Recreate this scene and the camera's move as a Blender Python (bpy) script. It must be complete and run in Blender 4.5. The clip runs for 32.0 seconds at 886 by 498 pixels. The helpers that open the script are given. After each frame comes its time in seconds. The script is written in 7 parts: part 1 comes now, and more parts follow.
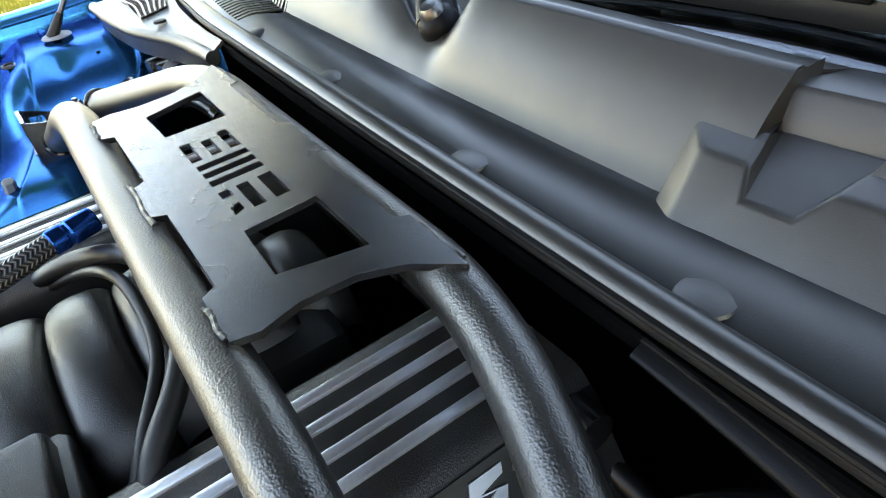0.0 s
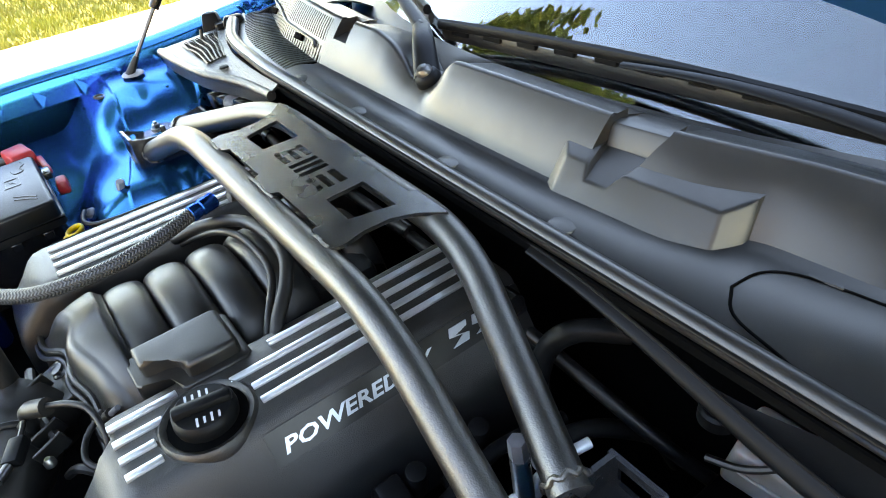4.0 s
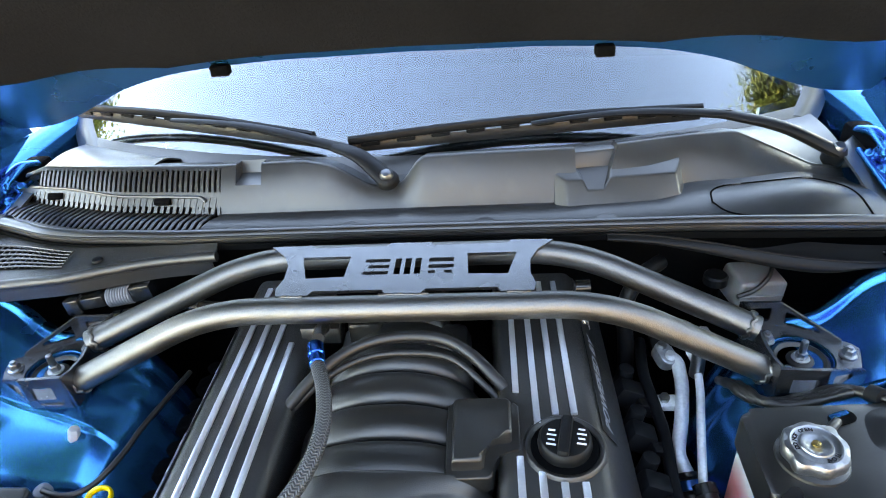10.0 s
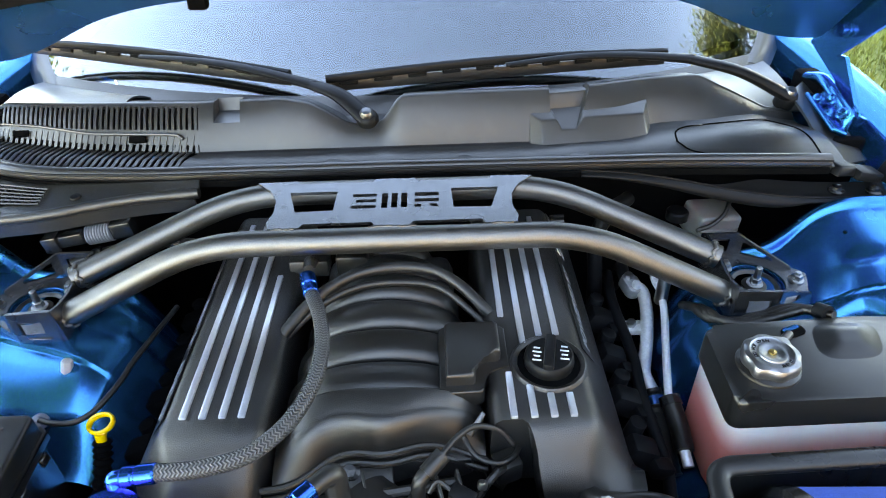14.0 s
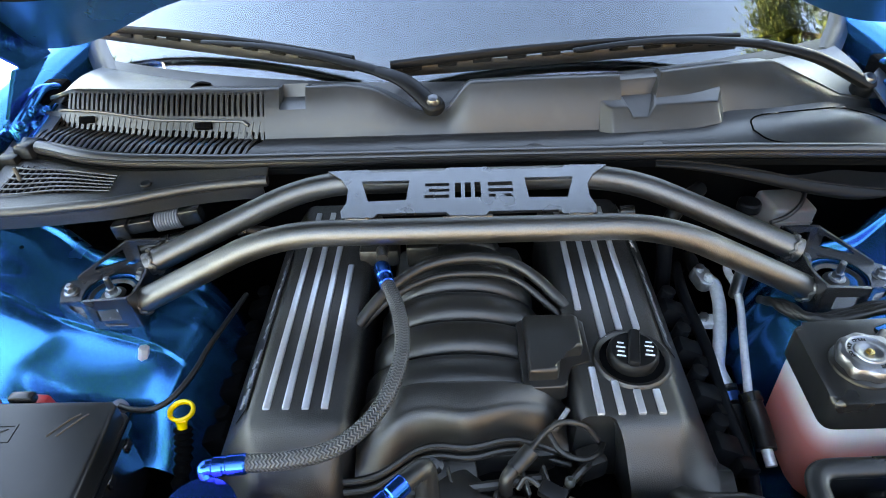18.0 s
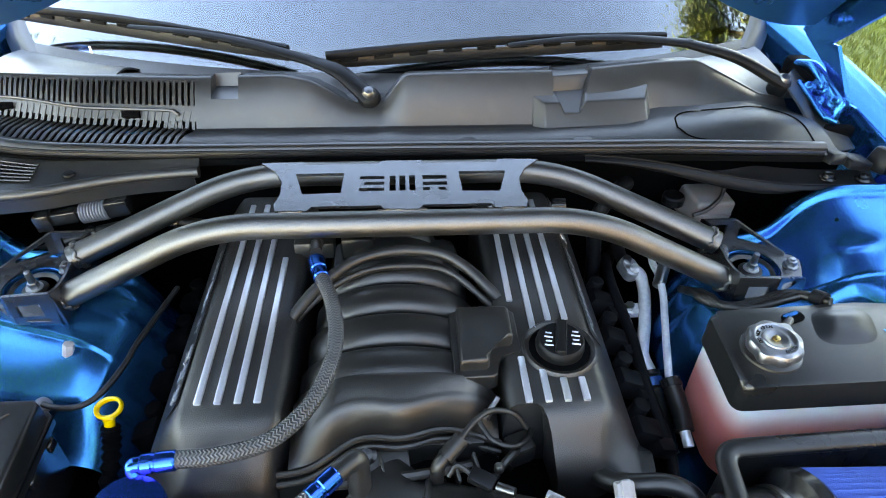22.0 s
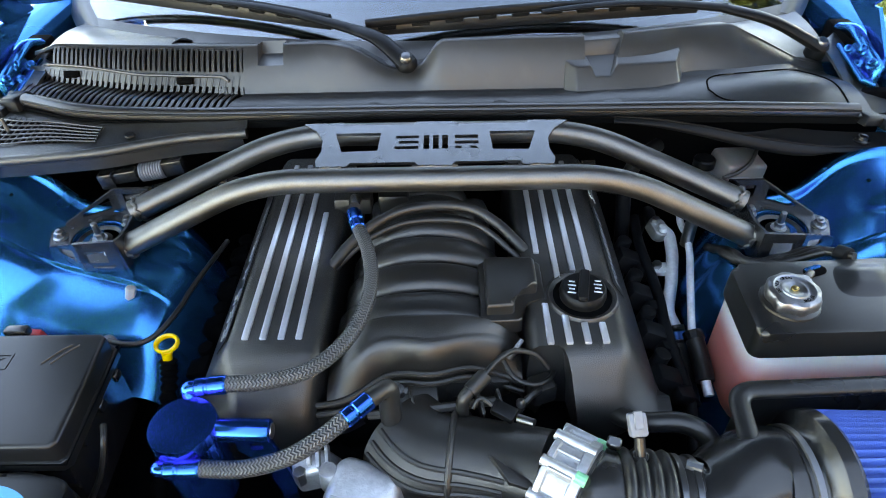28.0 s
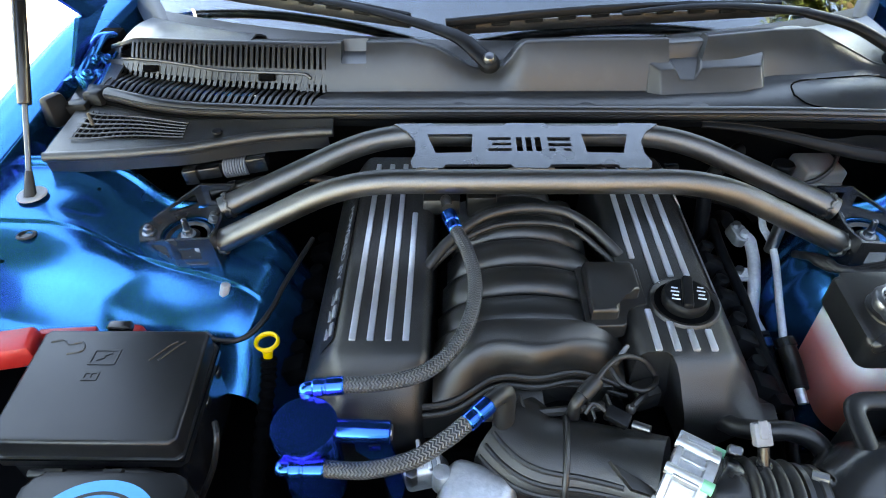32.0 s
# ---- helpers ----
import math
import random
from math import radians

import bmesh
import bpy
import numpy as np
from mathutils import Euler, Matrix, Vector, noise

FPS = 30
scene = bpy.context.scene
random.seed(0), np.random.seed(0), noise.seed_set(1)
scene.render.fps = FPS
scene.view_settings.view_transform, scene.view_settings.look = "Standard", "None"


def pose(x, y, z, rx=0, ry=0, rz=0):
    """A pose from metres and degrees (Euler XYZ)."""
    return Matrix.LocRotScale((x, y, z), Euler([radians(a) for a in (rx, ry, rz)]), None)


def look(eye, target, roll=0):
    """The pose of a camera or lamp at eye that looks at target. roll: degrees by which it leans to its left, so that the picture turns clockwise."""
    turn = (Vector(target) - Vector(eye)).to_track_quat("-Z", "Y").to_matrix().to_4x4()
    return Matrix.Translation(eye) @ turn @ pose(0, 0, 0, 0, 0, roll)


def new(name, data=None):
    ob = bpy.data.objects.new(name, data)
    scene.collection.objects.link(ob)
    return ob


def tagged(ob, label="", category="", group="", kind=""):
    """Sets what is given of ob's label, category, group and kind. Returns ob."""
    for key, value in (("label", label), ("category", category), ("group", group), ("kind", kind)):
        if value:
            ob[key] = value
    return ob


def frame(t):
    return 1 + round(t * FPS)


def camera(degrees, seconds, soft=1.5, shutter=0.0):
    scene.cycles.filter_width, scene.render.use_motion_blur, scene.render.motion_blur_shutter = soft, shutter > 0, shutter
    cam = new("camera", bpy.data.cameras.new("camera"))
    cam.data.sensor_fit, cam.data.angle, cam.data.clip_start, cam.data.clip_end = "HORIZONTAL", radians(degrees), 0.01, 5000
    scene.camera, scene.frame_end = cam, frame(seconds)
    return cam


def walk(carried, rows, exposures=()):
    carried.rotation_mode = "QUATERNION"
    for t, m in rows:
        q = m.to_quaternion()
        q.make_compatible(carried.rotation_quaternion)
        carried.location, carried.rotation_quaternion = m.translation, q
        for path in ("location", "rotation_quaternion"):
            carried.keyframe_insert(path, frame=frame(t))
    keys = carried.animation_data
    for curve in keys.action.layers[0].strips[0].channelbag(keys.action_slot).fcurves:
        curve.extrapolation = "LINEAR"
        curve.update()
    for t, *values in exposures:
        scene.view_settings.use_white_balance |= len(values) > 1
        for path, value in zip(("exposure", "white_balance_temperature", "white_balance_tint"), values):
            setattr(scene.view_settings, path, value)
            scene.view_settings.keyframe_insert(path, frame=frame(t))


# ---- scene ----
cam = camera(69.13, 32.0, 1.0)
PATH = [
    (0, (0.4396, -0.0245, 1.2940), (-0.3821, 0.4427, 0.5548), -9.16),
    (0.5, (0.4689, -0.0183, 1.2887), (-0.3506, 0.4502, 0.5477), -9.12),
    (1, (0.4930, -0.0148, 1.2850), (-0.3225, 0.4526, 0.5389), -9.16),
    (1.5, (0.5189, -0.0157, 1.2874), (-0.2901, 0.4602, 0.5396), -9.04),
    (2, (0.5356, -0.0476, 1.3183), (-0.2659, 0.4388, 0.5694), -8.72),
    (2.5, (0.5830, -0.1059, 1.3668), (-0.2170, 0.3876, 0.6209), -8.55),
    (3, (0.6354, -0.1598, 1.4249), (-0.1641, 0.3461, 0.6868), -8.11),
    (3.5, (0.6620, -0.1766, 1.4306), (-0.1480, 0.3317, 0.7057), -8.15),
    (5.5, (0.8349, -0.3173, 1.5590), (0.0347, 0.2232, 0.8465), -5.60),
    (6, (0.8685, -0.3439, 1.5558), (0.0665, 0.2099, 0.8557), -4.72),
    (6.5, (0.8601, -0.3413, 1.5695), (0.0779, 0.2324, 0.8631), -6.10),
    (7, (0.8137, -0.4367, 1.5595), (0.1238, 0.2583, 0.8660), -7.31),
    (7.5, (0.7604, -0.5835, 1.5619), (0.1969, 0.2329, 0.8867), -8.50),
    (8, (0.6070, -0.6308, 1.5577), (0.1559, 0.2583, 0.8898), -10.75),
    (8.5, (0.4208, -0.6718, 1.5605), (0.1001, 0.2778, 0.9007), -8.48),
    (9, (0.2961, -0.7926, 1.5667), (0.1048, 0.1985, 0.9179), -5.04),
    (9.5, (0.2146, -0.8161, 1.5850), (0.0867, 0.1926, 0.9475), -4.36),
    (10, (0.1205, -0.7006, 1.5819), (0.0313, 0.3085, 0.9386), -4.44),
    (10.5, (0.0350, -0.6512, 1.5588), (0.0252, 0.3547, 0.9046), -2.14),
    (11, (-0.0234, -0.6355, 1.5488), (0.0236, 0.3554, 0.8736), 0.25),
    (11.5, (0.0493, -0.6747, 1.5546), (0.1000, 0.3123, 0.8741), 0.34),
    (12, (0.1015, -0.7179, 1.5806), (0.1338, 0.2639, 0.8913), -0.95),
    (12.5, (0.0887, -0.7300, 1.5833), (0.1128, 0.2499, 0.8911), -1.14),
    (13, (0.0823, -0.7353, 1.5812), (0.1009, 0.2397, 0.8819), -1.33),
    (13.5, (0.0706, -0.7520, 1.5914), (0.0824, 0.2159, 0.8822), -1.58),
    (14, (0.0650, -0.7515, 1.5820), (0.0722, 0.2102, 0.8643), -1.62),
    (14.5, (0.0611, -0.7518, 1.5843), (0.0564, 0.2043, 0.8591), -2.01),
    (16.5, (0.0641, -0.7516, 1.5929), (0.0370, 0.1964, 0.8577), -2.68),
    (17, (0.0648, -0.7540, 1.5911), (0.0296, 0.1921, 0.8537), -3.04),
    (17.5, (0.0493, -0.7505, 1.5877), (0.0137, 0.1942, 0.8486), -2.96),
    (18, (-0.0096, -0.7339, 1.5839), (-0.0448, 0.2096, 0.8433), -2.60),
    (18.5, (-0.1185, -0.6913, 1.5540), (-0.1556, 0.2505, 0.8113), -1.86),
    (19, (-0.0436, -0.6790, 1.5579), (-0.0614, 0.2601, 0.8111), -0.57),
    (19.5, (0.0989, -0.6933, 1.5540), (0.1565, 0.2476, 0.8114), 1.74),
    (20, (0.1449, -0.6928, 1.5478), (0.2394, 0.2438, 0.8036), 2.29),
    (20.5, (0.0585, -0.6999, 1.5600), (0.1486, 0.2309, 0.8081), 1.98),
    (21, (0.0067, -0.7017, 1.5642), (0.0871, 0.2289, 0.8109), 1.75),
    (21.5, (0.0027, -0.7163, 1.5720), (0.0759, 0.2123, 0.8155), 1.55),
    (22, (0.0042, -0.7389, 1.5971), (0.0727, 0.1874, 0.8374), 1.30),
    (22.5, (0.0085, -0.7516, 1.6066), (0.0726, 0.1722, 0.8433), 1.08),
    (23, (0.0076, -0.7568, 1.6019), (0.0653, 0.1655, 0.8365), 0.82),
    (23.5, (0.0064, -0.7585, 1.6028), (0.0596, 0.1607, 0.8332), 0.74),
    (24, (0.0124, -0.7661, 1.6022), (0.0537, 0.1517, 0.8302), 0.33),
    (24.5, (0.0395, -0.7701, 1.5984), (0.0421, 0.1462, 0.8235), -1.00),
    (25, (0.0103, -0.7941, 1.6133), (-0.0047, 0.1179, 0.8336), -1.48),
    (25.5, (-0.0179, -0.7958, 1.6106), (-0.0344, 0.1158, 0.8304), -1.35),
    (26, (-0.0069, -0.7944, 1.6082), (-0.0236, 0.1154, 0.8260), -1.26),
    (26.5, (0.0140, -0.7967, 1.6028), (-0.0008, 0.1127, 0.8199), -1.22),
    (28.5, (0.0215, -0.8094, 1.5958), (0.0072, 0.0995, 0.8124), -1.52),
    (29, (0.0126, -0.8117, 1.5988), (-0.0004, 0.0942, 0.8119), -1.41),
    (29.5, (0.0136, -0.8111, 1.5949), (0.0005, 0.0968, 0.8103), -1.40),
    (30, (0.0155, -0.8077, 1.5949), (0.0018, 0.1000, 0.8101), -1.44),
    (30.5, (0.0081, -0.8111, 1.5957), (-0.0046, 0.0968, 0.8111), -1.29),
    (31, (0.0100, -0.8035, 1.5946), (-0.0041, 0.0998, 0.8048), -1.23),
    (31.5, (-0.0069, -0.8069, 1.5894), (-0.0199, 0.0995, 0.8032), -1.03),
    (32, (-0.1126, -0.7993, 1.6093), (-0.1355, 0.1010, 0.8162), -0.82),
]
walk(cam, [(t, look(eye, target, roll)) for t, eye, target, roll in PATH], exposures=[(0.0, 3.75, 10500, 15), (1.0, 4.05, 10500, 15), (3.0, 4.07, 10500, 15), (6.0, 4.03, 10200, 15), (7.5, 3.73, 9700, 15), (9.0, 4.30, 9600, 15), (11.0, 4.52, 10200, 15), (12.0, 4.44, 10200, 15), (14.0, 4.33, 10200, 15), (17.0, 4.15, 10100, 15), (20.0, 4.28, 10200, 15), (23.0, 4.30, 10200, 15), (26.0, 4.12, 10100, 15), (29.0, 4.08, 10000, 15), (32.0, 4.05, 10000, 15)])

# ---- world, sun ----
SUN_EL, SUN_AZ = 43.0, -112.0          # degrees; azimuth of the sun seen from the car, clockwise from +y
world = bpy.data.worlds.new("sky")
scene.world = world
world.use_nodes = True
wn = world.node_tree.nodes
sky = wn.new("ShaderNodeTexSky")
sky.sky_type = "NISHITA"
sky.sun_disc = False
sky.sun_elevation = radians(SUN_EL)
sky.sun_rotation = radians(SUN_AZ)
sky.air_density, sky.dust_density, sky.ozone_density = 1.0, 0.0, 4.5
wn["Background"].inputs["Strength"].default_value = 0.145
world.node_tree.links.new(sky.outputs[0], wn["Background"].inputs["Color"])
sun_data = bpy.data.lights.new("sun", "SUN")
sun_data.energy, sun_data.angle, sun_data.color = 4.0, radians(0.6), (1.0, 0.89, 0.74)
sun = new("sun", sun_data)
_a, _e = radians(SUN_AZ), radians(SUN_EL)
SUN_DIR = Vector((math.sin(_a) * math.cos(_e), math.cos(_a) * math.cos(_e), math.sin(_e)))
sun.matrix_basis = look(SUN_DIR * 20, (0, 0, 0))


# ---- materials ----
def mat(name, base, rough=0.5, metal=0.0, coat=0.0, bump=0.0, bscale=400.0, vary=0.15, vscale=9.0,
        rvary=0.1, spec=0.5, sheen=(1, 1, 1), voronoi=False, dirt=0.0, ior=1.5, trans=0.0, sub=0.0):
    """A procedural surface: base colour broken up at two scales, roughness wear and fine relief."""
    m = bpy.data.materials.new(name)
    m.use_nodes = True
    n, l = m.node_tree.nodes, m.node_tree.links
    b = n["Principled BSDF"]
    b.inputs["Roughness"].default_value = rough
    b.inputs["Metallic"].default_value = metal
    b.inputs["Coat Weight"].default_value = coat
    b.inputs["Coat Roughness"].default_value = 0.04
    b.inputs["Specular IOR Level"].default_value = spec
    b.inputs["IOR"].default_value = ior
    b.inputs["Specular Tint"].default_value = (*sheen, 1)
    b.inputs["Transmission Weight"].default_value = trans
    b.inputs["Subsurface Weight"].default_value = sub
    tc = n.new("ShaderNodeTexCoord")
    big = n.new("ShaderNodeTexNoise")
    big.inputs["Scale"].default_value, big.inputs["Detail"].default_value = vscale, 6
    fine = n.new("ShaderNodeTexNoise")
    fine.inputs["Scale"].default_value, fine.inputs["Detail"].default_value = bscale * 0.6, 3
    for q in (big, fine):
        l.new(tc.outputs["Object"], q.inputs["Vector"])
    ramp = n.new("ShaderNodeMapRange")
    ramp.inputs["To Min"].default_value, ramp.inputs["To Max"].default_value = 1 - vary, 1 + vary
    ramp.inputs["From Min"].default_value, ramp.inputs["From Max"].default_value = 0.3, 0.7
    l.new(big.outputs["Fac"], ramp.inputs["Value"])
    r2 = n.new("ShaderNodeMapRange")
    r2.inputs["To Min"].default_value, r2.inputs["To Max"].default_value = 1 - vary * 0.7, 1 + vary * 0.7
    r2.inputs["From Min"].default_value, r2.inputs["From Max"].default_value = 0.3, 0.7
    l.new(fine.outputs["Fac"], r2.inputs["Value"])
    mul = n.new("ShaderNodeMath")
    mul.operation = "MULTIPLY"
    l.new(ramp.outputs[0], mul.inputs[0])
    l.new(r2.outputs[0], mul.inputs[1])
    mix = n.new("ShaderNodeVectorMath")
    mix.operation = "SCALE"
    mix.inputs[0].default_value = base
    l.new(mul.outputs[0], mix.inputs["Scale"])
    out = mix.outputs[0]
    if dirt:
        dn = n.new("ShaderNodeTexNoise")
        dn.inputs["Scale"].default_value, dn.inputs["Detail"].default_value = vscale * 5, 8
        l.new(tc.outputs["Object"], dn.inputs["Vector"])
        dr = n.new("ShaderNodeMapRange")
        dr.inputs["From Min"].default_value, dr.inputs["From Max"].default_value = 0.52, 0.75
        dr.inputs["To Max"].default_value = dirt
        l.new(dn.outputs["Fac"], dr.inputs["Value"])
        dm = n.new("ShaderNodeMix")
        dm.data_type = "RGBA"
        dm.inputs[7].default_value = (0.16, 0.14, 0.115, 1)
        l.new(dr.outputs[0], dm.inputs[0])
        l.new(out, dm.inputs[6])
        out = dm.outputs[2]
    l.new(out, b.inputs["Base Color"])
    rr = n.new("ShaderNodeMapRange")
    rr.inputs["To Min"].default_value, rr.inputs["To Max"].default_value = max(0.0, rough - rvary), min(1.0, rough + rvary)
    rr.inputs["From Min"].default_value, rr.inputs["From Max"].default_value = 0.3, 0.7
    l.new(big.outputs["Fac"], rr.inputs["Value"])
    l.new(rr.outputs[0], b.inputs["Roughness"])
    if bump:
        if voronoi:
            tex = n.new("ShaderNodeTexVoronoi")
            tex.feature = "SMOOTH_F1"
            tex.inputs["Scale"].default_value = bscale
            src = tex.outputs["Distance"]
        else:
            tex = n.new("ShaderNodeTexNoise")
            tex.inputs["Scale"].default_value, tex.inputs["Detail"].default_value = bscale, 4
            src = tex.outputs["Fac"]
        l.new(tc.outputs["Object"], tex.inputs["Vector"])
        bp = n.new("ShaderNodeBump")
        bp.inputs["Strength"].default_value, bp.inputs["Distance"].default_value = bump, 0.001
        l.new(src, bp.inputs["Height"])
        l.new(bp.outputs[0], b.inputs["Normal"])
    return m


M_BLUE = mat("blue_metallic_paint", (0.0, 0.155, 0.37), 0.25, 0.92, 0.05, 0.03, 900, 0.06, 5, 0.03, spec=0.15, sheen=(0.10, 0.45, 0.85))
# body blue made darker, with the shade under the bonnet in its colour
M_BLUE_IN = mat("blue_paint_shaded", (0.0, 0.066, 0.20), 0.30, 0.6, 0.1, 0.05, 900, 0.08, 5, 0.05)
M_PLASTIC = mat("black_grained_plastic", (0.010, 0.0098, 0.0095), 0.35, 0, 0, 0.55, 950, 0.18, 7, 0.07, dirt=0.03, spec=0.7, sheen=(1, 0.91, 0.80))
M_MANIF = mat("black_satin_plastic", (0.006, 0.006, 0.0058), 0.36, 0, 0, 0.35, 1000, 0.18, 9, 0.07, dirt=0.04, spec=0.7, sheen=(1, 0.91, 0.80))
M_COWL = mat("charcoal_moulded_plastic", (0.010, 0.0095, 0.009), 0.38, 0, 0, 0.14, 1500, 0.12, 6, 0.05, dirt=0.05, spec=0.65, sheen=(1, 0.91, 0.80))
M_SATIN = mat("black_smooth_satin_plastic", (0.007, 0.007, 0.007), 0.33, 0, 0, 0.12, 1100, 0.15, 8, 0.07, dirt=0.02, spec=0.40, sheen=(1, 0.91, 0.80))
M_WIPER = mat("black_wiper_enamel", (0.005, 0.005, 0.005), 0.42, 0, 0, 0.1, 800, 0.1, 10, 0.05, spec=0.10)
M_RUBBER = mat("black_rubber", (0.006, 0.006, 0.006), 0.42, 0, 0, 0.2, 300, 0.2, 12, 0.1, dirt=0.03, sheen=(1, 0.91, 0.80))
M_SEAL = mat("black_extruded_rubber", (0.012, 0.0115, 0.011), 0.34, 0, 0, 0.15, 500, 0.15, 10, 0.06, spec=0.8, sheen=(1, 0.91, 0.80))
M_GLOSSBLK = mat("black_gloss_plastic", (0.009, 0.009, 0.009), 0.25, 0, 0, 0.05, 400, 0.1, 6, 0.05, sheen=(1, 0.91, 0.80))
# Near-black: shade put into bay panels and openings, also used for black parts
M_DARK = mat("near_black_parts_and_shade", (0.0015, 0.0015, 0.0015), 0.9, 0, 0, 0.3, 120, 0.3, 8, 0.05, spec=0.03)
M_HAMMER = mat("hammertone_grey_coating", (0.122, 0.113, 0.101), 0.40, 1.0, 0, 0.34, 760, 0.10, 20, 0.04, voronoi=True)
M_BLKCOAT = mat("black_textured_powder_coat", (0.007, 0.007, 0.007), 0.24, 0.0, 0, 0.3, 1100, 0.1, 20, 0.05, spec=1.0)
M_ALU = mat("brushed_aluminium", (0.70, 0.70, 0.705), 0.36, 0.85, 0, 0.1, 600, 0.05, 20, 0.08)
M_CAST = mat("cast_aluminium", (0.46, 0.455, 0.44), 0.45, 0.85, 0, 0.5, 220, 0.14, 15, 0.1, dirt=0.2)
M_PIPE = mat("oxidised_aluminium", (0.74, 0.73, 0.71), 0.40, 0.45, 0, 0.3, 300, 0.12, 30, 0.08, dirt=0.15)
M_ZINC = mat("zinc_plated_steel", (0.30, 0.30, 0.29), 0.34, 1.0, 0, 0.1, 500, 0.1, 20, 0.08)
M_BLUEANO = mat("blue_anodised_aluminium", (0.0, 0.105, 0.50), 0.17, 0.95, 0, 0.03, 500, 0.04, 20, 0.05, sheen=(0.2, 0.45, 1.0))
M_YELLOW = mat("yellow_plastic", (0.62, 0.37, 0.0), 0.4, 0, 0, 0.1, 300, 0.06, 20, 0.05)
M_RED = mat("red_plastic", (0.40, 0.014, 0.010), 0.4, 0, 0, 0.1, 300, 0.08, 20, 0.05)
M_WHITEPL = mat("milky_white_plastic", (0.14, 0.122, 0.108), 0.45, 0, 0, 0.1, 200, 0.05, 10, 0.06, sub=0.2)
M_CYAN = mat("cyan_vinyl_decal", (0.0, 0.24, 0.46), 0.45, 0, 0, 0.05, 300, 0.04, 20, 0.05)
M_WHITE = mat("white_print", (0.55, 0.55, 0.55), 0.5, 0, 0, 0, 300, 0.05, 20, 0.05)
M_SILVER = mat("silver_print", (0.44, 0.45, 0.455), 0.35, 0.7, 0, 0.05, 300, 0.05, 20, 0.05)
M_GREY = mat("grey_plastic", (0.12, 0.12, 0.125), 0.5, 0, 0, 0.1, 300, 0.1, 20, 0.05)
M_GREEN = mat("green_clip_plastic", (0.12, 0.42, 0.22), 0.45, 0, 0, 0.1, 300, 0.1, 20, 0.05)
M_INSUL = mat("black_hood_insulation_felt", (0.006, 0.006, 0.0065), 0.95, 0, 0, 0.9, 260, 0.3, 5, 0.05, spec=0.05)
M_STEELROD = mat("polished_rod_steel", (0.13, 0.125, 0.12), 0.34, 1.0, 0, 0, 300, 0.05, 20, 0.04)
M_FILTER = mat("blue_pleated_cotton", (0.008, 0.062, 0.26), 0.8, 0, 0, 0.6, 900, 0.15, 30, 0.05)
M_SEAL_GREY = mat("warm_grey_primer", (0.25, 0.24, 0.225), 0.6, 0, 0, 0.2, 200, 0.1, 14, 0.05)


def coolant_material():
    """Milky tank wall with pink coolant standing behind its lower part."""
    m = mat("tank_plastic_with_coolant", (0.7, 0.66, 0.62), 0.38, 0, 0, 0.08, 200, 0.05, 8, 0.05, sub=0.25)
    n, l = m.node_tree.nodes, m.node_tree.links
    g = n.new("ShaderNodeNewGeometry")
    s = n.new("ShaderNodeSeparateXYZ")
    l.new(g.outputs["Position"], s.inputs[0])
    r = n.new("ShaderNodeMapRange")
    r.inputs["From Min"].default_value, r.inputs["From Max"].default_value = 0.925, 0.885
    l.new(s.outputs["Z"], r.inputs["Value"])
    x = n.new("ShaderNodeMix")
    x.data_type = "RGBA"
    x.inputs[6].default_value, x.inputs[7].default_value = (0.50, 0.46, 0.42, 1), (0.52, 0.15, 0.125, 1)
    l.new(r.outputs[0], x.inputs[0])
    l.new(x.outputs[2], n["Principled BSDF"].inputs["Base Color"])
    return m


def braid_material():
    """Black nylon braid: herringbone strands in relief, each a little paler on its crest."""
    m = mat("black_nylon_braid", (0.03, 0.03, 0.032), 0.42, 0, 0, 0, 300, 0.1, 20, 0.05)
    n, l = m.node_tree.nodes, m.node_tree.links
    b = n["Principled BSDF"]
    uv, sp = n.new("ShaderNodeUVMap"), n.new("ShaderNodeSeparateXYZ")
    l.new(uv.outputs[0], sp.inputs[0])

    def calc(op, a, c=None):
        q = n.new("ShaderNodeMath")
        q.operation = op
        for i, v in enumerate((a, c)):
            if v is None:
                continue
            if isinstance(v, float):
                q.inputs[i].default_value = v
            else:
                l.new(v, q.inputs[i])
        return q.outputs[0]
    zig = calc("PINGPONG", sp.outputs[0], 1.0)
    run = calc("ADD", calc("MULTIPLY", sp.outputs[1], 6.2832), calc("MULTIPLY", zig, 4.4))
    crest = calc("POWER", calc("MULTIPLY", calc("ADD", calc("SINE", run), 1.0), 0.5), 1.6)
    ramp = n.new("ShaderNodeMix")
    ramp.data_type = "RGBA"
    ramp.inputs[6].default_value, ramp.inputs[7].default_value = (0.003, 0.003, 0.003, 1), (0.062, 0.061, 0.060, 1)
    l.new(crest, ramp.inputs[0])
    l.new(ramp.outputs[2], b.inputs["Base Color"])
    bp = n.new("ShaderNodeBump")
    bp.inputs["Strength"].default_value, bp.inputs["Distance"].default_value = 0.9, 0.0012
    l.new(crest, bp.inputs["Height"])
    l.new(bp.outputs[0], b.inputs["Normal"])
    return m


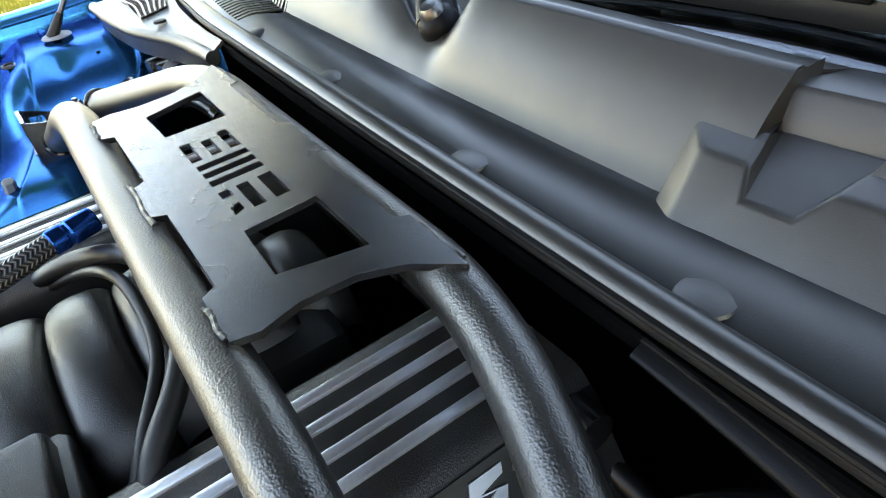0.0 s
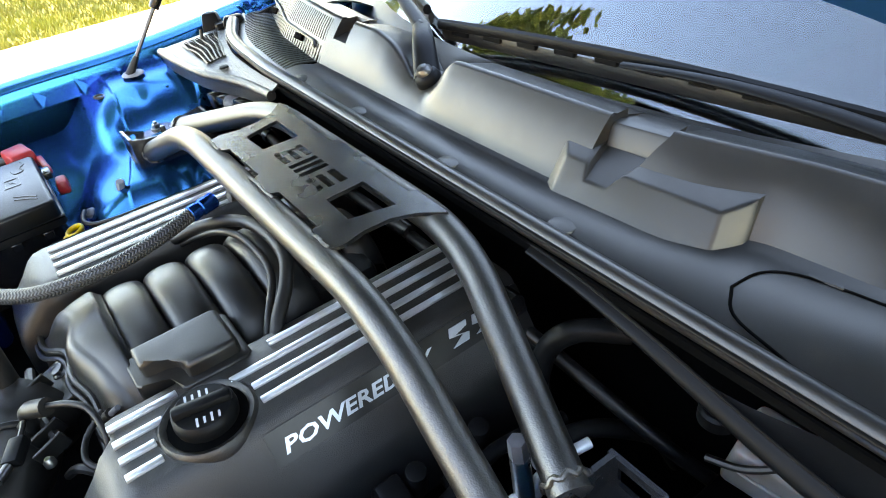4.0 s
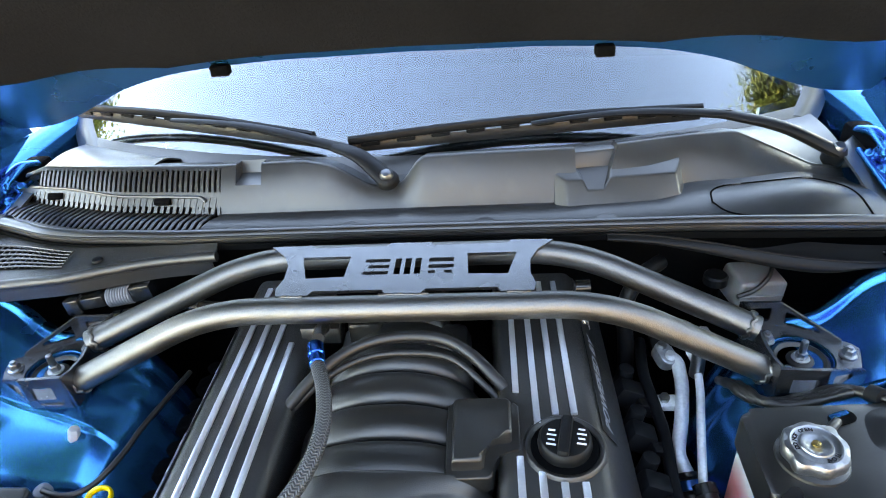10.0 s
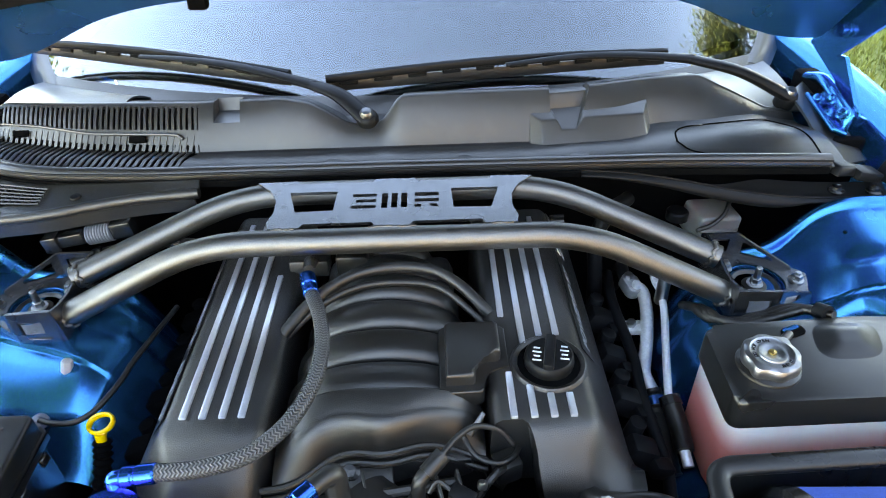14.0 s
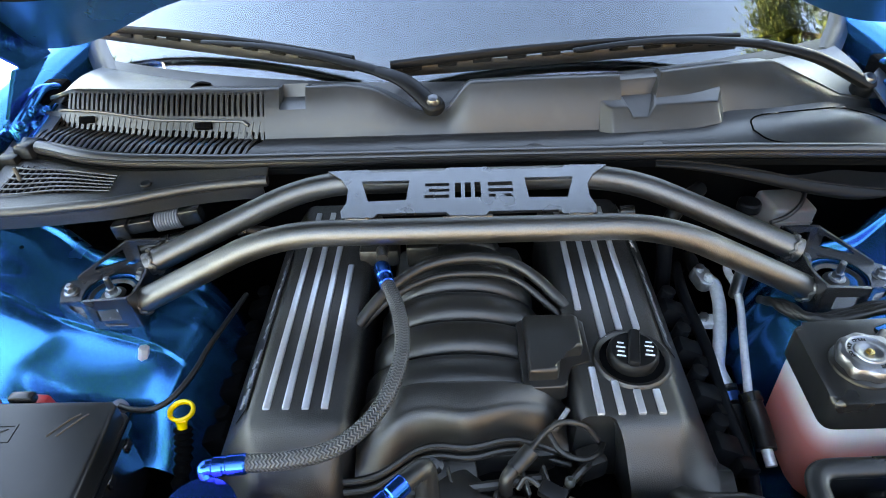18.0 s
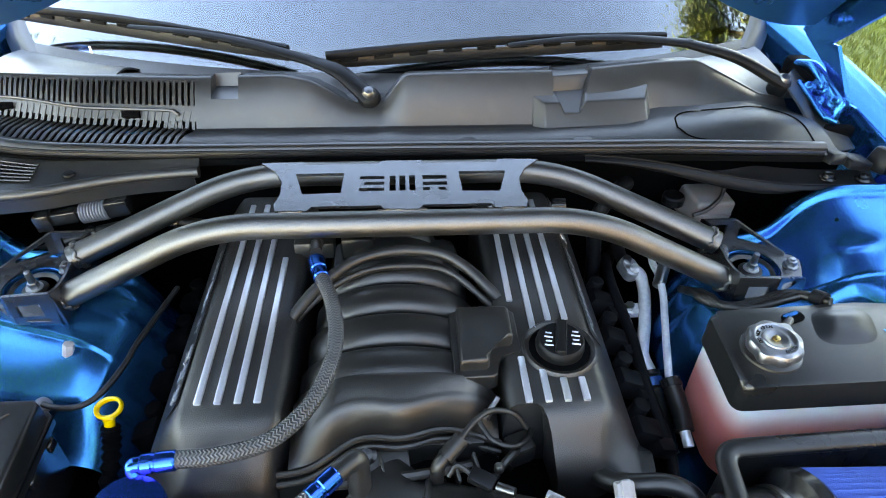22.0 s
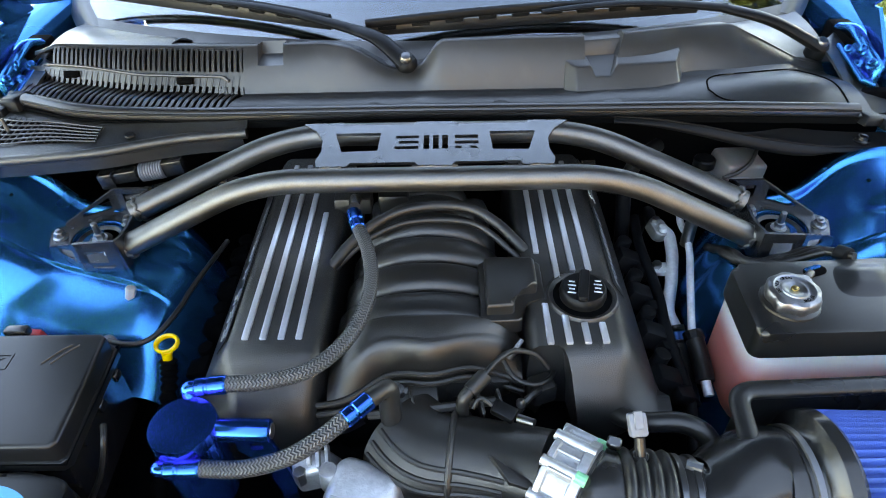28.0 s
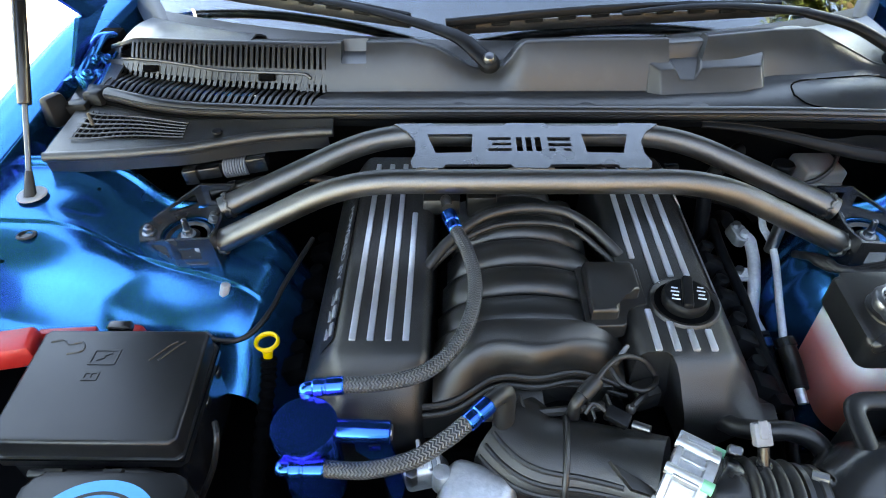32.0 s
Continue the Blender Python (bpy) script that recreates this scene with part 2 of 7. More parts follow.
def ground_material(name, c1, c2, scale, bump, rough):
    m = bpy.data.materials.new(name)
    m.use_nodes = True
    n, l = m.node_tree.nodes, m.node_tree.links
    b = n["Principled BSDF"]
    b.inputs["Roughness"].default_value = rough
    tc = n.new("ShaderNodeTexCoord")
    a, d = n.new("ShaderNodeTexNoise"), n.new("ShaderNodeTexNoise")
    a.inputs["Scale"].default_value, a.inputs["Detail"].default_value = scale * 0.08, 8
    d.inputs["Scale"].default_value, d.inputs["Detail"].default_value = scale, 8
    mx = n.new("ShaderNodeMath")
    mx.operation = "ADD"
    for q in (a, d):
        l.new(tc.outputs["Object"], q.inputs["Vector"])
    l.new(a.outputs["Fac"], mx.inputs[0])
    l.new(d.outputs["Fac"], mx.inputs[1])
    r = n.new("ShaderNodeMapRange")
    r.inputs["From Min"].default_value, r.inputs["From Max"].default_value = 0.7, 1.3
    l.new(mx.outputs[0], r.inputs["Value"])
    x = n.new("ShaderNodeMix")
    x.data_type = "RGBA"
    x.inputs[6].default_value, x.inputs[7].default_value = (*c1, 1), (*c2, 1)
    l.new(r.outputs[0], x.inputs[0])
    l.new(x.outputs[2], b.inputs["Base Color"])
    bp = n.new("ShaderNodeBump")
    bp.inputs["Strength"].default_value, bp.inputs["Distance"].default_value = bump, 0.03
    l.new(d.outputs["Fac"], bp.inputs["Height"])
    l.new(bp.outputs[0], b.inputs["Normal"])
    return m


def glass_material():
    m = bpy.data.materials.new("windscreen_glass")
    m.use_nodes = True
    b = m.node_tree.nodes["Principled BSDF"]
    b.inputs["Base Color"].default_value = (0.42, 0.5, 0.48, 1)
    b.inputs["Roughness"].default_value = 0.0
    b.inputs["IOR"].default_value = 1.75
    b.inputs["Transmission Weight"].default_value = 1.0
    return m


M_TANK, M_BRAID, M_GLASS = coolant_material(), braid_material(), glass_material()
M_GRASS = ground_material("lawn_soil_and_grass", (0.115, 0.130, 0.020), (0.19, 0.185, 0.036), 40, 0.8, 0.9)
M_CONC = ground_material("pale_concrete", (0.42, 0.39, 0.34), (0.52, 0.485, 0.43), 60, 0.2, 0.85)
M_STUCCO = mat("warm_house_render", (0.30, 0.26, 0.21), 0.85, 0, 0, 0.4, 60, 0.08, 1.2, 0.05)
M_ROOF = mat("brown_roof_shingles", (0.13, 0.10, 0.075), 0.9, 0, 0, 0.6, 30, 0.2, 2, 0.05)
M_LEAF = mat("tree_leaf", (0.10, 0.14, 0.025), 0.6, 0, 0, 0, 50, 0.4, 2, 0.1)
M_BARK = mat("tree_bark", (0.10, 0.075, 0.05), 0.9, 0, 0, 0.8, 30, 0.3, 4, 0.05)
M_BLADE = mat("grass_blade", (0.185, 0.195, 0.028), 0.6, 0, 0, 0, 50, 0.35, 1.5, 0.1)


# ---- mesh helpers ----
def thing(name, loc, label, category, group=""):
    ob = new(name)
    ob.empty_display_size = 0.02
    ob.matrix_basis = Matrix.Translation(loc)
    return tagged(ob, label, category, group)


def finish(bm, name, material, smooth=40):
    bmesh.ops.recalc_face_normals(bm, faces=bm.faces)
    me = bpy.data.meshes.new(name)
    bm.to_mesh(me)
    bm.free()
    me.materials.append(material)
    if smooth:
        me.polygons.foreach_set("use_smooth", [True] * len(me.polygons))
        me.set_sharp_from_angle(angle=radians(smooth))
    return me


def attach(ob, parent):
    if parent is not None:
        ob.parent = parent
        base = parent.matrix_basis if parent.parent is None else parent.parent.matrix_basis @ parent.matrix_parent_inverse @ parent.matrix_basis
        ob.matrix_parent_inverse = base.inverted()
    return ob


def part(name, bm, material, parent=None, label="", smooth=40):
    ob = attach(new(name, finish(bm, name, material, smooth)), parent)
    return tagged(ob, label)


def lone(name, bm, material, label, category, kind="", smooth=40, group=""):
    return tagged(part(name, bm, material, None, "", smooth), label, category, group, kind)


def piece(name, mesh, m, parent, label=""):
    ob = attach(new(name, mesh), parent)
    ob.matrix_basis = m
    return tagged(ob, label)


def shift(ob, x, y, z):
    """Moves a whole thing with its parts."""
    ob.matrix_basis = Matrix.Translation((x, y, z)) @ ob.matrix_basis


def rbox(c, s, bev=0.004, seg=2, rot=(0, 0, 0), taper=1.0, bm=None):
    """A box with rounded edges; taper scales its top."""
    bm = bm or bmesh.new()
    r = bmesh.ops.create_cube(bm, size=1.0)
    vs = r["verts"]
    for v in vs:
        k = taper if v.co.z > 0 else 1.0
        v.co = Vector((v.co.x * s[0] * k, v.co.y * s[1] * k, v.co.z * s[2]))
    if bev:
        es = list({e for v in vs for e in v.link_edges})
        r2 = bmesh.ops.bevel(bm, geom=es, offset=bev, segments=seg, affect="EDGES", profile=0.5)
        vs = list({v for v in vs if v.is_valid} | set(r2["verts"]))
    bmesh.ops.transform(bm, matrix=pose(*c, *rot), verts=vs)
    return bm


def cyl(a, b, r1, r2=None, seg=20, bm=None, bev=0.0):
    bm = bm or bmesh.new()
    a, b = Vector(a), Vector(b)
    d = b - a
    m = Matrix.Translation((a + b) / 2) @ d.to_track_quat("Z", "Y").to_matrix().to_4x4()
    r = bmesh.ops.create_cone(bm, cap_ends=True, segments=seg, radius1=r1, radius2=r1 if r2 is None else r2, depth=d.length)
    if bev:
        es = [e for e in {e for v in r["verts"] for e in v.link_edges} if any(len(f.verts) > 4 for f in e.link_faces)]
        r2_ = bmesh.ops.bevel(bm, geom=es, offset=bev, segments=2, affect="EDGES", profile=0.5)
        vs = list({v for v in r["verts"] if v.is_valid} | set(r2_["verts"]))
    else:
        vs = r["verts"]
    bmesh.ops.transform(bm, matrix=m, verts=vs)
    return bm


def glide(pts, n=8):
    """Points along a smooth curve through pts."""
    p = [Vector(q) for q in pts]
    p = [2 * p[0] - p[1], *p, 2 * p[-1] - p[-2]]
    out = []
    for i in range(1, len(p) - 2):
        for k in range(n):
            t = k / n
            out.append(0.5 * (2 * p[i] + (p[i + 1] - p[i - 1]) * t + (2 * p[i - 1] - 5 * p[i] + 4 * p[i + 1] - p[i + 2]) * t * t
                              + (3 * p[i] - p[i - 1] - 3 * p[i + 1] + p[i + 2]) * t ** 3))
    out.append(p[-2])
    return out


def fillet(pts, rad, n=8):
    """A polyline with its corners rounded."""
    p = [Vector(q) for q in pts]
    out = [p[0]]
    for a, b, c in zip(p, p[1:], p[2:]):
        u, v = (a - b).normalized(), (c - b).normalized()
        cut = min(rad * 1.0, (a - b).length * 0.49, (c - b).length * 0.49)
        s, e = b + u * cut, b + v * cut
        for k in range(n + 1):
            t = k / n
            out.append((1 - t) ** 2 * s + 2 * t * (1 - t) * b + t * t * e)
    out.append(p[-1])
    return out


def sweep(pts, r, seg=16, bm=None, caps=True, flat=1.0, uv=None):
    """A round tube along the points; r is a radius or a function of 0..1. uv: (strands round, strands per metre)."""
    bm = bm or bmesh.new()
    pts = [Vector(q) for q in pts]
    rings, up, run = [], None, 0.0
    layer = bm.loops.layers.uv.verify() if uv else None
    runs = []
    for i, q in enumerate(pts):
        d = (pts[min(i + 1, len(pts) - 1)] - pts[max(i - 1, 0)]).normalized()
        if up is None:
            up = d.orthogonal().normalized() if abs(d.z) > 0.95 else Vector((0, 0, 1))
        up = (up - d * up.dot(d)).normalized()
        side = d.cross(up)
        rad = r(i / (len(pts) - 1)) if callable(r) else r
        rings.append([bm.verts.new(q + rad * (math.cos(a) * side + flat * math.sin(a) * up)) for a in (2 * math.pi * k / seg for k in range(seg))])
        if i:
            run += (q - pts[i - 1]).length
        runs.append(run)
    for i, (a, b) in enumerate(zip(rings, rings[1:])):
        for k in range(seg):
            f = bm.faces.new((a[k], a[(k + 1) % seg], b[(k + 1) % seg], b[k]))
            if uv:
                for lp, (kk, rr) in zip(f.loops, ((k, runs[i]), (k + 1, runs[i]), (k + 1, runs[i + 1]), (k, runs[i + 1]))):
                    lp[layer].uv = (kk / seg * uv[0], rr * uv[1])
    if caps:
        bm.faces.new(rings[0][::-1])
        bm.faces.new(rings[-1])
    return bm


def lathe(prof, m=None, seg=32, bm=None):
    """A turned body: (radius, height) pairs round the local z axis."""
    bm = bm or bmesh.new()
    rings = [[bm.verts.new((r * math.cos(2 * math.pi * k / seg), r * math.sin(2 * math.pi * k / seg), z)) for k in range(seg)] for r, z in prof]
    for a, b in zip(rings, rings[1:]):
        for k in range(seg):
            bm.faces.new((a[k], a[(k + 1) % seg], b[(k + 1) % seg], b[k]))
    if prof[0][0] > 1e-6:
        bm.faces.new(rings[0][::-1])
    if prof[-1][0] > 1e-6:
        bm.faces.new(rings[-1])
    if m is not None:
        bmesh.ops.transform(bm, matrix=m, verts=[v for ring in rings for v in ring])
    return bm


def prism(poly, z0, z1, bev=0.0, seg=2, m=None):
    """An outline in the plane raised from z0 to z1, its top edge rounded."""
    bm = bmesh.new()
    lo = [bm.verts.new((x, y, z0)) for x, y in poly]
    hi = [bm.verts.new((x, y, z1)) for x, y in poly]
    k = len(poly)
    bm.faces.new(lo[::-1])
    top = bm.faces.new(hi)
    for i in range(k):
        bm.faces.new((lo[i], lo[(i + 1) % k], hi[(i + 1) % k], hi[i]))
    if bev:
        bmesh.ops.bevel(bm, geom=list(top.edges), offset=bev, segments=seg, affect="EDGES", profile=0.5)
    if m is not None:
        bmesh.ops.transform(bm, matrix=m, verts=bm.verts)
    return bm


def cutsheet(outer, holes, thick, m=None):
    """Flat plate with holes cut through."""
    bm = bmesh.new()
    for loop in (outer, *holes):
        vs = [bm.verts.new((x, y, 0)) for x, y in loop]
        for a, b in zip(vs, vs[1:] + vs[:1]):
            bm.edges.new((a, b))
    bmesh.ops.triangle_fill(bm, use_beauty=True, use_dissolve=False, edges=bm.edges[:])
    r = bmesh.ops.extrude_face_region(bm, geom=bm.faces[:])
    bmesh.ops.translate(bm, vec=(0, 0, thick), verts=[g for g in r["geom"] if isinstance(g, bmesh.types.BMVert)])
    if m is not None:
        bmesh.ops.transform(bm, matrix=m, verts=bm.verts)
    return bm


def surf(f, us, vs, thick=0.0, bm=None):
    """A sheet f(u, v) -> point over two lists of steps, with thickness to its back."""
    bm = bm or bmesh.new()
    g = [[bm.verts.new(f(u, v)) for v in vs] for u in us]
    fs = [bm.faces.new((g[i][j], g[i + 1][j], g[i + 1][j + 1], g[i][j + 1])) for i in range(len(us) - 1) for j in range(len(vs) - 1)]
    if thick:
        bmesh.ops.recalc_face_normals(bm, faces=fs)
        bmesh.ops.solidify(bm, geom=fs, thickness=thick)
    return bm


def steps(a, b, n):
    return [a + (b - a) * i / n for i in range(n + 1)]


def smooth01(t):
    t = max(0.0, min(1.0, t))
    return t * t * (3 - 2 * t)


def soft_curve(xs, ys, w=0.012):
    """Linear interpolation blurred over w."""
    return lambda x: float(np.mean([np.interp(x + k * w / 4, xs, ys) for k in range(-4, 5)]))


def rounded(x0, y0, x1, y1, r, n=5):
    out = []
    for cx, cy, a0 in ((x1 - r, y1 - r, 0), (x0 + r, y1 - r, 90), (x0 + r, y0 + r, 180), (x1 - r, y0 + r, 270)):
        out += [(cx + r * math.cos(radians(a0 + 90 * k / n)), cy + r * math.sin(radians(a0 + 90 * k / n))) for k in range(n + 1)]
    return out


def lettering(text, size, m, material, parent, name="lettering", thick=0.0006, shear=0.0, space=1.0):
    """Raised writing in the built-in font."""
    cu = bpy.data.curves.new(name, "FONT")
    cu.body, cu.size, cu.extrude, cu.shear, cu.space_character = text, size, thick, shear, space
    cu.resolution_u, cu.offset = 2, size * 0.022
    tmp = bpy.data.objects.new(name, cu)
    scene.collection.objects.link(tmp)
    me = bpy.data.meshes.new_from_object(tmp.evaluated_get(bpy.context.evaluated_depsgraph_get()))
    bpy.data.objects.remove(tmp)
    bpy.data.curves.remove(cu)
    me.materials.clear()
    me.materials.append(material)
    return piece(name, me, m, parent)


def axes(origin, x, y):
    x = Vector(x).normalized()
    z = x.cross(Vector(y)).normalized()
    y = z.cross(x)
    m = Matrix((x, y, z)).transposed().to_4x4()
    m.translation = origin
    return m


# ---- ground ----
lone("ground", surf(lambda u, v: (u, v, -0.02), steps(-400, 400, 8), steps(-400, 400, 8)), M_GRASS, "sunlit mown lawn round the driveway", "lawn", "structure")
lone("driveway", rbox((-1.7, 0, -0.06), (7.8, 40, 0.12), 0.01), M_CONC, "pale sunlit concrete driveway under the car", "driveway", "structure")


# ---- car body ----
car = thing("car", (0, 0, 0.5), "bright metallic blue car with its bonnet raised", "car")


SEAM = soft_curve((0.36, 0.434, 0.465, 0.517, 0.582, 0.644, 0.696, 0.744, 0.86), (-0.126, -0.110, -0.094, -0.080, -0.060, -0.044, -0.036, -0.030, -0.028), 0.03)
SEAM_R = soft_curve((0.36, 0.46, 0.52, 0.584, 0.633, 0.677, 0.704, 0.748, 0.86), (-0.110, -0.090, -0.072, -0.057, -0.056, -0.063, -0.074, -0.074, -0.068), 0.03)
RIDGE = soft_curve((0.40, 0.464, 0.519, 0.562, 0.605, 0.663, 0.703, 0.86), (-0.166, -0.163, -0.160, -0.152, -0.128, -0.100, -0.088, -0.080), 0.05)
TOP = soft_curve((0.40, 0.47, 0.61, 0.655, 0.70, 0.75, 0.95), (0.926, 0.928, 0.932, 0.942, 0.976, 0.991, 0.996), 0.022)
FLANGE = soft_curve((0.46, 0.54, 0.58, 0.62, 0.66, 0.71, 0.80), (0.050, 0.058, 0.066, 0.076, 0.110, 0.118, 0.112), 0.03)
LOW = soft_curve((0.40, 0.50, 0.62, 0.86), (0.80, 0.830, 0.868, 0.905), 0.05)
INNER = soft_curve((-0.40, -0.209, -0.156, -0.104, -0.073, -0.007, 0.06, 0.12), (0.440, 0.409, 0.405, 0.412, 0.394, 0.395, 0.423, 0.47), 0.03)
APRON_COLS, APRON_ROWS = {}, {}


def bend(d, w):
    """Zero below d = 0, a unit slope above it, rounded over w."""
    return w * math.log1p(math.exp(max(-50.0, min(50.0, d / w))))


def apron_z(x, y, outset=0.0):
    """Height of the inner wing panel; x counted outwards from the car's middle."""
    if x not in APRON_COLS:
        APRON_COLS[x] = LOW(x), SEAM(x), RIDGE(x), FLANGE(x), SEAM_R(x)
    if y not in APRON_ROWS:
        APRON_ROWS[y] = INNER(y)
    low, seam, ridge, flange, seam_r = APRON_COLS[x]
    if outset:
        seam, ridge = seam_r, min(ridge, seam_r - 0.04)
    top = TOP(x + 0.45 * bend(0.015 - y, 0.01) * smooth01((y + 0.12) / 0.06))
    s, gap = seam - y, seam - ridge + (0.11 * smooth01((x - 0.66) / 0.08) if outset else 0.0)
    # lapped seam, gentle shoulder, then a rounded fall beyond the ridge to a lower shelf
    z = top - 0.0045 * smooth01(s / 0.005) - 0.015 * smooth01(s / gap) * (1 - smooth01((x - 0.66) / 0.08) if outset else 1)
    z -= 1.3 * bend(s - gap, 0.011)
    z = low + bend(z - low, 0.012)
    # raised rear flange with a rolled edge
    z += 0.013 * smooth01((y - flange) / 0.011) * smooth01((x - 0.50) / 0.06)
    z -= 2.0 * bend(y - flange - 0.024, 0.004)
    # shallow dish in the outer ledge
    z -= 0.006 * math.exp(-((x - 0.712) / 0.026) ** 2 - ((y - 0.004) / 0.017) ** 2)
    # rear edge cut down beside the firewall
    z -= 0.14 * smooth01((y - 0.080) / 0.05) * (1 - smooth01((x - 0.52) / 0.08))
    # tower and shoulder rounded over into the bay, with upright flutes
    edge = APRON_ROWS[y] + outset + 0.007 * math.exp(-((y + 0.035) / 0.014) ** 2) + 0.007 * math.exp(-((y - 0.022) / 0.014) ** 2)
    z -= 2.8 * bend(edge - x, 0.011)
    return max(z, 0.58)


def apron(side):
    us, vs = steps(0.365 if side < 0 else 0.405, 0.865, 190), steps(-0.232 if side < 0 else -0.46, 0.175, 150 if side < 0 else 230)
    return surf(lambda u, v: (side * u, v, apron_z(u, v, 0.0 if side < 0 else 0.052)), us, vs, 0.0015)


APRON = {}
for side, nm in ((-1, "inner_wing"), (1, "inner_wing")):
    APRON[side] = part(nm, apron(side), M_BLUE, car, "blue pressed inner wing panel", 60)
    # upright flange and fender with rounded shoulder
    def fender(u, v, side=side):
        prof_x = (0.862, 0.864, 0.868, 0.885, 0.910, 0.945, 0.975, 0.988, 0.984, 0.965)
        prof_z = (0.965, 1.000, 1.016, 1.022, 1.024, 1.020, 1.005, 0.965, 0.80, 0.45)
        t = u * (len(prof_x) - 1)
        x, z = np.interp(t, range(len(prof_x)), prof_x), np.interp(t, range(len(prof_z)), prof_z)
        fall = 0.045 * smooth01((-0.1 - v) / 0.9) if z > 0.9 else 0.02
        rise = 0.045 * smooth01((v + 0.05) / 0.7)
        return (side * float(x), v, float(z) - fall + (rise if z > 0.9 else 0))
    part("fender", surf(fender, steps(0, 1, 45), steps(-1.0, 1.3, 60), 0.0015), M_BLUE, car, "blue metallic front fender", 60)
    for k in range(9):
        y = -0.42 + 0.085 * k
        bm = bmesh.new()
        a = [bm.verts.new(p) for p in ((side * 0.861, y, 1.005), (side * 0.861, y + 0.022, 0.985), (side * 0.835, y + 0.006, 0.972), (side * 0.861, y, 0.972))]
        for f in ((0, 1, 2), (0, 2, 3), (1, 2, 3), (0, 1, 3)):
            bm.faces.new([a[i] for i in f])
        part("gusset", bm, M_BLUE, car, "", 0)
    # oval holes with dark grommets
    for hx, hy in ((0.769, -0.057),):
        hz = apron_z(hx, hy, 0.0 if side < 0 else 0.052)
        part("grommet", lathe(((0.0, -0.003), (0.0075, -0.003), (0.0085, 0.002), (0.0105, 0.003), (0.0135, 0.002), (0.014, 0.0)), pose(side * hx, hy, hz + 0.002, 0, 0, 20) @ Matrix.Diagonal((1.1, 0.85, 1, 1)), 24), M_RUBBER, car, "dark oval grommet")
    # near-black discs laid on the panel as the shade inside pressed holes
    for hx, hy in ((0.7105, 0.067), (0.80, -0.09)):
        part("pressed_hole", cyl((side * hx, hy, apron_z(hx, hy) - 0.002), (side * hx, hy, apron_z(hx, hy) + 0.0008), 0.0032), M_DARK, car)

# silver tab with a bolt on one wing, standoff and plug on the other
tz = apron_z(0.745, -0.108, 0.052) + 0.002
tab = part("mounting_tab", prism(rounded(-0.022, -0.055, 0.022, 0.03, 0.02, 6), 0, 0.003, 0, 2, pose(0.738, -0.116, tz, 0, 0, 8)), M_SEAL_GREY, car, "light grey mounting tab")
part("bolt", lathe(((0, 0.005), (0.005, 0.005), (0.007, 0.002), (0.011, 0.0)), pose(0.7345, -0.108, tz + 0.003)), M_GLOSSBLK, tab)
part("standoff", cyl((-0.4690, -0.1205, 0.8960), (-0.4575, -0.1145, 0.9345), 0.0080, 0.0078, 6, bev=0.001), M_SEAL_GREY, car, "silver hexagonal standoff post")
part("plug", lathe(((0.014, 0), (0.013, 0.006), (0.006, 0.011), (0, 0.012)), pose(-0.4836, -0.1770, 0.882)), M_GREY, car, "pale grey plug")

# closing panels of the bay, their near-black colour standing in for deep shade
part("firewall", rbox((0, 0.295, 0.735), (1.70, 0.02, 0.58), 0.004), M_DARK, car, "firewall coloured near-black for shade")
part("bay_floor", rbox((0, -0.25, 0.45), (1.7, 1.1, 0.02), 0.004), M_DARK, car, "bay floor coloured near-black for shade")
part("radiator_support", rbox((0, -0.79, 0.72), (1.7, 0.05, 0.5), 0.01), M_DARK, car, "radiator support coloured near-black for shade")
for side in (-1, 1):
    part("rail", rbox((side * 0.46, -0.4, 0.62), (0.12, 0.8, 0.14), 0.012), M_DARK, car, "chassis rail coloured near-black for shade")
    part("wheel_housing", rbox((side * 0.68, -0.2, 0.66), (0.36, 1.1, 0.3), 0.02), M_DARK, car, "wheel housing coloured near-black for shade")

# roof, pillars, doors and cabin close the car behind the windscreen
def ws_y(x):
    return 0.37 + 0.42 * x * x


def ws(x, s, off=0.0):
    """The windscreen's face: s metres up the slope from its foot."""
    y = ws_y(x) + s * 0.866
    return (x * (1 - 0.10 * s), y, 1.085 - 0.06 * x * x + s * 0.5 + off)


part("roof", surf(lambda u, v: (u, 1.25 + v, 1.55 + 0.03 * math.cos(u * 2) - 0.02 * v), steps(-0.64, 0.64, 16), steps(0.0, 1.3, 6), 0.02), M_BLUE, car, "blue roof panel")
part("dashboard", surf(lambda u, v: (u, ws_y(u) + 0.10 + v, 1.06 + 0.03 * v), steps(-0.78, 0.78, 20), steps(0, 0.5, 6), 0.02), M_DARK, car, "dark dashboard under the windscreen")
part("cabin", rbox((0, 1.75, 0.95), (1.5, 1.5, 0.9), 0.05), M_DARK, car, "dark cabin interior")
for side in (-1, 1):
    part("door_skin", rbox((side * 0.93, 1.9, 0.75), (0.06, 1.3, 0.7), 0.02), M_BLUE, car, "blue door skin")
    pts = [ws(side * (0.895 + 0.02 * t), -0.04 + 1.06 * t, -0.01) for t in steps(0, 1, 10)]
    part("pillar", sweep(pts, 0.03, 12), M_BLUE, car, "blue windscreen pillar")

def glass_half(s):
    return 0.86 - 0.11 * max(0.0, 1 - s / 0.16) ** 2


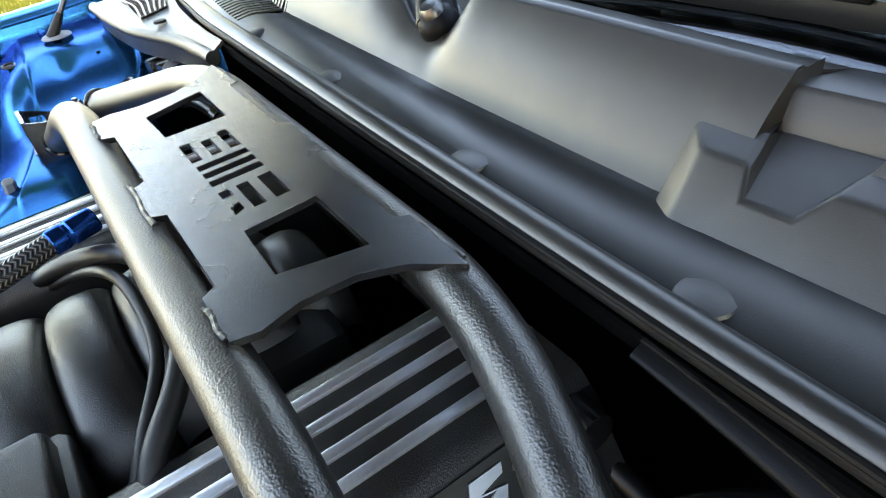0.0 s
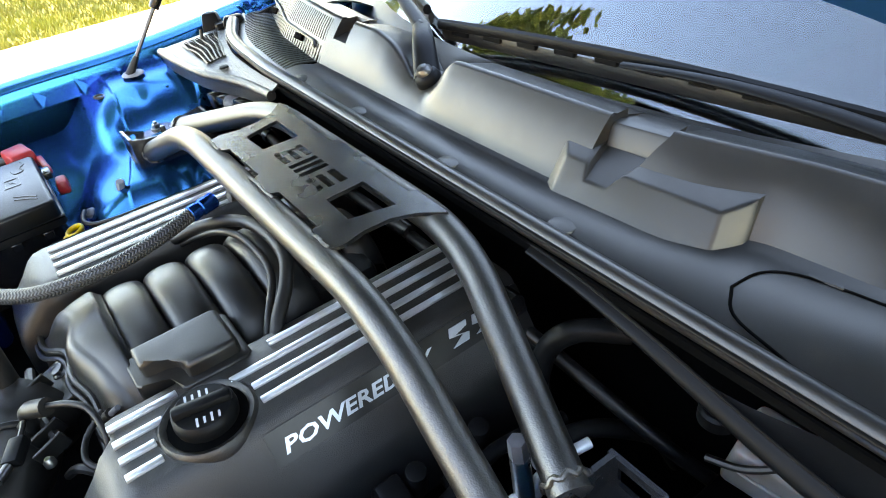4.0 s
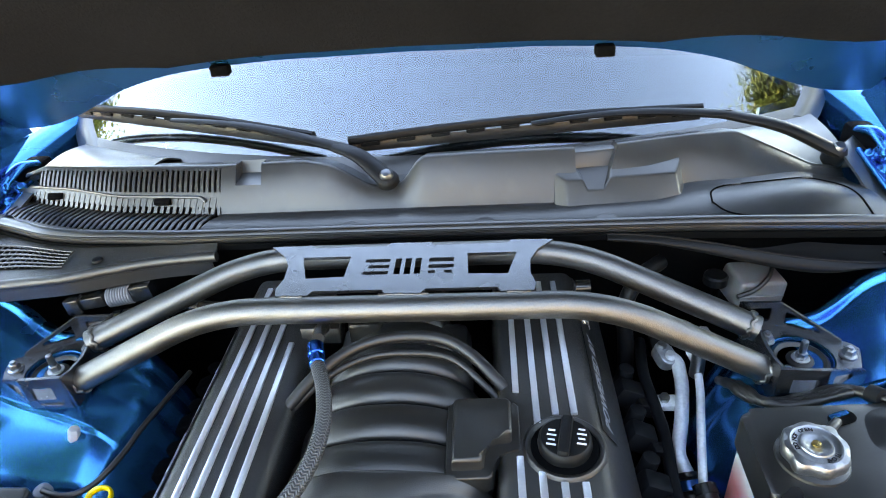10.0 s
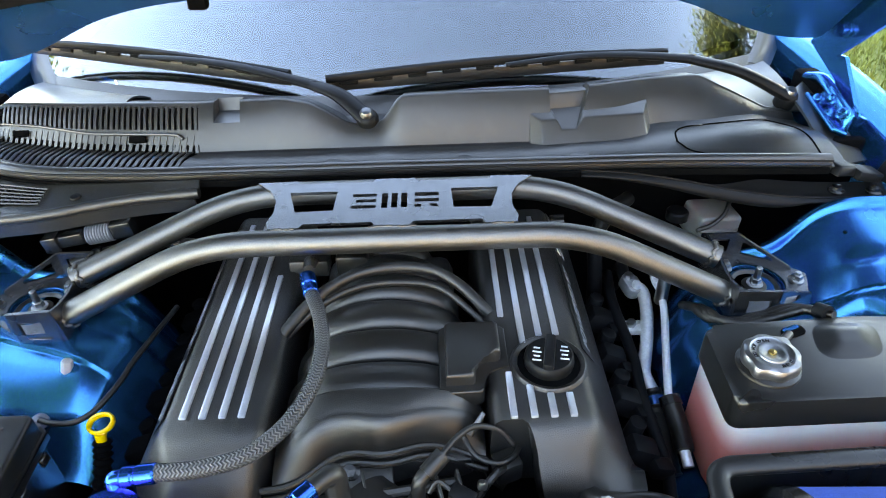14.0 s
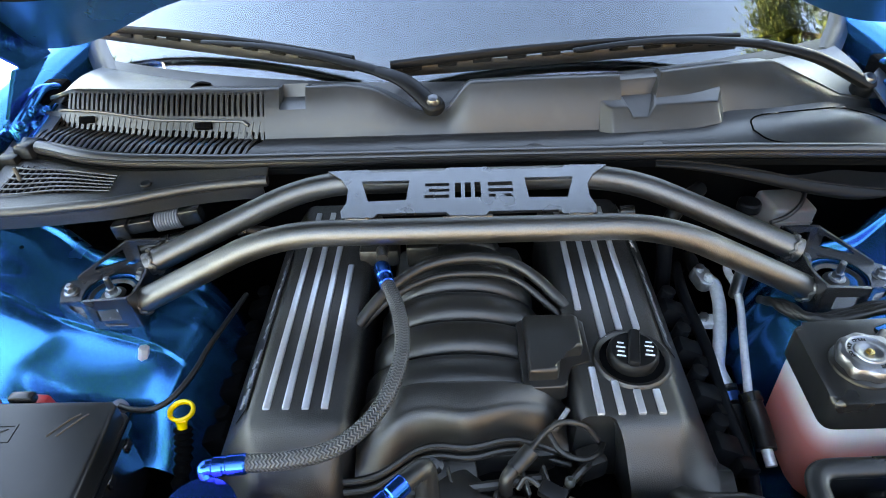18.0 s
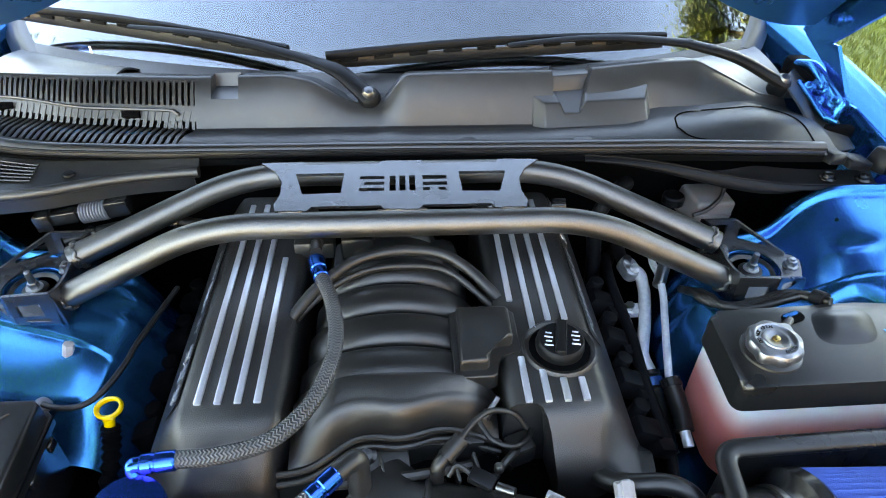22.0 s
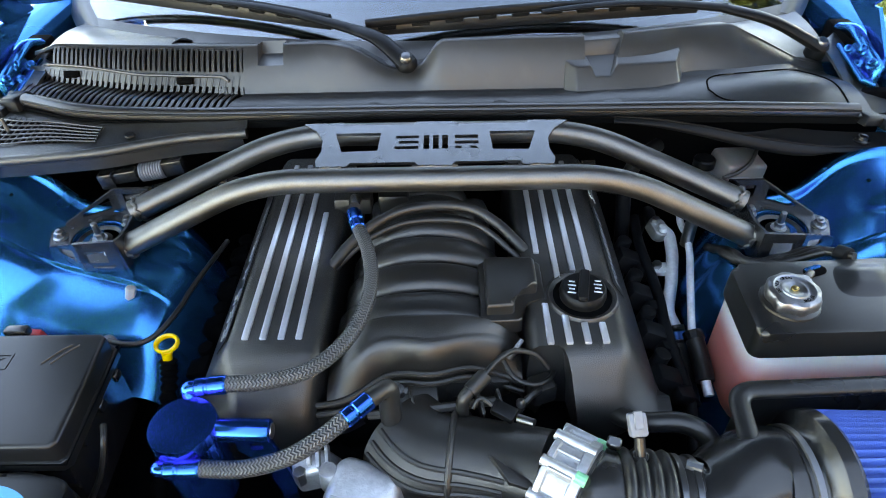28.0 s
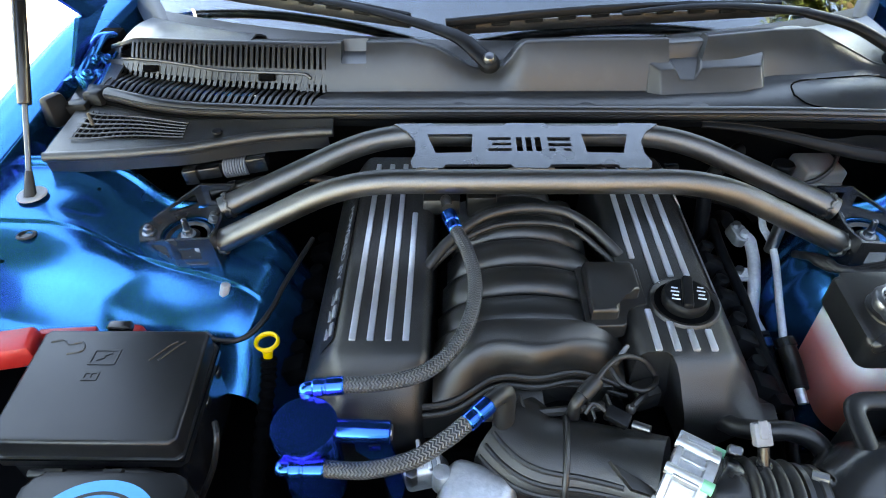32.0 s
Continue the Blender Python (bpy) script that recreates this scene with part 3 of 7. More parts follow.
part("windscreen", surf(lambda u, v: ws(u * glass_half(v), v), steps(-1, 1, 48), steps(0.02, 1.02, 40), 0.004), M_GLASS, car, "large sloping windscreen reflecting the sky", 80)
for side in (-1, 1):
    part("screen_trim", surf(lambda u, v: ws(side * (glass_half(u) - 0.006 + 0.062 * v), u - 0.03 * v, 0.008 * math.sin(math.pi * min(1, v * 1.2)) - 0.006 * v), steps(0.0, 1.0, 50), steps(0, 1, 6), 0.003), M_COWL, car, "slate-grey windscreen edge trim", 60)
    # near-black block in place of the shaded hollow at the hinge
    part("hinge_recess", rbox((side * 0.845, 0.47, 1.03), (0.05, 0.14, 0.07), 0.01), M_DARK, car, "near-black block as shade in the hinge recess")

# ---- bonnet, raised ----
HOOD_UP = 43.0
hood = thing("hood", (0, 0.3, 1.3), "raised blue bonnet with black insulation felt underneath", "car hood")


HOOD_Z = soft_curve((0.0, 0.2, 0.3, 0.4, 0.5, 0.55, 0.60, 0.65, 0.72, 0.82), (1.314, 1.309, 1.300, 1.286, 1.259, 1.238, 1.214, 1.191, 1.167, 1.148), 0.04)


def hood_edge(x):
    return 0.295 + 0.28 * x * x, HOOD_Z(abs(x))


def hood_pt(x, s, lift=0.0):
    y, z = hood_edge(x)
    c, sn = math.cos(radians(HOOD_UP)), math.sin(radians(HOOD_UP))
    bulge = 0.02 * smooth01(s / 0.2)
    return (x, y - s * c + lift * sn, z + s * sn + lift * c + bulge)


part("hood_skin", surf(lambda u, v: hood_pt(u, v, 0.02), steps(-0.83, 0.83, 40), steps(-0.01, 1.2, 24), 0.004), M_BLUE, hood, "blue outer skin", 60)
# panel and lip use the shaded copy of the body blue
part("inner_panel", surf(lambda u, v: hood_pt(u, v, 0.0), steps(-0.82, 0.82, 60), steps(0.0, 1.18, 30), 0.004), M_BLUE_IN, hood, "blue inner panel in a shaded tone", 60)
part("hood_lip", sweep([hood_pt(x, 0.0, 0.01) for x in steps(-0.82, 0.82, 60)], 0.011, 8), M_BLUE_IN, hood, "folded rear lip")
part("insulation", surf(lambda u, v: hood_pt(u, 0.045 + 0.37 * max(0.0, abs(u) - 0.38) + v, -0.014), steps(-0.79, 0.79, 54), steps(0.0, 0.9, 30), 0.008), M_INSUL, hood, "black felt insulation pad")
for bx in (-0.304, 0.304):
    p = hood_pt(bx, 0.008, -0.004)
    part("bump_stop", rbox((p[0], p[1] - 0.005, p[2] - 0.008), (0.03, 0.022, 0.018), 0.004), M_DARK, hood, "black rubber bump stop")
for side in (-1, 1):
    # two-link hinge: rounded links, foot, flange and bolts in body colour
    part("hinge_strap", prism([(0.535, 1.117), (0.44, 1.122), (0.345, 1.207), (0.278, 1.263), (0.1, 1.415), (0.1, 1.56), (0.278, 1.385), (0.342, 1.325), (0.432, 1.238), (0.515, 1.165)], -0.004, 0.004, 0.0015, 2, axes((side * 0.84, 0, 0), (0, 1, 0), (0, 0, 1))), M_BLUE, hood, "blue hinge strap along the bonnet's side", 40)
    part("hinge_link", prism([(0.533, 1.113), (0.418, 1.13), (0.331, 1.054), (0.302, 1.057), (0.321, 1.032), (0.375, 1.047), (0.426, 1.082)], -0.004, 0.004, 0.0015, 2, axes((side * 0.846, 0, 0), (0, 1, 0), (0, 0, 1))), M_BLUE, hood, "blue hinge link", 40)
    part("hinge_pivot", lathe(((0.017, 0), (0.017, 0.004), (0.011, 0.007), (0.010, 0.016), (0, 0.017)), pose(side * 0.842, 0.332, 1.052, 0, -side * 90, 0), 20), M_BLUE, hood, "blue pivot bolt", 40)
    part("hinge_arm", sweep(glide([(side * 0.836, 0.500, 1.060), (side * 0.834, 0.455, 1.075), (side * 0.832, 0.405, 1.068), (side * 0.834, 0.345, 1.050)], 6), lambda t: 0.015 - 0.003 * t, 12, flat=0.6), M_BLUE, hood, "blue lower hinge link", 60)
    for by, bz in ((0.428, 1.178), (0.318, 1.278)):
        part("bolt", lathe(((0.015, 0), (0.0145, 0.003), (0.010, 0.005), (0.0095, 0.013), (0, 0.014)), pose(side * 0.835, by, bz, 0, -side * 90, 0), 16), M_BLUE, hood)
    part("hinge_plate", rbox((side * 0.826, 0.365, 1.052), (0.020, 0.120, 0.040), 0.008, 3, (12, side * 14, 0), 0.8), M_BLUE, hood, "blue hinge foot")
    part("hinge_flange", rbox((side * 0.804, 0.360, 1.042), (0.036, 0.130, 0.010), 0.004, 3, (8, side * 24, 0)), M_BLUE, hood, "blue hinge flange")
    for k in range(6):
        q = Vector((side * (0.806 + 0.016 * (k % 2)), 0.312 + 0.022 * k, 1.062 - 0.010 * (k % 3)))
        part("bolt", lathe(((0.013, 0), (0.0125, 0.003), (0.0085, 0.005), (0.008, 0.011), (0.006, 0.0125), (0, 0.0128)), Matrix.Translation(q) @ pose(0, 0, 0, 20 * (k % 3), -side * (30 + 25 * (k % 2)), 0), 12), M_BLUE, hood)


def gas_strut(side):
    """Lift strut: ball seat, rod, tube and boot."""
    b, j, u = Vector((side * 0.795, 0.026, 1.005)), Vector((side * 0.803, 0.118, 1.112)), Vector((side * 0.8135, 0.240, 1.254))
    st = thing("gas_strut", b, "black gas strut holding the bonnet up", "gas strut", "bonnet struts")
    part("seat_washer", lathe(((0, 0.003), (0.014, 0.003), (0.022, 0.0022), (0.0235, 0.0)), Matrix.Translation(b - Vector((0, 0, 0.008)))), M_SEAL_GREY, st, "round white washer")
    part("ball_end", sweep([b + (j - b) * t for t in (-0.08, 0.1, 0.22)], lambda t: 0.0095 - 0.004 * t, 12), M_RUBBER, st, "black plastic ball socket")
    part("rod", cyl(b + (j - b) * 0.15, j, 0.0042), M_STEELROD, st, "bare steel rod")
    part("upper_ball", sweep([u - (u - j) * 0.06, u + (u - j) * 0.10], 0.0125, 14), M_WIPER, st, "black upper ball socket")
    part("cylinder", cyl(j - (u - j) * 0.02, u, 0.0105, bev=0.002), M_GLOSSBLK, st, "black strut cylinder")
    return st


gas_strut(-1)
gas_strut(1)


# wheels carry the car
def wheel(x, y):
    side = 1 if x > 0 else -1
    m = pose(x, y, 0.35, 0, 90, 0)
    w = part("wheel", lathe(((0.0, 0.06), (0.06, 0.07), (0.20, 0.05), (0.235, 0.10), (0.24, -0.10)), m, 40), M_GLOSSBLK, car, "dark wheel")
    part("tyre", lathe(((0.24, -0.11), (0.30, -0.125), (0.335, -0.11), (0.35, -0.07), (0.35, 0.07), (0.335, 0.11), (0.30, 0.125), (0.24, 0.11)), m, 48), M_RUBBER, w, "black tyre")


for wx in (-0.80, 0.80):
    for wy in (-0.25, 2.7):
        wheel(wx, wy)
part("bumper", rbox((0, -0.93, 0.55), (1.86, 0.16, 0.5), 0.05, 3), M_BLUE, car, "blue front bumper")
part("tail", rbox((0, 3.1, 0.75), (1.8, 1.2, 0.6), 0.08, 3), M_BLUE, car, "blue rear body")
part("roof_rear", rbox((0, 2.75, 1.28), (1.25, 0.7, 0.5), 0.1, 3), M_BLUE, car, "blue rear roof")

# ---- cowl ----
cowl = thing("cowl", (0, 0.25, 1.0), "dark grey moulded plastic cowl under the windscreen", "cowl")
top_y = soft_curve((-0.80, -0.73, -0.55, -0.35, -0.19, -0.12, -0.08, -0.03, 0.005, 0.10, 0.26, 0.34, 0.466, 0.57, 0.63, 0.70, 0.76), (0.42, 0.385, 0.335, 0.304, 0.296, 0.288, 0.276, 0.276, 0.290, 0.296, 0.308, 0.320, 0.358, 0.384, 0.388, 0.380, 0.395))
top_z = soft_curve((-0.80, -0.73, -0.55, -0.35, -0.20, -0.15, -0.085, -0.03, 0.005, 0.10, 0.26, 0.34, 0.466, 0.555, 0.627, 0.70, 0.76), (1.07, 1.10, 1.115, 1.124, 1.130, 1.122, 1.088, 1.086, 1.132, 1.132, 1.128, 1.127, 1.122, 1.115, 1.080, 1.046, 1.030), 0.01)
bot_y = soft_curve((-0.80, -0.73, -0.55, -0.35, 0.0, 0.24, 0.40, 0.455, 0.57, 0.66, 0.70, 0.76), (0.375, 0.340, 0.282, 0.255, 0.250, 0.256, 0.268, 0.305, 0.316, 0.341, 0.357, 0.380), 0.02)
bot_z = soft_curve((-0.80, -0.55, -0.35, 0.0, 0.24, 0.45, 0.60, 0.66, 0.70, 0.76), (1.045, 1.055, 1.058, 1.061, 1.058, 1.062, 1.061, 1.057, 1.040, 1.020), 0.02)
seal_y = soft_curve((-0.80, -0.72, -0.64, -0.56, -0.40, 0.0, 0.45, 0.72, 0.80), (0.275, 0.243, 0.207, 0.190, 0.176, 0.170, 0.170, 0.182, 0.19), 0.03)
seal_z = soft_curve((-0.80, -0.72, -0.5, 0.0, 0.45, 0.72, 0.80), (1.046, 1.048, 1.052, 1.056, 1.052, 1.036, 1.03), 0.03)
VX = -0.345                              # the louvres lie beyond this


def face_pt(x, v, off=0.0):
    y0, z0, y1, z1 = bot_y(x), bot_z(x), top_y(x), top_z(x)
    k = v + 0.10 * math.sin(math.pi * v)
    d = Vector((0, y1 - y0, z1 - z0))
    nrm = Vector((0, -d.z, d.y)).normalized()
    return Vector((x, y0 + (y1 - y0) * v, z0 + (z1 - z0) * k)) + nrm * off


def shelf_pt(x, v, off=0.0):
    y0, z0, y1, z1 = seal_y(x), seal_z(x) - 0.004, bot_y(x), bot_z(x)
    wide = smooth01((x - 0.45) / 0.2)
    crown = (0.009 + 0.007 * wide) * math.sin(math.pi * min(1, v * 1.1))
    return Vector((x, y0 + (y1 - y0) * v, z0 + (z1 - z0) * v + crown + off))


NX0, NX1, NV = -0.318, -0.272, 0.52       # small notch cut into the face's top
for x0, x1, v1 in ((VX, NX0, 1), (NX0, NX1, NV), (NX1, 0.266, 1)):
    part("face", surf(lambda u, v: face_pt(u, v), steps(x0, x1, max(4, int((x1 - x0) * 130))), steps(0, v1, 8), 0.003), M_COWL, cowl, "upright face", 50)


part("face", surf(lambda u, v: face_pt(0.314 + 0.0246 * v + (0.446 - 0.0246 * v) * u, v), steps(0, 1, 56), steps(0, 1, 8), 0.003), M_COWL, cowl, "upright face", 50)


def notch_pt(x, v):
    """Floor, then back wall, of the notch."""
    base = face_pt(x, NV)
    edge = Vector((x, top_y(x) + 0.030, top_z(x) - 0.002))
    foot = Vector((x, top_y(x) + 0.020, base.z + 0.004))
    return base.lerp(foot, v / 0.4) if v < 0.4 else foot.lerp(edge, (v - 0.4) / 0.6)


part("notch", surf(notch_pt, steps(NX0, NX1, 4), (0, 0.2, 0.4, 0.6, 0.8, 1)), M_COWL, cowl, "small recessed notch", 30)
for x in (NX0, NX1):
    bm = bmesh.new()
    bm.faces.new([bm.verts.new(p) for p in (face_pt(x, NV), notch_pt(x, 0.4), notch_pt(x, 1), Vector((x, top_y(x), top_z(x))))])
    part("notch_side", bm, M_COWL, cowl, "", 0)
part("shelf", surf(lambda u, v: shelf_pt(u, v), steps(VX, 0.76, 120), steps(0, 1, 14), 0.003), M_COWL, cowl, "flat front shelf", 50)


def lip(u, v):
    y, z = top_y(u), top_z(u)
    back = 0.012 + 0.03 * v
    return (u, y + back * v * 1.6, z + 0.004 * math.sin(math.pi * min(1, v * 2.2)) - 0.02 * v * v)


for x0, x1 in ((-0.80, NX0), (NX1, 0.266), (0.3386, 0.76)):
    part("top_edge", surf(lip, steps(x0, x1, int((x1 - x0) * 110)), steps(0, 1, 8), 0.002), M_COWL, cowl, "rolled top edge", 60)
part("glass_edge_strip", surf(lambda u, v: ws(u, -0.055 + 0.075 * v, 0.004 * math.sin(math.pi * v)), steps(-0.80, 0.80, 50), steps(0, 1, 5), 0.002), M_COWL, cowl, "strip at the foot of the glass", 60)
for x0, x1 in ((-0.80, -0.50), (0.40, 0.80)):
    part("end_deck", surf(lambda u, v: Vector((u, top_y(u) + 0.030, top_z(u) - 0.010)).lerp(Vector(ws(u, 0.0, -0.002)), v) + Vector((0, 0, 0.010 * math.sin(math.pi * v))), steps(x0, x1, 30), steps(0, 1, 10), 0.003), M_COWL, cowl, "deck between the face and the glass", 60)
part("wiper_well", rbox((-0.05, 0.315, 1.072), (0.13, 0.06, 0.012), 0.004), M_COWL, cowl, "recess round the wiper spindle")

# pocket: one raised box with a V chute through its top, running back to a lowered stretch of the face
def pocket():
    bm = bmesh.new()
    P = {}
    for k, p in dict(l=(0.2490, 0.2290, 1.052), p=(0.2285, 0.2455, 1.052), p2=(0.2285, 0.310, 1.052), m=(0.385, 0.2365, 1.054), m2=(0.437, 0.2530, 1.054), n=(0.451, 0.290, 1.054), n2=(0.452, 0.330, 1.054),
                     h=(0.2470, 0.2625, 1.0940), i=(0.2290, 0.2820, 1.1005), i2=(0.2290, 0.310, 1.1005), q=(0.2760, 0.2650, 1.0945), j=(0.2690, 0.2890, 1.1005), j2=(0.2660, 0.312, 1.1010),
                     f=(0.2832, 0.2520, 1.0805), e=(0.3088, 0.2560, 1.0795), d=(0.3205, 0.2690, 1.0945), c=(0.3262, 0.2970, 1.1005), c2=(0.3300, 0.318, 1.1010), r=(0.2690, 0.3060, 1.0955), r2=(0.3250, 0.3100, 1.0960),
                     a=(0.4290, 0.2795, 1.0935), b=(0.4435, 0.3135, 1.0985), b2=(0.4450, 0.335, 1.1000)).items():
        P[k] = bm.verts.new(p)
    for names in ("l f q h", "l m e f", "m d e", "m a d", "m m2 a", "m2 n b a", "n n2 b2 b", "p l h i", "p2 p i i2", "h q j i", "i j j2 i2", "d a b c", "c b b2 c2", "f e r2 r", "q f r j", "e d c r2"):
        bm.faces.new([P[k] for k in names.split()])
    sharp = {frozenset(k.split()) for k in ("l h", "h q", "h i", "p i", "i j", "q f", "f e", "e d", "d a", "a b", "m2 a", "b c", "n b", "q j", "d c", "l p")}
    inv = {v: k for k, v in P.items()}
    es = [e for e in bm.edges if frozenset(inv[v] for v in e.verts) in sharp and len(e.link_faces) == 2]
    bmesh.ops.bevel(bm, geom=es, offset=0.0035, segments=4, affect="EDGES", profile=0.5, clamp_overlap=True)
    bmesh.ops.triangulate(bm, faces=[f for f in bm.faces if len(f.verts) > 4])
    return bm


part("pocket", pocket(), M_COWL, cowl, "raised moulded box with a sunken drain chute", 38)
SADDLE = [(0.0, -0.006, 1.090), (0.0, 0.004, 1.1165), (0.0, 0.0075, 1.1195), (0.0, 0.016, 1.1205), (0.0, 0.066, 1.1085)]
part("saddle", surf(lambda u, v: (u, top_y(u) + SADDLE[int(v)][1], SADDLE[int(v)][2]), steps(0.264, 0.342, 8), range(5), 0.002), M_COWL, cowl, "lowered stretch of the face behind the chute", 30)
part("saddle_side", surf(lambda u, v: Vector(face_pt(0.266, v)).lerp(Vector((0.2665, top_y(0.266) + 0.030, face_pt(0.266, v).z)), u), (0, 1), steps(0.4, 1, 5)), M_COWL, cowl)
part("saddle_side", surf(lambda u, v: Vector(face_pt(0.314 + 0.0246 * v, v)).lerp(Vector((0.314 + 0.0246 * v, top_y(0.33) + 0.030, face_pt(0.33, v).z)), u), (0, 1), steps(0.4, 1, 5)), M_COWL, cowl)

# shelf push pins
for bx in (-0.300, -0.106, 0.112, 0.305):
    p = shelf_pt(bx, 0.30)
    part("push_pin", lathe(((0.0165, -0.001), (0.0155, 0.001), (0.010, 0.0022), (0, 0.0026)), Matrix.Translation(p), 24), M_COWL, cowl, "round black push pin")

# access lid at the driver's end: a groove and a slightly proud lid
LID = [(0.478, 0.230), (0.485, 0.262), (0.505, 0.282), (0.540, 0.292), (0.600, 0.301), (0.660, 0.314), (0.700, 0.314), (0.720, 0.290), (0.723, 0.235), (0.715, 0.198), (0.660, 0.188), (0.605, 0.186), (0.545, 0.196), (0.497, 0.206), (0.478, 0.230)]


def shelf_at(x, y, off=0.0):
    return shelf_pt(x, (y - seal_y(x)) / (bot_y(x) - seal_y(x)), off)


part("access_lid_joint", sweep([shelf_at(q.x, q.y, 0.0004) for q in glide([(x, y, 0) for x, y in LID], 6)], 0.0015, 6), M_DARK, cowl, "dark joint round the access lid")
for x, y in ((0.528, 0.291), (0.655, 0.314)):
    part("lid_tab", rbox(tuple(shelf_at(x, y, 0.001)), (0.030, 0.005, 0.003), 0.001, 1, (0, 0, 8)), M_COWL, cowl, "moulded lid tab")
part("lid_catch", rbox(tuple(shelf_at(0.605, 0.186, 0.002)), (0.035, 0.006, 0.004), 0.001, 1, (0, 5, -6)), M_GLOSSBLK, cowl, "black catch")

# louvred end; near-black sheets behind the slats put shade into the gaps
part("louvre_tray", surf(lambda u, v: face_pt(u, v, -0.022), steps(-0.80, VX, 30), steps(-0.05, 1, 6), 0.002), M_DARK, cowl, "near-black sheet as shade behind the louvres", 60)
part("louvre_tray", surf(lambda u, v: shelf_pt(u, v, -0.020), steps(-0.80, VX, 30), steps(0, 1, 6), 0.002), M_DARK, cowl, "near-black sheet as shade behind the louvres", 60)
for v0, v1, fn in ((0.95, 1.0, face_pt), (0.12, 0.40, face_pt), (0.0, 0.30, shelf_pt)):
    part("louvre_rail", surf(lambda u, v: fn(u, v), steps(-0.80, VX, 40), steps(v0, v1, 3), 0.003), M_COWL, cowl, "", 60)
rail = [face_pt(x, 0.30 + 0.10 * smooth01((x + 0.52) / -0.16) - 0.20 * smooth01((x + 0.385) / 0.03), 0.003) for x in steps(-0.76, -0.372, 40)]
part("louvre_rib", sweep(rail, 0.0028, 8), M_COWL, cowl, "curved rib between the louvre banks")
N_UP = 38
for k in range(N_UP):
    x = -0.74 + (VX + 0.74) * (k + 0.5) / N_UP
    full = x > -0.395
    v0 = -0.02 if full else 0.34
    part("slat", surf(lambda u, v: face_pt(x + u, v, 0.0), (-0.0027, 0.0027), steps(v0, 0.97, 3), 0.0022), M_COWL, cowl, "", 30)
for k in range(34):
    x = -0.76 + 0.405 * k / 33
    bm = bmesh.new()
    def slat(u, v):
        if v < 0.5:
            return shelf_pt(x + u - 0.014 * (1 - v), 0.30 + 1.4 * v, 0.001)
        return face_pt(x + u - 0.014 * (1 - v), (v - 0.5) * 0.58, 0.001)
    part("slat", surf(slat, (-0.0032, 0.0032), steps(0, 1, 6), 0.0022, bm), M_COWL, cowl, "", 30)
for x in (-0.69, -0.455):
    p = face_pt(x, 0.20, 0.002)
    # near-black block coloured as the shade of an opening
    part("clip_window", rbox(tuple(p), (0.03, 0.012, 0.012), 0.002, 2, (-40, 0, 0)), M_DARK, cowl, "near-black block as shade in a clip window")

for side in (-1, 1):
    part("end_cap", surf(lambda u, v: (side * (0.755 + 0.085 * u), 0.215 + 0.04 * u + (0.20 + 0.06 * u) * v, 1.032 - 0.012 * u + 0.030 * math.sin(1.6 * v) - (0.02 if side > 0 else 0.0) * (1 - v)), steps(0, 1, 8), steps(0, 1, 12), 0.004), M_COWL, cowl, "cowl end piece", 60)

part("louvre_end", surf(lambda u, v: shelf_pt(VX - 0.020 * (1 - v) * u, 0.28 + 0.72 * v), (0, 0.5, 1), steps(0, 1, 6), 0.003), M_COWL, cowl, "", 40)

# rubber seal along the front of the cowl
seal = lone("cowl_seal", sweep([(x, seal_y(x) + 0.002, seal_z(x) + 0.007) for x in steps(-0.745, 0.722, 90)], 0.0120, 16), M_SEAL, "black rubber bonnet seal along the cowl", "rubber seal")
part("seal_foot", surf(lambda u, v: (u, seal_y(u) - 0.010 + 0.002 * v, seal_z(u) + 0.000 - 0.012 * v), steps(-0.745, 0.722, 60), (0, 1), 0.003), M_DARK, seal, "thin clip foot")

part("seal_lip", sweep([(x, seal_y(x) - 0.010, seal_z(x) + 0.012) for x in steps(-0.745, 0.722, 80)], 0.0022, 8), M_WIPER, seal, "thin moulded lip")
part("seal_groove", sweep([(x, seal_y(x) + 0.0135, seal_z(x) + 0.002) for x in steps(-0.745, 0.722, 80)], 0.0020, 6), M_DARK, seal, "dark joint behind the seal")

# black rail below the seal at the driver's end, with clip block and bolts
rail_ = thing("cowl_rail", (0.55, 0.165, 1.0), "black pressed steel rail below the cowl", "steel rail")
RAIL_Z = soft_curve((0.20, 0.30, 0.373, 0.462, 0.568, 0.652, 0.72, 0.84), (1.054, 1.053, 1.047, 1.030, 1.004, 0.990, 0.984, 0.981), 0.03)
RAIL_H = soft_curve((0.30, 0.40, 0.50, 0.62, 0.66, 0.70, 0.84), (0.008, 0.013, 0.019, 0.022, 0.018, 0.006, 0.005), 0.02)
part("rail", surf(lambda u, v: (u, 0.158 - 0.006 * v - 0.006 * math.sin(3.1 * v), RAIL_Z(u) - RAIL_H(u) * v), steps(0.30, 0.835, 50), steps(0, 1, 6), 0.002), M_WIPER, rail_, "", 60)
part("flange", surf(lambda u, v: (u, 0.159 + 0.034 * v * smooth01((u - 0.50) / 0.14), RAIL_Z(u) + 0.001 + 0.010 * v * v * smooth01((u - 0.50) / 0.14)), steps(0.45, 0.835, 40), steps(0, 1, 6), 0.002), M_WIPER, rail_, "black flange along the rail", 60)
part("rolled_edge", sweep([(u, 0.158, RAIL_Z(u) + 0.0008) for u in steps(0.30, 0.835, 50)], 0.0018, 8), M_WIPER, rail_)
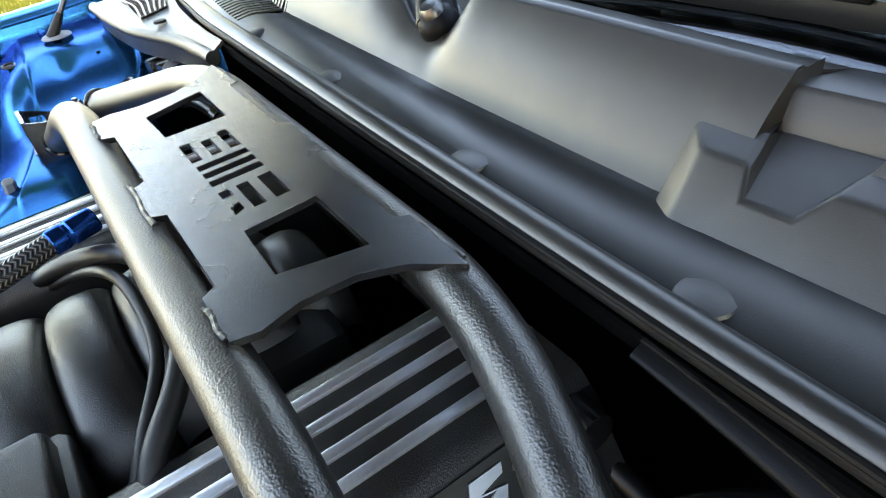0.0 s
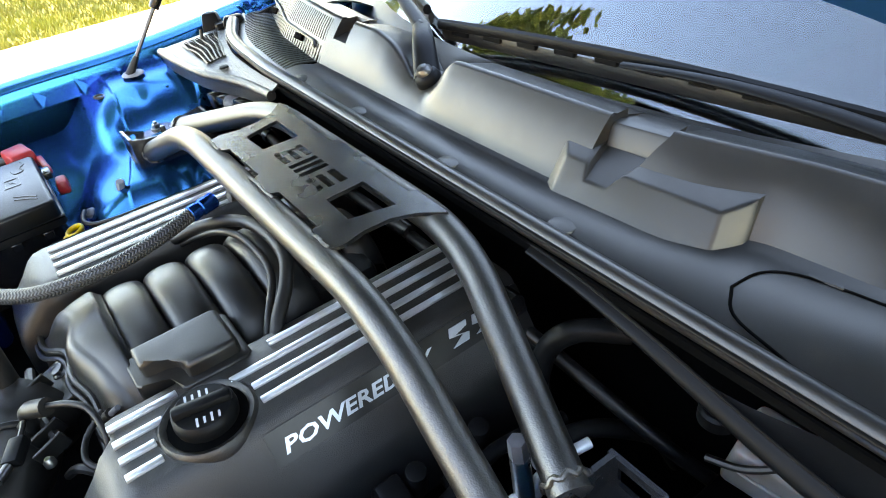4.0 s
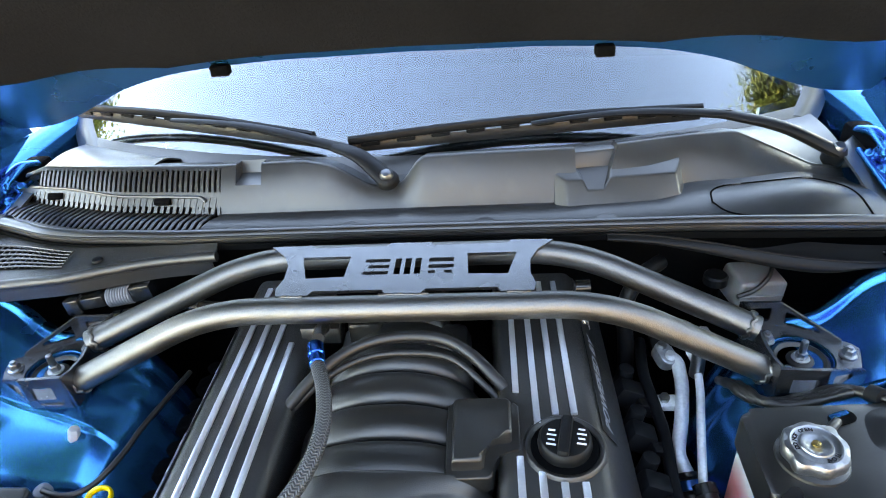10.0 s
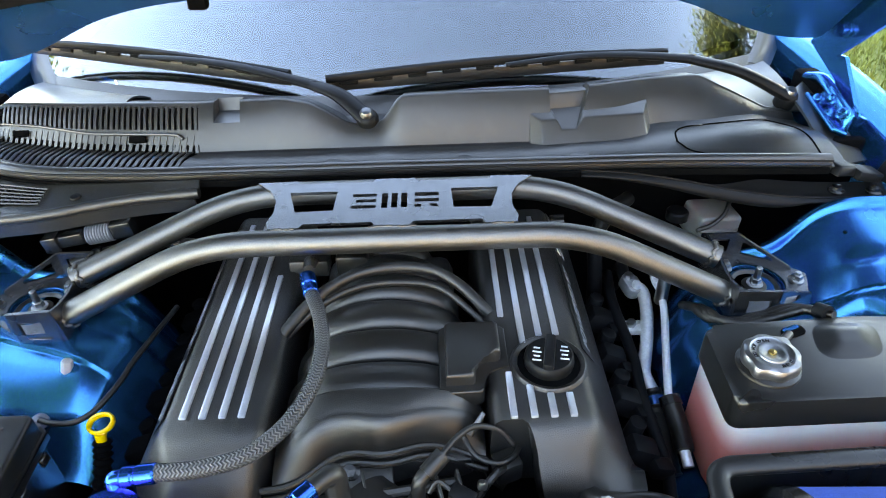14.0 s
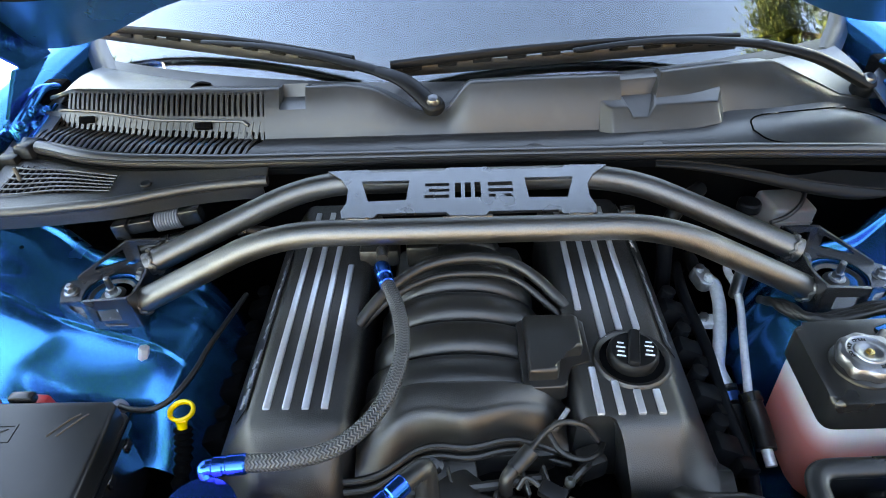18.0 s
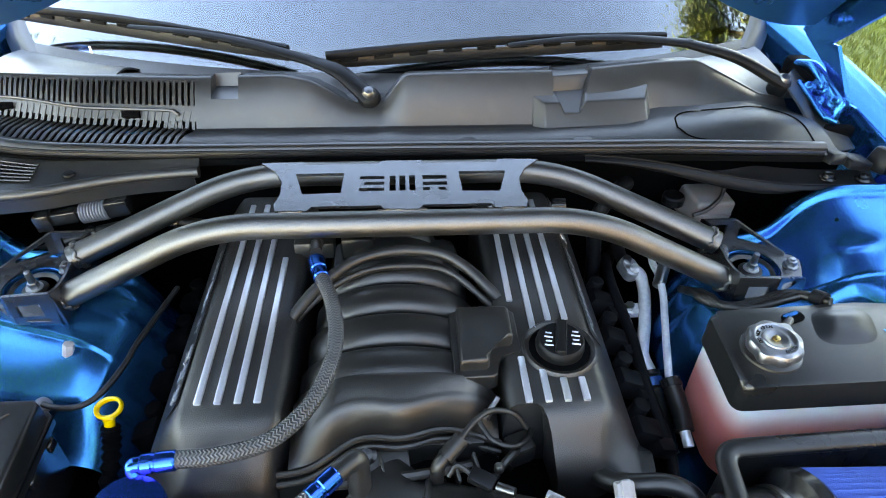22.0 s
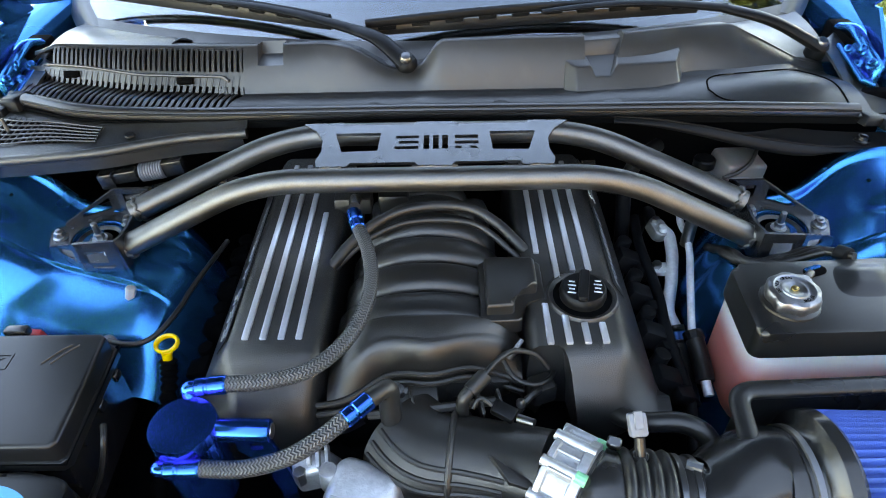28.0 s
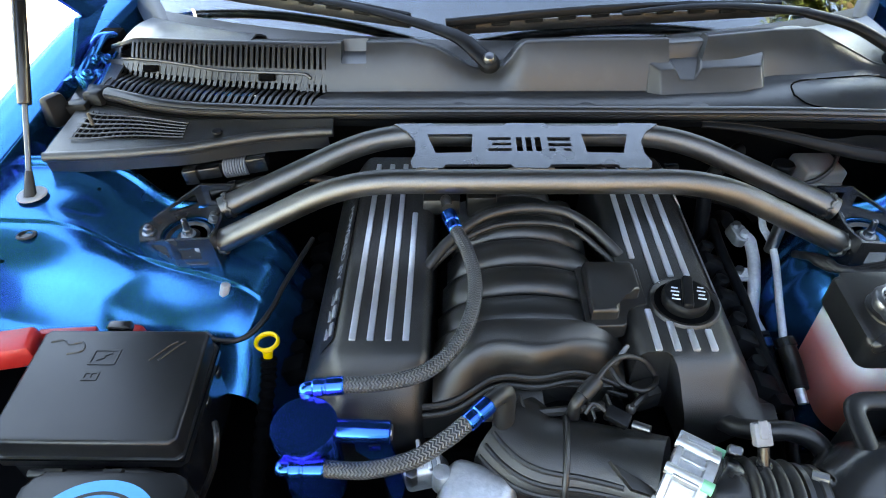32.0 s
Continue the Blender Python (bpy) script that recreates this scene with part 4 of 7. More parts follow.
for bx, by in ((0.748, 0.176), (0.812, 0.172)):
    part("bolt", lathe(((0.014, 0), (0.014, 0.003), (0.009, 0.005), (0.008, 0.010), (0, 0.011)), pose(bx, by, RAIL_Z(bx) + 0.003), 20), M_GLOSSBLK, rail_, "dark bolt head")
clip = thing("cowl_clip", (0.76, 0.2, 1.02), "black plastic end clip of the cowl seal", "plastic clip")
part("body", rbox((0.752, 0.200, 1.022), (0.050, 0.050, 0.018), 0.004, 2, (0, 12, 20), 0.8), M_WIPER, clip)
part("foot", rbox((0.798, 0.193, 1.010), (0.050, 0.036, 0.018), 0.004, 2, (0, 14, 10)), M_WIPER, clip)
part("buffer", rbox((0.850, 0.198, 1.010), (0.030, 0.045, 0.045), 0.008, 2, (0, 10, 30), 0.7), M_WIPER, clip, "black rubber buffer")
clip2 = thing("cowl_clip", (-0.76, 0.25, 1.04), "black plastic end clip of the cowl seal", "plastic clip")
part("body", rbox((-0.765, 0.262, 1.050), (0.05, 0.05, 0.024), 0.006, 2, (0, -8, -20), 0.8), M_WIPER, clip2)
part("foot", rbox((-0.80, 0.245, 1.035), (0.05, 0.03, 0.02), 0.004, 2, (0, -10, -10)), M_WIPER, clip2)
part("buffer", rbox((-0.838, 0.235, 1.035), (0.04, 0.05, 0.055), 0.008, 2, (0, -10, -30), 0.7), M_WIPER, clip2, "black rubber buffer")

# ---- cabin filter cover with its grille ----
fil = thing("cabin_filter_cover", (-0.6, 0.17, 1.02), "black plastic cabin air inlet cover with a lattice grille", "inlet cover")
fr = soft_curve((-0.80, -0.70, -0.56, -0.48, -0.42, -0.32), (0.098, 0.098, 0.108, 0.130, 0.142, 0.147), 0.03)
bk = lambda x: seal_y(x) - 0.012


def fil_pt(x, v, off=0.0):
    return Vector((x, fr(x) + (bk(x) - fr(x)) * v, 1.027 + 0.020 * (x + 0.80) / 0.48 + 0.010 * v + off))


part("panel", surf(lambda u, v: fil_pt(u, v), steps(-0.80, -0.32, 50), steps(0, 1, 10), 0.004), M_PLASTIC, fil, "", 50)
part("rim", sweep([fil_pt(x, 0.0, -0.006) for x in steps(-0.80, -0.32, 40)], 0.009, 10), M_PLASTIC, fil, "rounded front rim")
part("skirt", surf(lambda u, v: fil_pt(u, 0) + Vector((0, 0.004 * v, -0.008 - 0.03 * v)), steps(-0.80, -0.33, 40), steps(0, 1, 3), 0.003), M_PLASTIC, fil)
# near-black sheet on the panel, painted shade below the grille bars
part("grille_well", surf(lambda u, v: fil_pt(u, v, 0.0012), steps(-0.765, -0.575, 16), steps(0.30, 0.80, 5), 0.0005), M_DARK, fil, "near-black sheet as shade in the grille opening", 60)
for k in range(6):
    v = 0.30 + 0.10 * k
    part("grille_bar", sweep([fil_pt(x, v + 0.05 * math.sin((x + 0.7) * 30), 0.003) for x in steps(-0.77, -0.57, 20)], 0.0015, 6), M_SATIN, fil)
for k in range(17):
    x = -0.765 + 0.012 * k
    part("grille_bar", sweep([fil_pt(x + 0.012 * (v - 0.5), v, 0.003) for v in (0.29, 0.5, 0.65, 0.81)], 0.0010, 6), M_SATIN, fil)
part("stud", cyl(fil_pt(-0.745, 0.55), fil_pt(-0.75, 0.58, 0.022), 0.004, 0.003, 10), M_RUBBER, fil)
part("push_pin", lathe(((0.009, 0), (0.008, 0.003), (0, 0.004)), Matrix.Translation(fil_pt(-0.515, 0.35, 0.002)), 16), M_WIPER, fil)


# ---- wipers ----
def wiper(pivot, joint, tip, blade_a, blade_b, label):
    w = thing("wiper", pivot, label, "wiper", "windscreen wipers")
    p, j, t = Vector(pivot), Vector(joint), Vector(tip)
    part("spindle", lathe(((0.020, -0.02), (0.020, 0.0), (0.017, 0.008), (0.010, 0.013), (0, 0.014)), Matrix.Translation(p) @ pose(0, 0, 0, 25, 0, 0)), M_WIPER, w, "domed spindle cap")
    part("spindle_nut", lathe(((0.0125, 0.008), (0.012, 0.015), (0.008, 0.020), (0, 0.021)), Matrix.Translation(p) @ pose(0, 0, 0, 25, 0, 0), 24), M_STEELROD, w, "dull steel dome nut")
    mid = (p + j) / 2 + Vector((0, 0, 0.012))
    part("arm_root", sweep(glide([p, mid, j], 6), lambda q: 0.020 - 0.006 * q, 12, flat=0.6), M_WIPER, w, "broad arm root")
    part("knuckle", rbox(tuple(j), (0.022, 0.012, 0.016), 0.003, 2, (20, 0, math.degrees(math.atan2(t.y - j.y, t.x - j.x)))), M_WIPER, w)
    part("arm", sweep([j + (t - j) * k + Vector((0, 0, 0.012 * math.sin(math.pi * k))) for k in steps(0, 1, 10)], lambda q: 0.0135 - 0.007 * q, 10, flat=0.6), M_WIPER, w, "long thin arm")
    a, b = Vector(blade_a), Vector(blade_b)
    sag = lambda k: a + (b - a) * k + Vector((0, 0, 0.010 * math.sin(math.pi * k)))
    part("blade_spine", sweep([sag(k) + Vector((0, 0, 0.012)) for k in steps(0, 1, 16)], 0.0072, 8, flat=1.2), M_WIPER, w, "blade carrier")
    part("rubber_edge", sweep([a + (b - a) * k + Vector((0, 0.006, -0.002)) for k in steps(0, 1, 16)], 0.005, 6, flat=2.4), M_RUBBER, w, "rubber wiping edge")
    for k in steps(0.06, 0.94, 9):
        q = sag(k)
        part("yoke", rbox(tuple(q + Vector((0, 0.003, 0.006))), (0.035, 0.009, 0.020), 0.002, 1, (0, 0, math.degrees(math.atan2(b.y - a.y, b.x - a.x)))), M_WIPER, w)
    return w


wiper((-0.053, 0.288, 1.096), (-0.150, 0.352, 1.134), (-0.50, 0.480, 1.150), (-0.20, 0.40, 1.125), (-0.80, 0.640, 1.120), "black windscreen wiper with short blade lying on the glass")
wiper((0.748, 0.405, 1.060), (0.551, 0.434, 1.130), (0.20, 0.405, 1.140), (0.52, 0.47, 1.118), (-0.131, 0.375, 1.122), "black windscreen wiper with long blade lying on the glass")

# ---- strut tower brace ----
brace = thing("strut_brace", (0, 0.03, 0.95), "tubular strut tower brace in hammered bronze-grey coating", "strut brace")
R_TUBE = 0.0186
FT = [(-0.492, -0.040, 0.948), (-0.272, -0.014, 1.0515), (0.272, -0.014, 1.0515), (0.492, -0.040, 0.948)]
RT = [(-0.490, 0.020, 0.974), (-0.240, 0.116, 1.0525), (0.240, 0.116, 1.0525), (0.490, 0.020, 0.974)]
part("front_tube", sweep(fillet(FT, 0.075, 10), R_TUBE, 28), M_HAMMER, brace, "front tube", 60)
part("rear_tube", sweep(fillet(RT, 0.075, 10), R_TUBE, 28), M_HAMMER, brace, "rear tube", 60)


def plate_outline():
    """Plate with scooped ends and weld tabs along both long edges."""
    right = [(0.176, -0.006), (0.180, 0.010), (0.174, 0.035), (0.176, 0.068), (0.189, 0.095), (0.213, 0.119)]
    rear = [(0.150, 0.121), (0.146, 0.113), (0.036, 0.113), (0.030, 0.121), (-0.030, 0.121), (-0.036, 0.113), (-0.146, 0.113), (-0.150, 0.121)]
    front = [(-0.132, -0.006), (-0.127, 0.0035), (-0.030, 0.0035), (-0.024, -0.006), (0.024, -0.006), (0.030, 0.0035), (0.127, 0.0035), (0.132, -0.006)]
    return right + rear + [(-x, y) for x, y in right[::-1]] + front


def glyph_slots():
    """Three blocks of cut-outs standing where the maker's mark is cut."""
    s = []
    for x0 in (-0.062,):
        s += [[(x0, 0.070), (x0 + 0.036, 0.070), (x0 + 0.036, 0.0785), (x0, 0.0785)], [(x0 + 0.006, 0.055), (x0 + 0.036, 0.055), (x0 + 0.036, 0.063), (x0 + 0.006, 0.063)],
              [(x0, 0.039), (x0 + 0.036, 0.039), (x0 + 0.036, 0.0475), (x0, 0.0475)]]
    for k in range(3):
        x0 = -0.018 + 0.0145 * k
        s.append([(x0, 0.039), (x0 + 0.009, 0.039), (x0 + 0.009, 0.0785), (x0, 0.0785)])
    x0 = 0.031
    s += [[(x0, 0.068), (x0 + 0.036, 0.068), (x0 + 0.036, 0.0785), (x0, 0.0785)], [(x0, 0.052), (x0 + 0.036, 0.052), (x0 + 0.036, 0.061), (x0, 0.061)],
          [(x0, 0.039), (x0 + 0.010, 0.039), (x0 + 0.010, 0.0465), (x0, 0.0465)], [(x0 + 0.025, 0.039), (x0 + 0.036, 0.039), (x0 + 0.032, 0.0465), (x0 + 0.021, 0.0465)]]
    return s


def window(side):
    p = [(0.088, 0.036), (0.143, 0.034), (0.158, 0.088), (0.086, 0.088)]
    return [(side * x, y) for x, y in p]


part("gusset_plate", cutsheet(plate_outline(), [window(-1), window(1), *glyph_slots()], 0.005, pose(0, 0, 1.0655, 0.4, 0, 0)), M_BLKCOAT, brace, "black plate with cut-out windows and slots", 25)
for bx, by in ((-0.155, -0.007), (0.0, -0.007), (0.155, -0.007), (-0.178, 0.121), (0.0, 0.121), (0.178, 0.121)):
    w = 0.034 if bx == 0 else 0.016 if by < 0.05 else 0.026
    part("weld", sweep([(bx + w * t, by + 0.0008 * math.sin(40 * t + bx), 1.0690 + 0.0006 * math.sin(31 * t)) for t in steps(-1, 1, 14)], 0.0022, 8), M_HAMMER, brace, "weld bead")


def tower_bracket(side):
    """Folded bracket: five-sided base, inner wall for the tubes, and two windowed walls that bend in to the tip."""
    f = lambda x: side * x
    base = part("bracket_base", cutsheet([(f(0.484), -0.068), (f(0.543), -0.070), (f(0.628), -0.020), (f(0.640), -0.010), (f(0.643), 0.004), (f(0.628), 0.026), (f(0.541), 0.073), (f(0.484), 0.072)],
                [[(f(0.55 + 0.044 * math.cos(a)), 0.001 + 0.044 * math.sin(a)) for a in (2 * math.pi * k / 28 for k in range(28))]], 0.005, pose(0, 0, 0.9335)), M_BLKCOAT, brace, "black folded tower bracket", 25)
    part("inner_wall", cutsheet([(-0.070, -0.012), (0.074, 0), (0.074, 0.048), (0.050, 0.052), (0.024, 0.050), (-0.020, 0.044), (-0.046, 0.046), (-0.070, 0.052)], [], 0.005, axes((f(0.482), 0, 0.9335), (0, 1, 0), (f(0.10), 0, 1))), M_BLKCOAT, base, "", 25)
    part("front_wall", cutsheet([(0, -0.012), (0.060, -0.012), (0.060, 0.050), (0, 0.052)], [[(0.018, 0.012), (0.050, 0.012), (0.050, 0.034), (0.018, 0.034)]], 0.005,
                                axes((f(0.484), -0.071, 0.9345), (f(1), -0.035, 0), (0, 0, 1))), M_BLKCOAT, base, "", 25)
    part("front_ledge", rbox((f(0.513), -0.0715, 0.937), (0.034, 0.006, 0.003), 0.0006, 1), M_BLKCOAT, base)
    part("front_wing", cutsheet([(0, -0.012), (0.030, -0.006), (0.086, 0.000), (0.086, 0.008), (0, 0.050)], [[(0.012, 0.010), (0.056, 0.012), (0.052, 0.020), (0.012, 0.034)]], 0.005,
                                axes((f(0.5435), -0.0730, 0.9345), (f(0.087), 0.051, 0), (0, 0, 1))), M_BLKCOAT, base, "", 25)
    part("rear_wall", cutsheet([(0, 0), (0.057, 0), (0.057, 0.046), (0, 0.046)], [[(0.012, 0.012), (0.046, 0.012), (0.046, 0.036), (0.012, 0.036)]], 0.005,
                               axes((f(0.484), 0.0745, 0.9345), (f(1), 0.0, 0), (0, 0, 1))), M_BLKCOAT, base, "", 25)
    part("rear_wing", cutsheet([(0, 0), (0.088, 0), (0.088, 0.007), (0, 0.046)], [[(0.012, 0.010), (0.060, 0.010), (0.058, 0.016), (0.012, 0.033)]], 0.005,
                               axes((f(0.541), 0.0745, 0.9345), (f(0.088), -0.049, 0), (0, 0, 1))), M_BLKCOAT, base, "", 25)
    for tube in (FT, RT):
        p, q = Vector(tube[-1 if side > 0 else 0]), Vector(tube[-2 if side > 0 else 1])
        ring = (q - p).to_track_quat("Z", "Y").to_matrix().to_4x4()
        c = Matrix.Translation(p + (q - p).normalized() * 0.012) @ ring
        part("weld", sweep([c @ Vector(((R_TUBE + 0.001) * math.cos(a), (R_TUBE + 0.001) * math.sin(a), 0.002 * math.sin(9 * a))) for a in steps(0, 2 * math.pi, 40)], 0.0028, 8), M_HAMMER, base, "weld bead")
    for bx, by in ((0.613, 0.001), (0.515, 0.036), (0.515, -0.036)):
        nut = part("flange_nut", lathe(((0.012, 0), (0.0115, 0.002), (0.0085, 0.003)), pose(f(bx), by, 0.9385), 24), M_ZINC, base, "zinc flange nut")
        bm = cyl((f(bx), by, 0.9405), (f(bx), by, 0.950), 0.0085, 0.008, 6, bev=0.001)
        cyl((f(bx), by, 0.949), (f(bx), by, 0.954), 0.0042, 0.0038, 12, bm)
        part("nut", bm, M_ZINC, nut)


tower_bracket(-1)
tower_bracket(1)


def strut_top(side):
    st = thing("strut_mount", (side * 0.55, 0, 0.925), "black rubber strut top mount with a blue rim and silver stud", "strut mount", "strut mounts")
    part("rim", lathe(((0.0400, -0.004), (0.0405, 0.003), (0.0420, 0.0035), (0.0430, 0.002), (0.0435, -0.004)), pose(side * 0.55, 0.001, 0.9345), 36), M_BLUE, st, "blue painted rim")
    part("rubber", lathe(((0.0402, -0.006), (0.0385, 0.004), (0.034, 0.006), (0.030, 0.003), (0.026, -0.003), (0.020, -0.002), (0.018, 0.004), (0.012, 0.006), (0, 0.006)), pose(side * 0.55, 0.001, 0.929), 32), M_RUBBER, st)
    part("washer", lathe(((0.0125, 0.0), (0.012, 0.0025), (0, 0.0025)), pose(side * 0.55, 0.001, 0.934), 28), M_CAST, st)
    bm = cyl((side * 0.55, 0.001, 0.936), (side * 0.55, 0.001, 0.946), 0.0082, 0.0080, 6, bev=0.001)
    cyl((side * 0.55, 0.001, 0.945), (side * 0.55, 0.001, 0.966), 0.0052, 0.0048, 14, bm, 0.001)
    part("stud_nut", bm, M_ZINC, st, "silver nut and threaded stud")


strut_top(-1)
strut_top(1)

# ---- engine ----
engine = thing("engine_block", (0, -0.1, 0.6), "engine block deep in the bay, coloured near-black for shade", "engine")
# block and valley take the near-black too, as shade between the covers
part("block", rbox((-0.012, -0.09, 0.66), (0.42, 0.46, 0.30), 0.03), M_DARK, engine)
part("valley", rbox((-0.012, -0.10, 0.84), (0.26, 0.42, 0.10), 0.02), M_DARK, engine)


def valve_cover(cx, out, label, cutaway=False):
    """Long plastic engine cover: flat top, sloping outer face, rounded front."""
    cv = thing("engine_cover", (cx, -0.1, 0.82), label, "engine cover", "engine covers")
    prof = [(-0.068, 0.84), (-0.064, 0.945), (-0.060, 0.960), (-0.052, 0.966), (-0.028, 0.966), (-0.022, 0.966), (0.050, 0.966), (0.058, 0.963), (0.066, 0.954), (0.104, 0.898), (0.112, 0.880), (0.128, 0.80)]
    lift = 0.004
    rings = [(0.175, 0, 0), (-0.260, 0, 0), (-0.273, 0.002, 0.0), (-0.284, 0.008, 0.004), (-0.296, 0.022, 0.008), (-0.312, 0.038, 0.010), (-0.326, 0.052, 0.012), (-0.334, 0.075, 0.016), (-0.337, 0.12, 0.02)]
    bm = bmesh.new()
    g = []
    for y, drop, pinch in rings:
        ring = []
        for px, pz in prof:
            k = smooth01((pz - 0.80) / 0.16)
            z = max(0.79, pz + lift * k - drop * k)
            yy = y
            if cutaway:                   # scalloped lower edge and a notch at the inner front corner
                foot = 0.84 + 0.055 * smooth01((px - 0.055) / 0.03) if px > 0 else 0.80
                z = max(z, 0.79 + (foot - 0.79) * smooth01((-0.245 - y) / 0.05))
                yy = max(y, -0.268) if px < -0.025 else max(y, -0.330)
            ring.append(bm.verts.new((cx + out * (px - math.copysign(pinch, px)), yy, z)))
        g.append(ring)
    for a, b in zip(g, g[1:]):
        for i in range(len(prof) - 1):
            bm.faces.new((a[i], a[i + 1], b[i + 1], b[i]))
    if not cutaway:
        bm.faces.new(g[-1])
    bm.faces.new(g[0][::-1])
    part("shell", bm, M_PLASTIC, cv, "black grained shell", 50)
    return cv


def stripe(cv, x, y0, y1):
    part("trim_stripe", rbox((x, (y0 + y1) / 2, 0.9708), (0.0085, y1 - y0, 0.005), 0.0012, 2), M_ALU, cv, "brushed silver stripe")


cover_r = valve_cover(0.185, 1, "black textured engine cover with silver stripes and an oil filler", True)
for x, ya, yb in ((0.147, -0.268, -0.197), (0.1710, -0.268, -0.219), (0.1945, -0.268, -0.233), (0.2175, -0.268, -0.233)):
    stripe(cover_r, x, ya, yb)
for x, ya in ((0.147, -0.094), (0.1710, -0.148), (0.1945, -0.133), (0.2175, -0.133)):
    stripe(cover_r, x, ya, 0.150)
cover_l = valve_cover(-0.210, -1, "black textured engine cover with four silver stripes")
for x, yb in ((-0.2465, 0.150), (-0.2230, 0.150), (-0.1995, 0.150), (-0.1765, 0.012)):
    stripe(cover_l, x, -0.254, yb)
for side, x0, y0, z0 in ((1, 0.2662, -0.150, 0.9385), (-1, -0.2886, 0.071, 0.9425)):
    part("badge_recess", prism(rounded(0.0, -0.009, 0.325 if side > 0 else 0.32, 0.028, 0.004), -0.0006, 0.0003, 0, 2, axes((x0, y0, z0), (0, side, 0), (-0.56 * side, 0, 0.83))), M_SATIN, cover_r if side > 0 else cover_l, "smooth black badge panel")
lettering("POWERED BY", 0.0215, axes((0.2662, -0.139, 0.9385), (0, 1, 0), (-0.56, 0, 0.83)) @ Matrix.Diagonal((1.34, 1, 1, 1)), M_SILVER, cover_r, shear=0.25)
lettering("POWERED BY", 0.0215, axes((-0.2886, 0.060, 0.9425), (0, -1, 0), (0.56, 0, 0.83)) @ Matrix.Diagonal((1.34, 1, 1, 1)), M_SILVER, cover_l, shear=0.25)
for side, x0, y0, dy in ((1, 0.2662, 0.064, 1), (-1, -0.2886, -0.140, -1)):
    for k in range(3):
        m = axes((x0, y0 + dy * 0.033 * k, 0.9385 if side > 0 else 0.9425), (0, dy, 0), (-0.56 * side, 0, 0.83))
        part("badge_bar", prism([(0.004, 0.0), (0.026, 0.0), (0.030, 0.008), (0.012, 0.012), (0.030, 0.016), (0.032, 0.022), (0.008, 0.022), (0.004, 0.012), (0.022, 0.009)], 0.0002, 0.002, 0, 2, m), M_SILVER, cover_r if side > 0 else cover_l, "silver badge shape")

part("filler_rim", lathe(((0.050, -0.012), (0.0495, 0.0), (0.046, 0.0035), (0.041, 0.002), (0.038, -0.004), (0.036, -0.016)), pose(0.200, -0.183, 0.970), 48), M_PLASTIC, cover_r, "round filler rim", 60)
# flat near-black disc gives the well its shade by colour
part("filler_well", cyl((0.200, -0.183, 0.9704), (0.200, -0.183, 0.9708), 0.040), M_DARK, cover_r, "near-black disc as shade in the filler well")
cap = thing("oil_cap", (0.200, -0.183, 0.971), "black oil filler cap with a grip bar and white print", "oil cap")
part("body", lathe(((0.031, 0.0), (0.032, 0.006), (0.031, 0.014), (0.028, 0.017), (0, 0.0175)), pose(0.200, -0.183, 0.971), 40), M_WIPER, cap)
part("grip", rbox((0.200, -0.183, 0.990), (0.014, 0.058, 0.012), 0.004, 2, (0, 0, -12)), M_WIPER, cap, "raised grip bar")
for s_ in (-1, 1):
    for k in range(4):
        part("print_bar", rbox((0.200 + s_ * 0.0175 + 0.001 * k, -0.194 + 0.007 * k, 0.9887), (0.011 - 0.003 * (k % 2), 0.0022, 0.0006), 0, 1, (0, 0, -12)), M_WHITE, cap, "white print")

# ---- intake manifold ----
EX = -0.014                               # the engine's middle
manifold = thing("intake_manifold", (EX, -0.15, 0.88), "black plastic intake manifold with rounded runners", "intake manifold")
GROOVES = (-0.010, -0.066, -0.121, -0.178, -0.234)


def runner(y0, y1, top, half):
    """One rounded runner bowed across the valley."""
    c, w = (y0 + y1) / 2, (y0 - y1) / 2

    def f(u, v):
        t = math.pi * v
        bulge = math.sin(t) ** 0.55 if 0 < v < 1 else 0.0
        a = u * 1.15
        x = EX + half * math.sin(a) / math.sin(1.15)
        z = top - 0.075 * (1 - math.cos(a)) - 0.028 * (1 - bulge) * (1.0 - 0.15 * abs(u)) - 0.030 * max(0.0, abs(u) - 0.75)
        return (x, c + w * math.cos(t) * (1.0 + 0.02 * abs(u)), z)
    return surf(f, steps(-1, 1, 28), steps(0, 1, 14))


for i, (a, b) in enumerate(zip(GROOVES, GROOVES[1:])):
    part("runner", runner(a, b, 0.986 - 0.003 * i, 0.105 + 0.006 * i), M_MANIF, manifold, "rounded intake runner", 70)
part("runner", runner(0.05, -0.010, 0.978, 0.085), M_MANIF, manifold, "rounded intake runner", 70)
part("runner", runner(0.10, 0.05, 0.972, 0.07), M_MANIF, manifold, "rounded intake runner", 70)
part("core", rbox((EX, -0.10, 0.91), (0.20, 0.36, 0.07), 0.02), M_MANIF, manifold)


front_edge = soft_curve((-0.150, -0.110, -0.080, -0.055, -0.025, 0.0, 0.030, 0.060, 0.115), (-0.292, -0.298, -0.288, -0.280, -0.293, -0.296, -0.282, -0.275, -0.262), 0.022)
flange_y = soft_curve((-0.160, -0.110, -0.085, -0.055, -0.025, 0.0, 0.035, 0.068, 0.115), (-0.316, -0.314, -0.298, -0.284, -0.290, -0.293, -0.279, -0.279, -0.285), 0.020)
flange_z = soft_curve((-0.160, -0.110, -0.080, -0.050, 0.0, 0.04, 0.068, 0.115), (0.900, 0.908, 0.922, 0.930, 0.930, 0.931, 0.922, 0.90), 0.02)


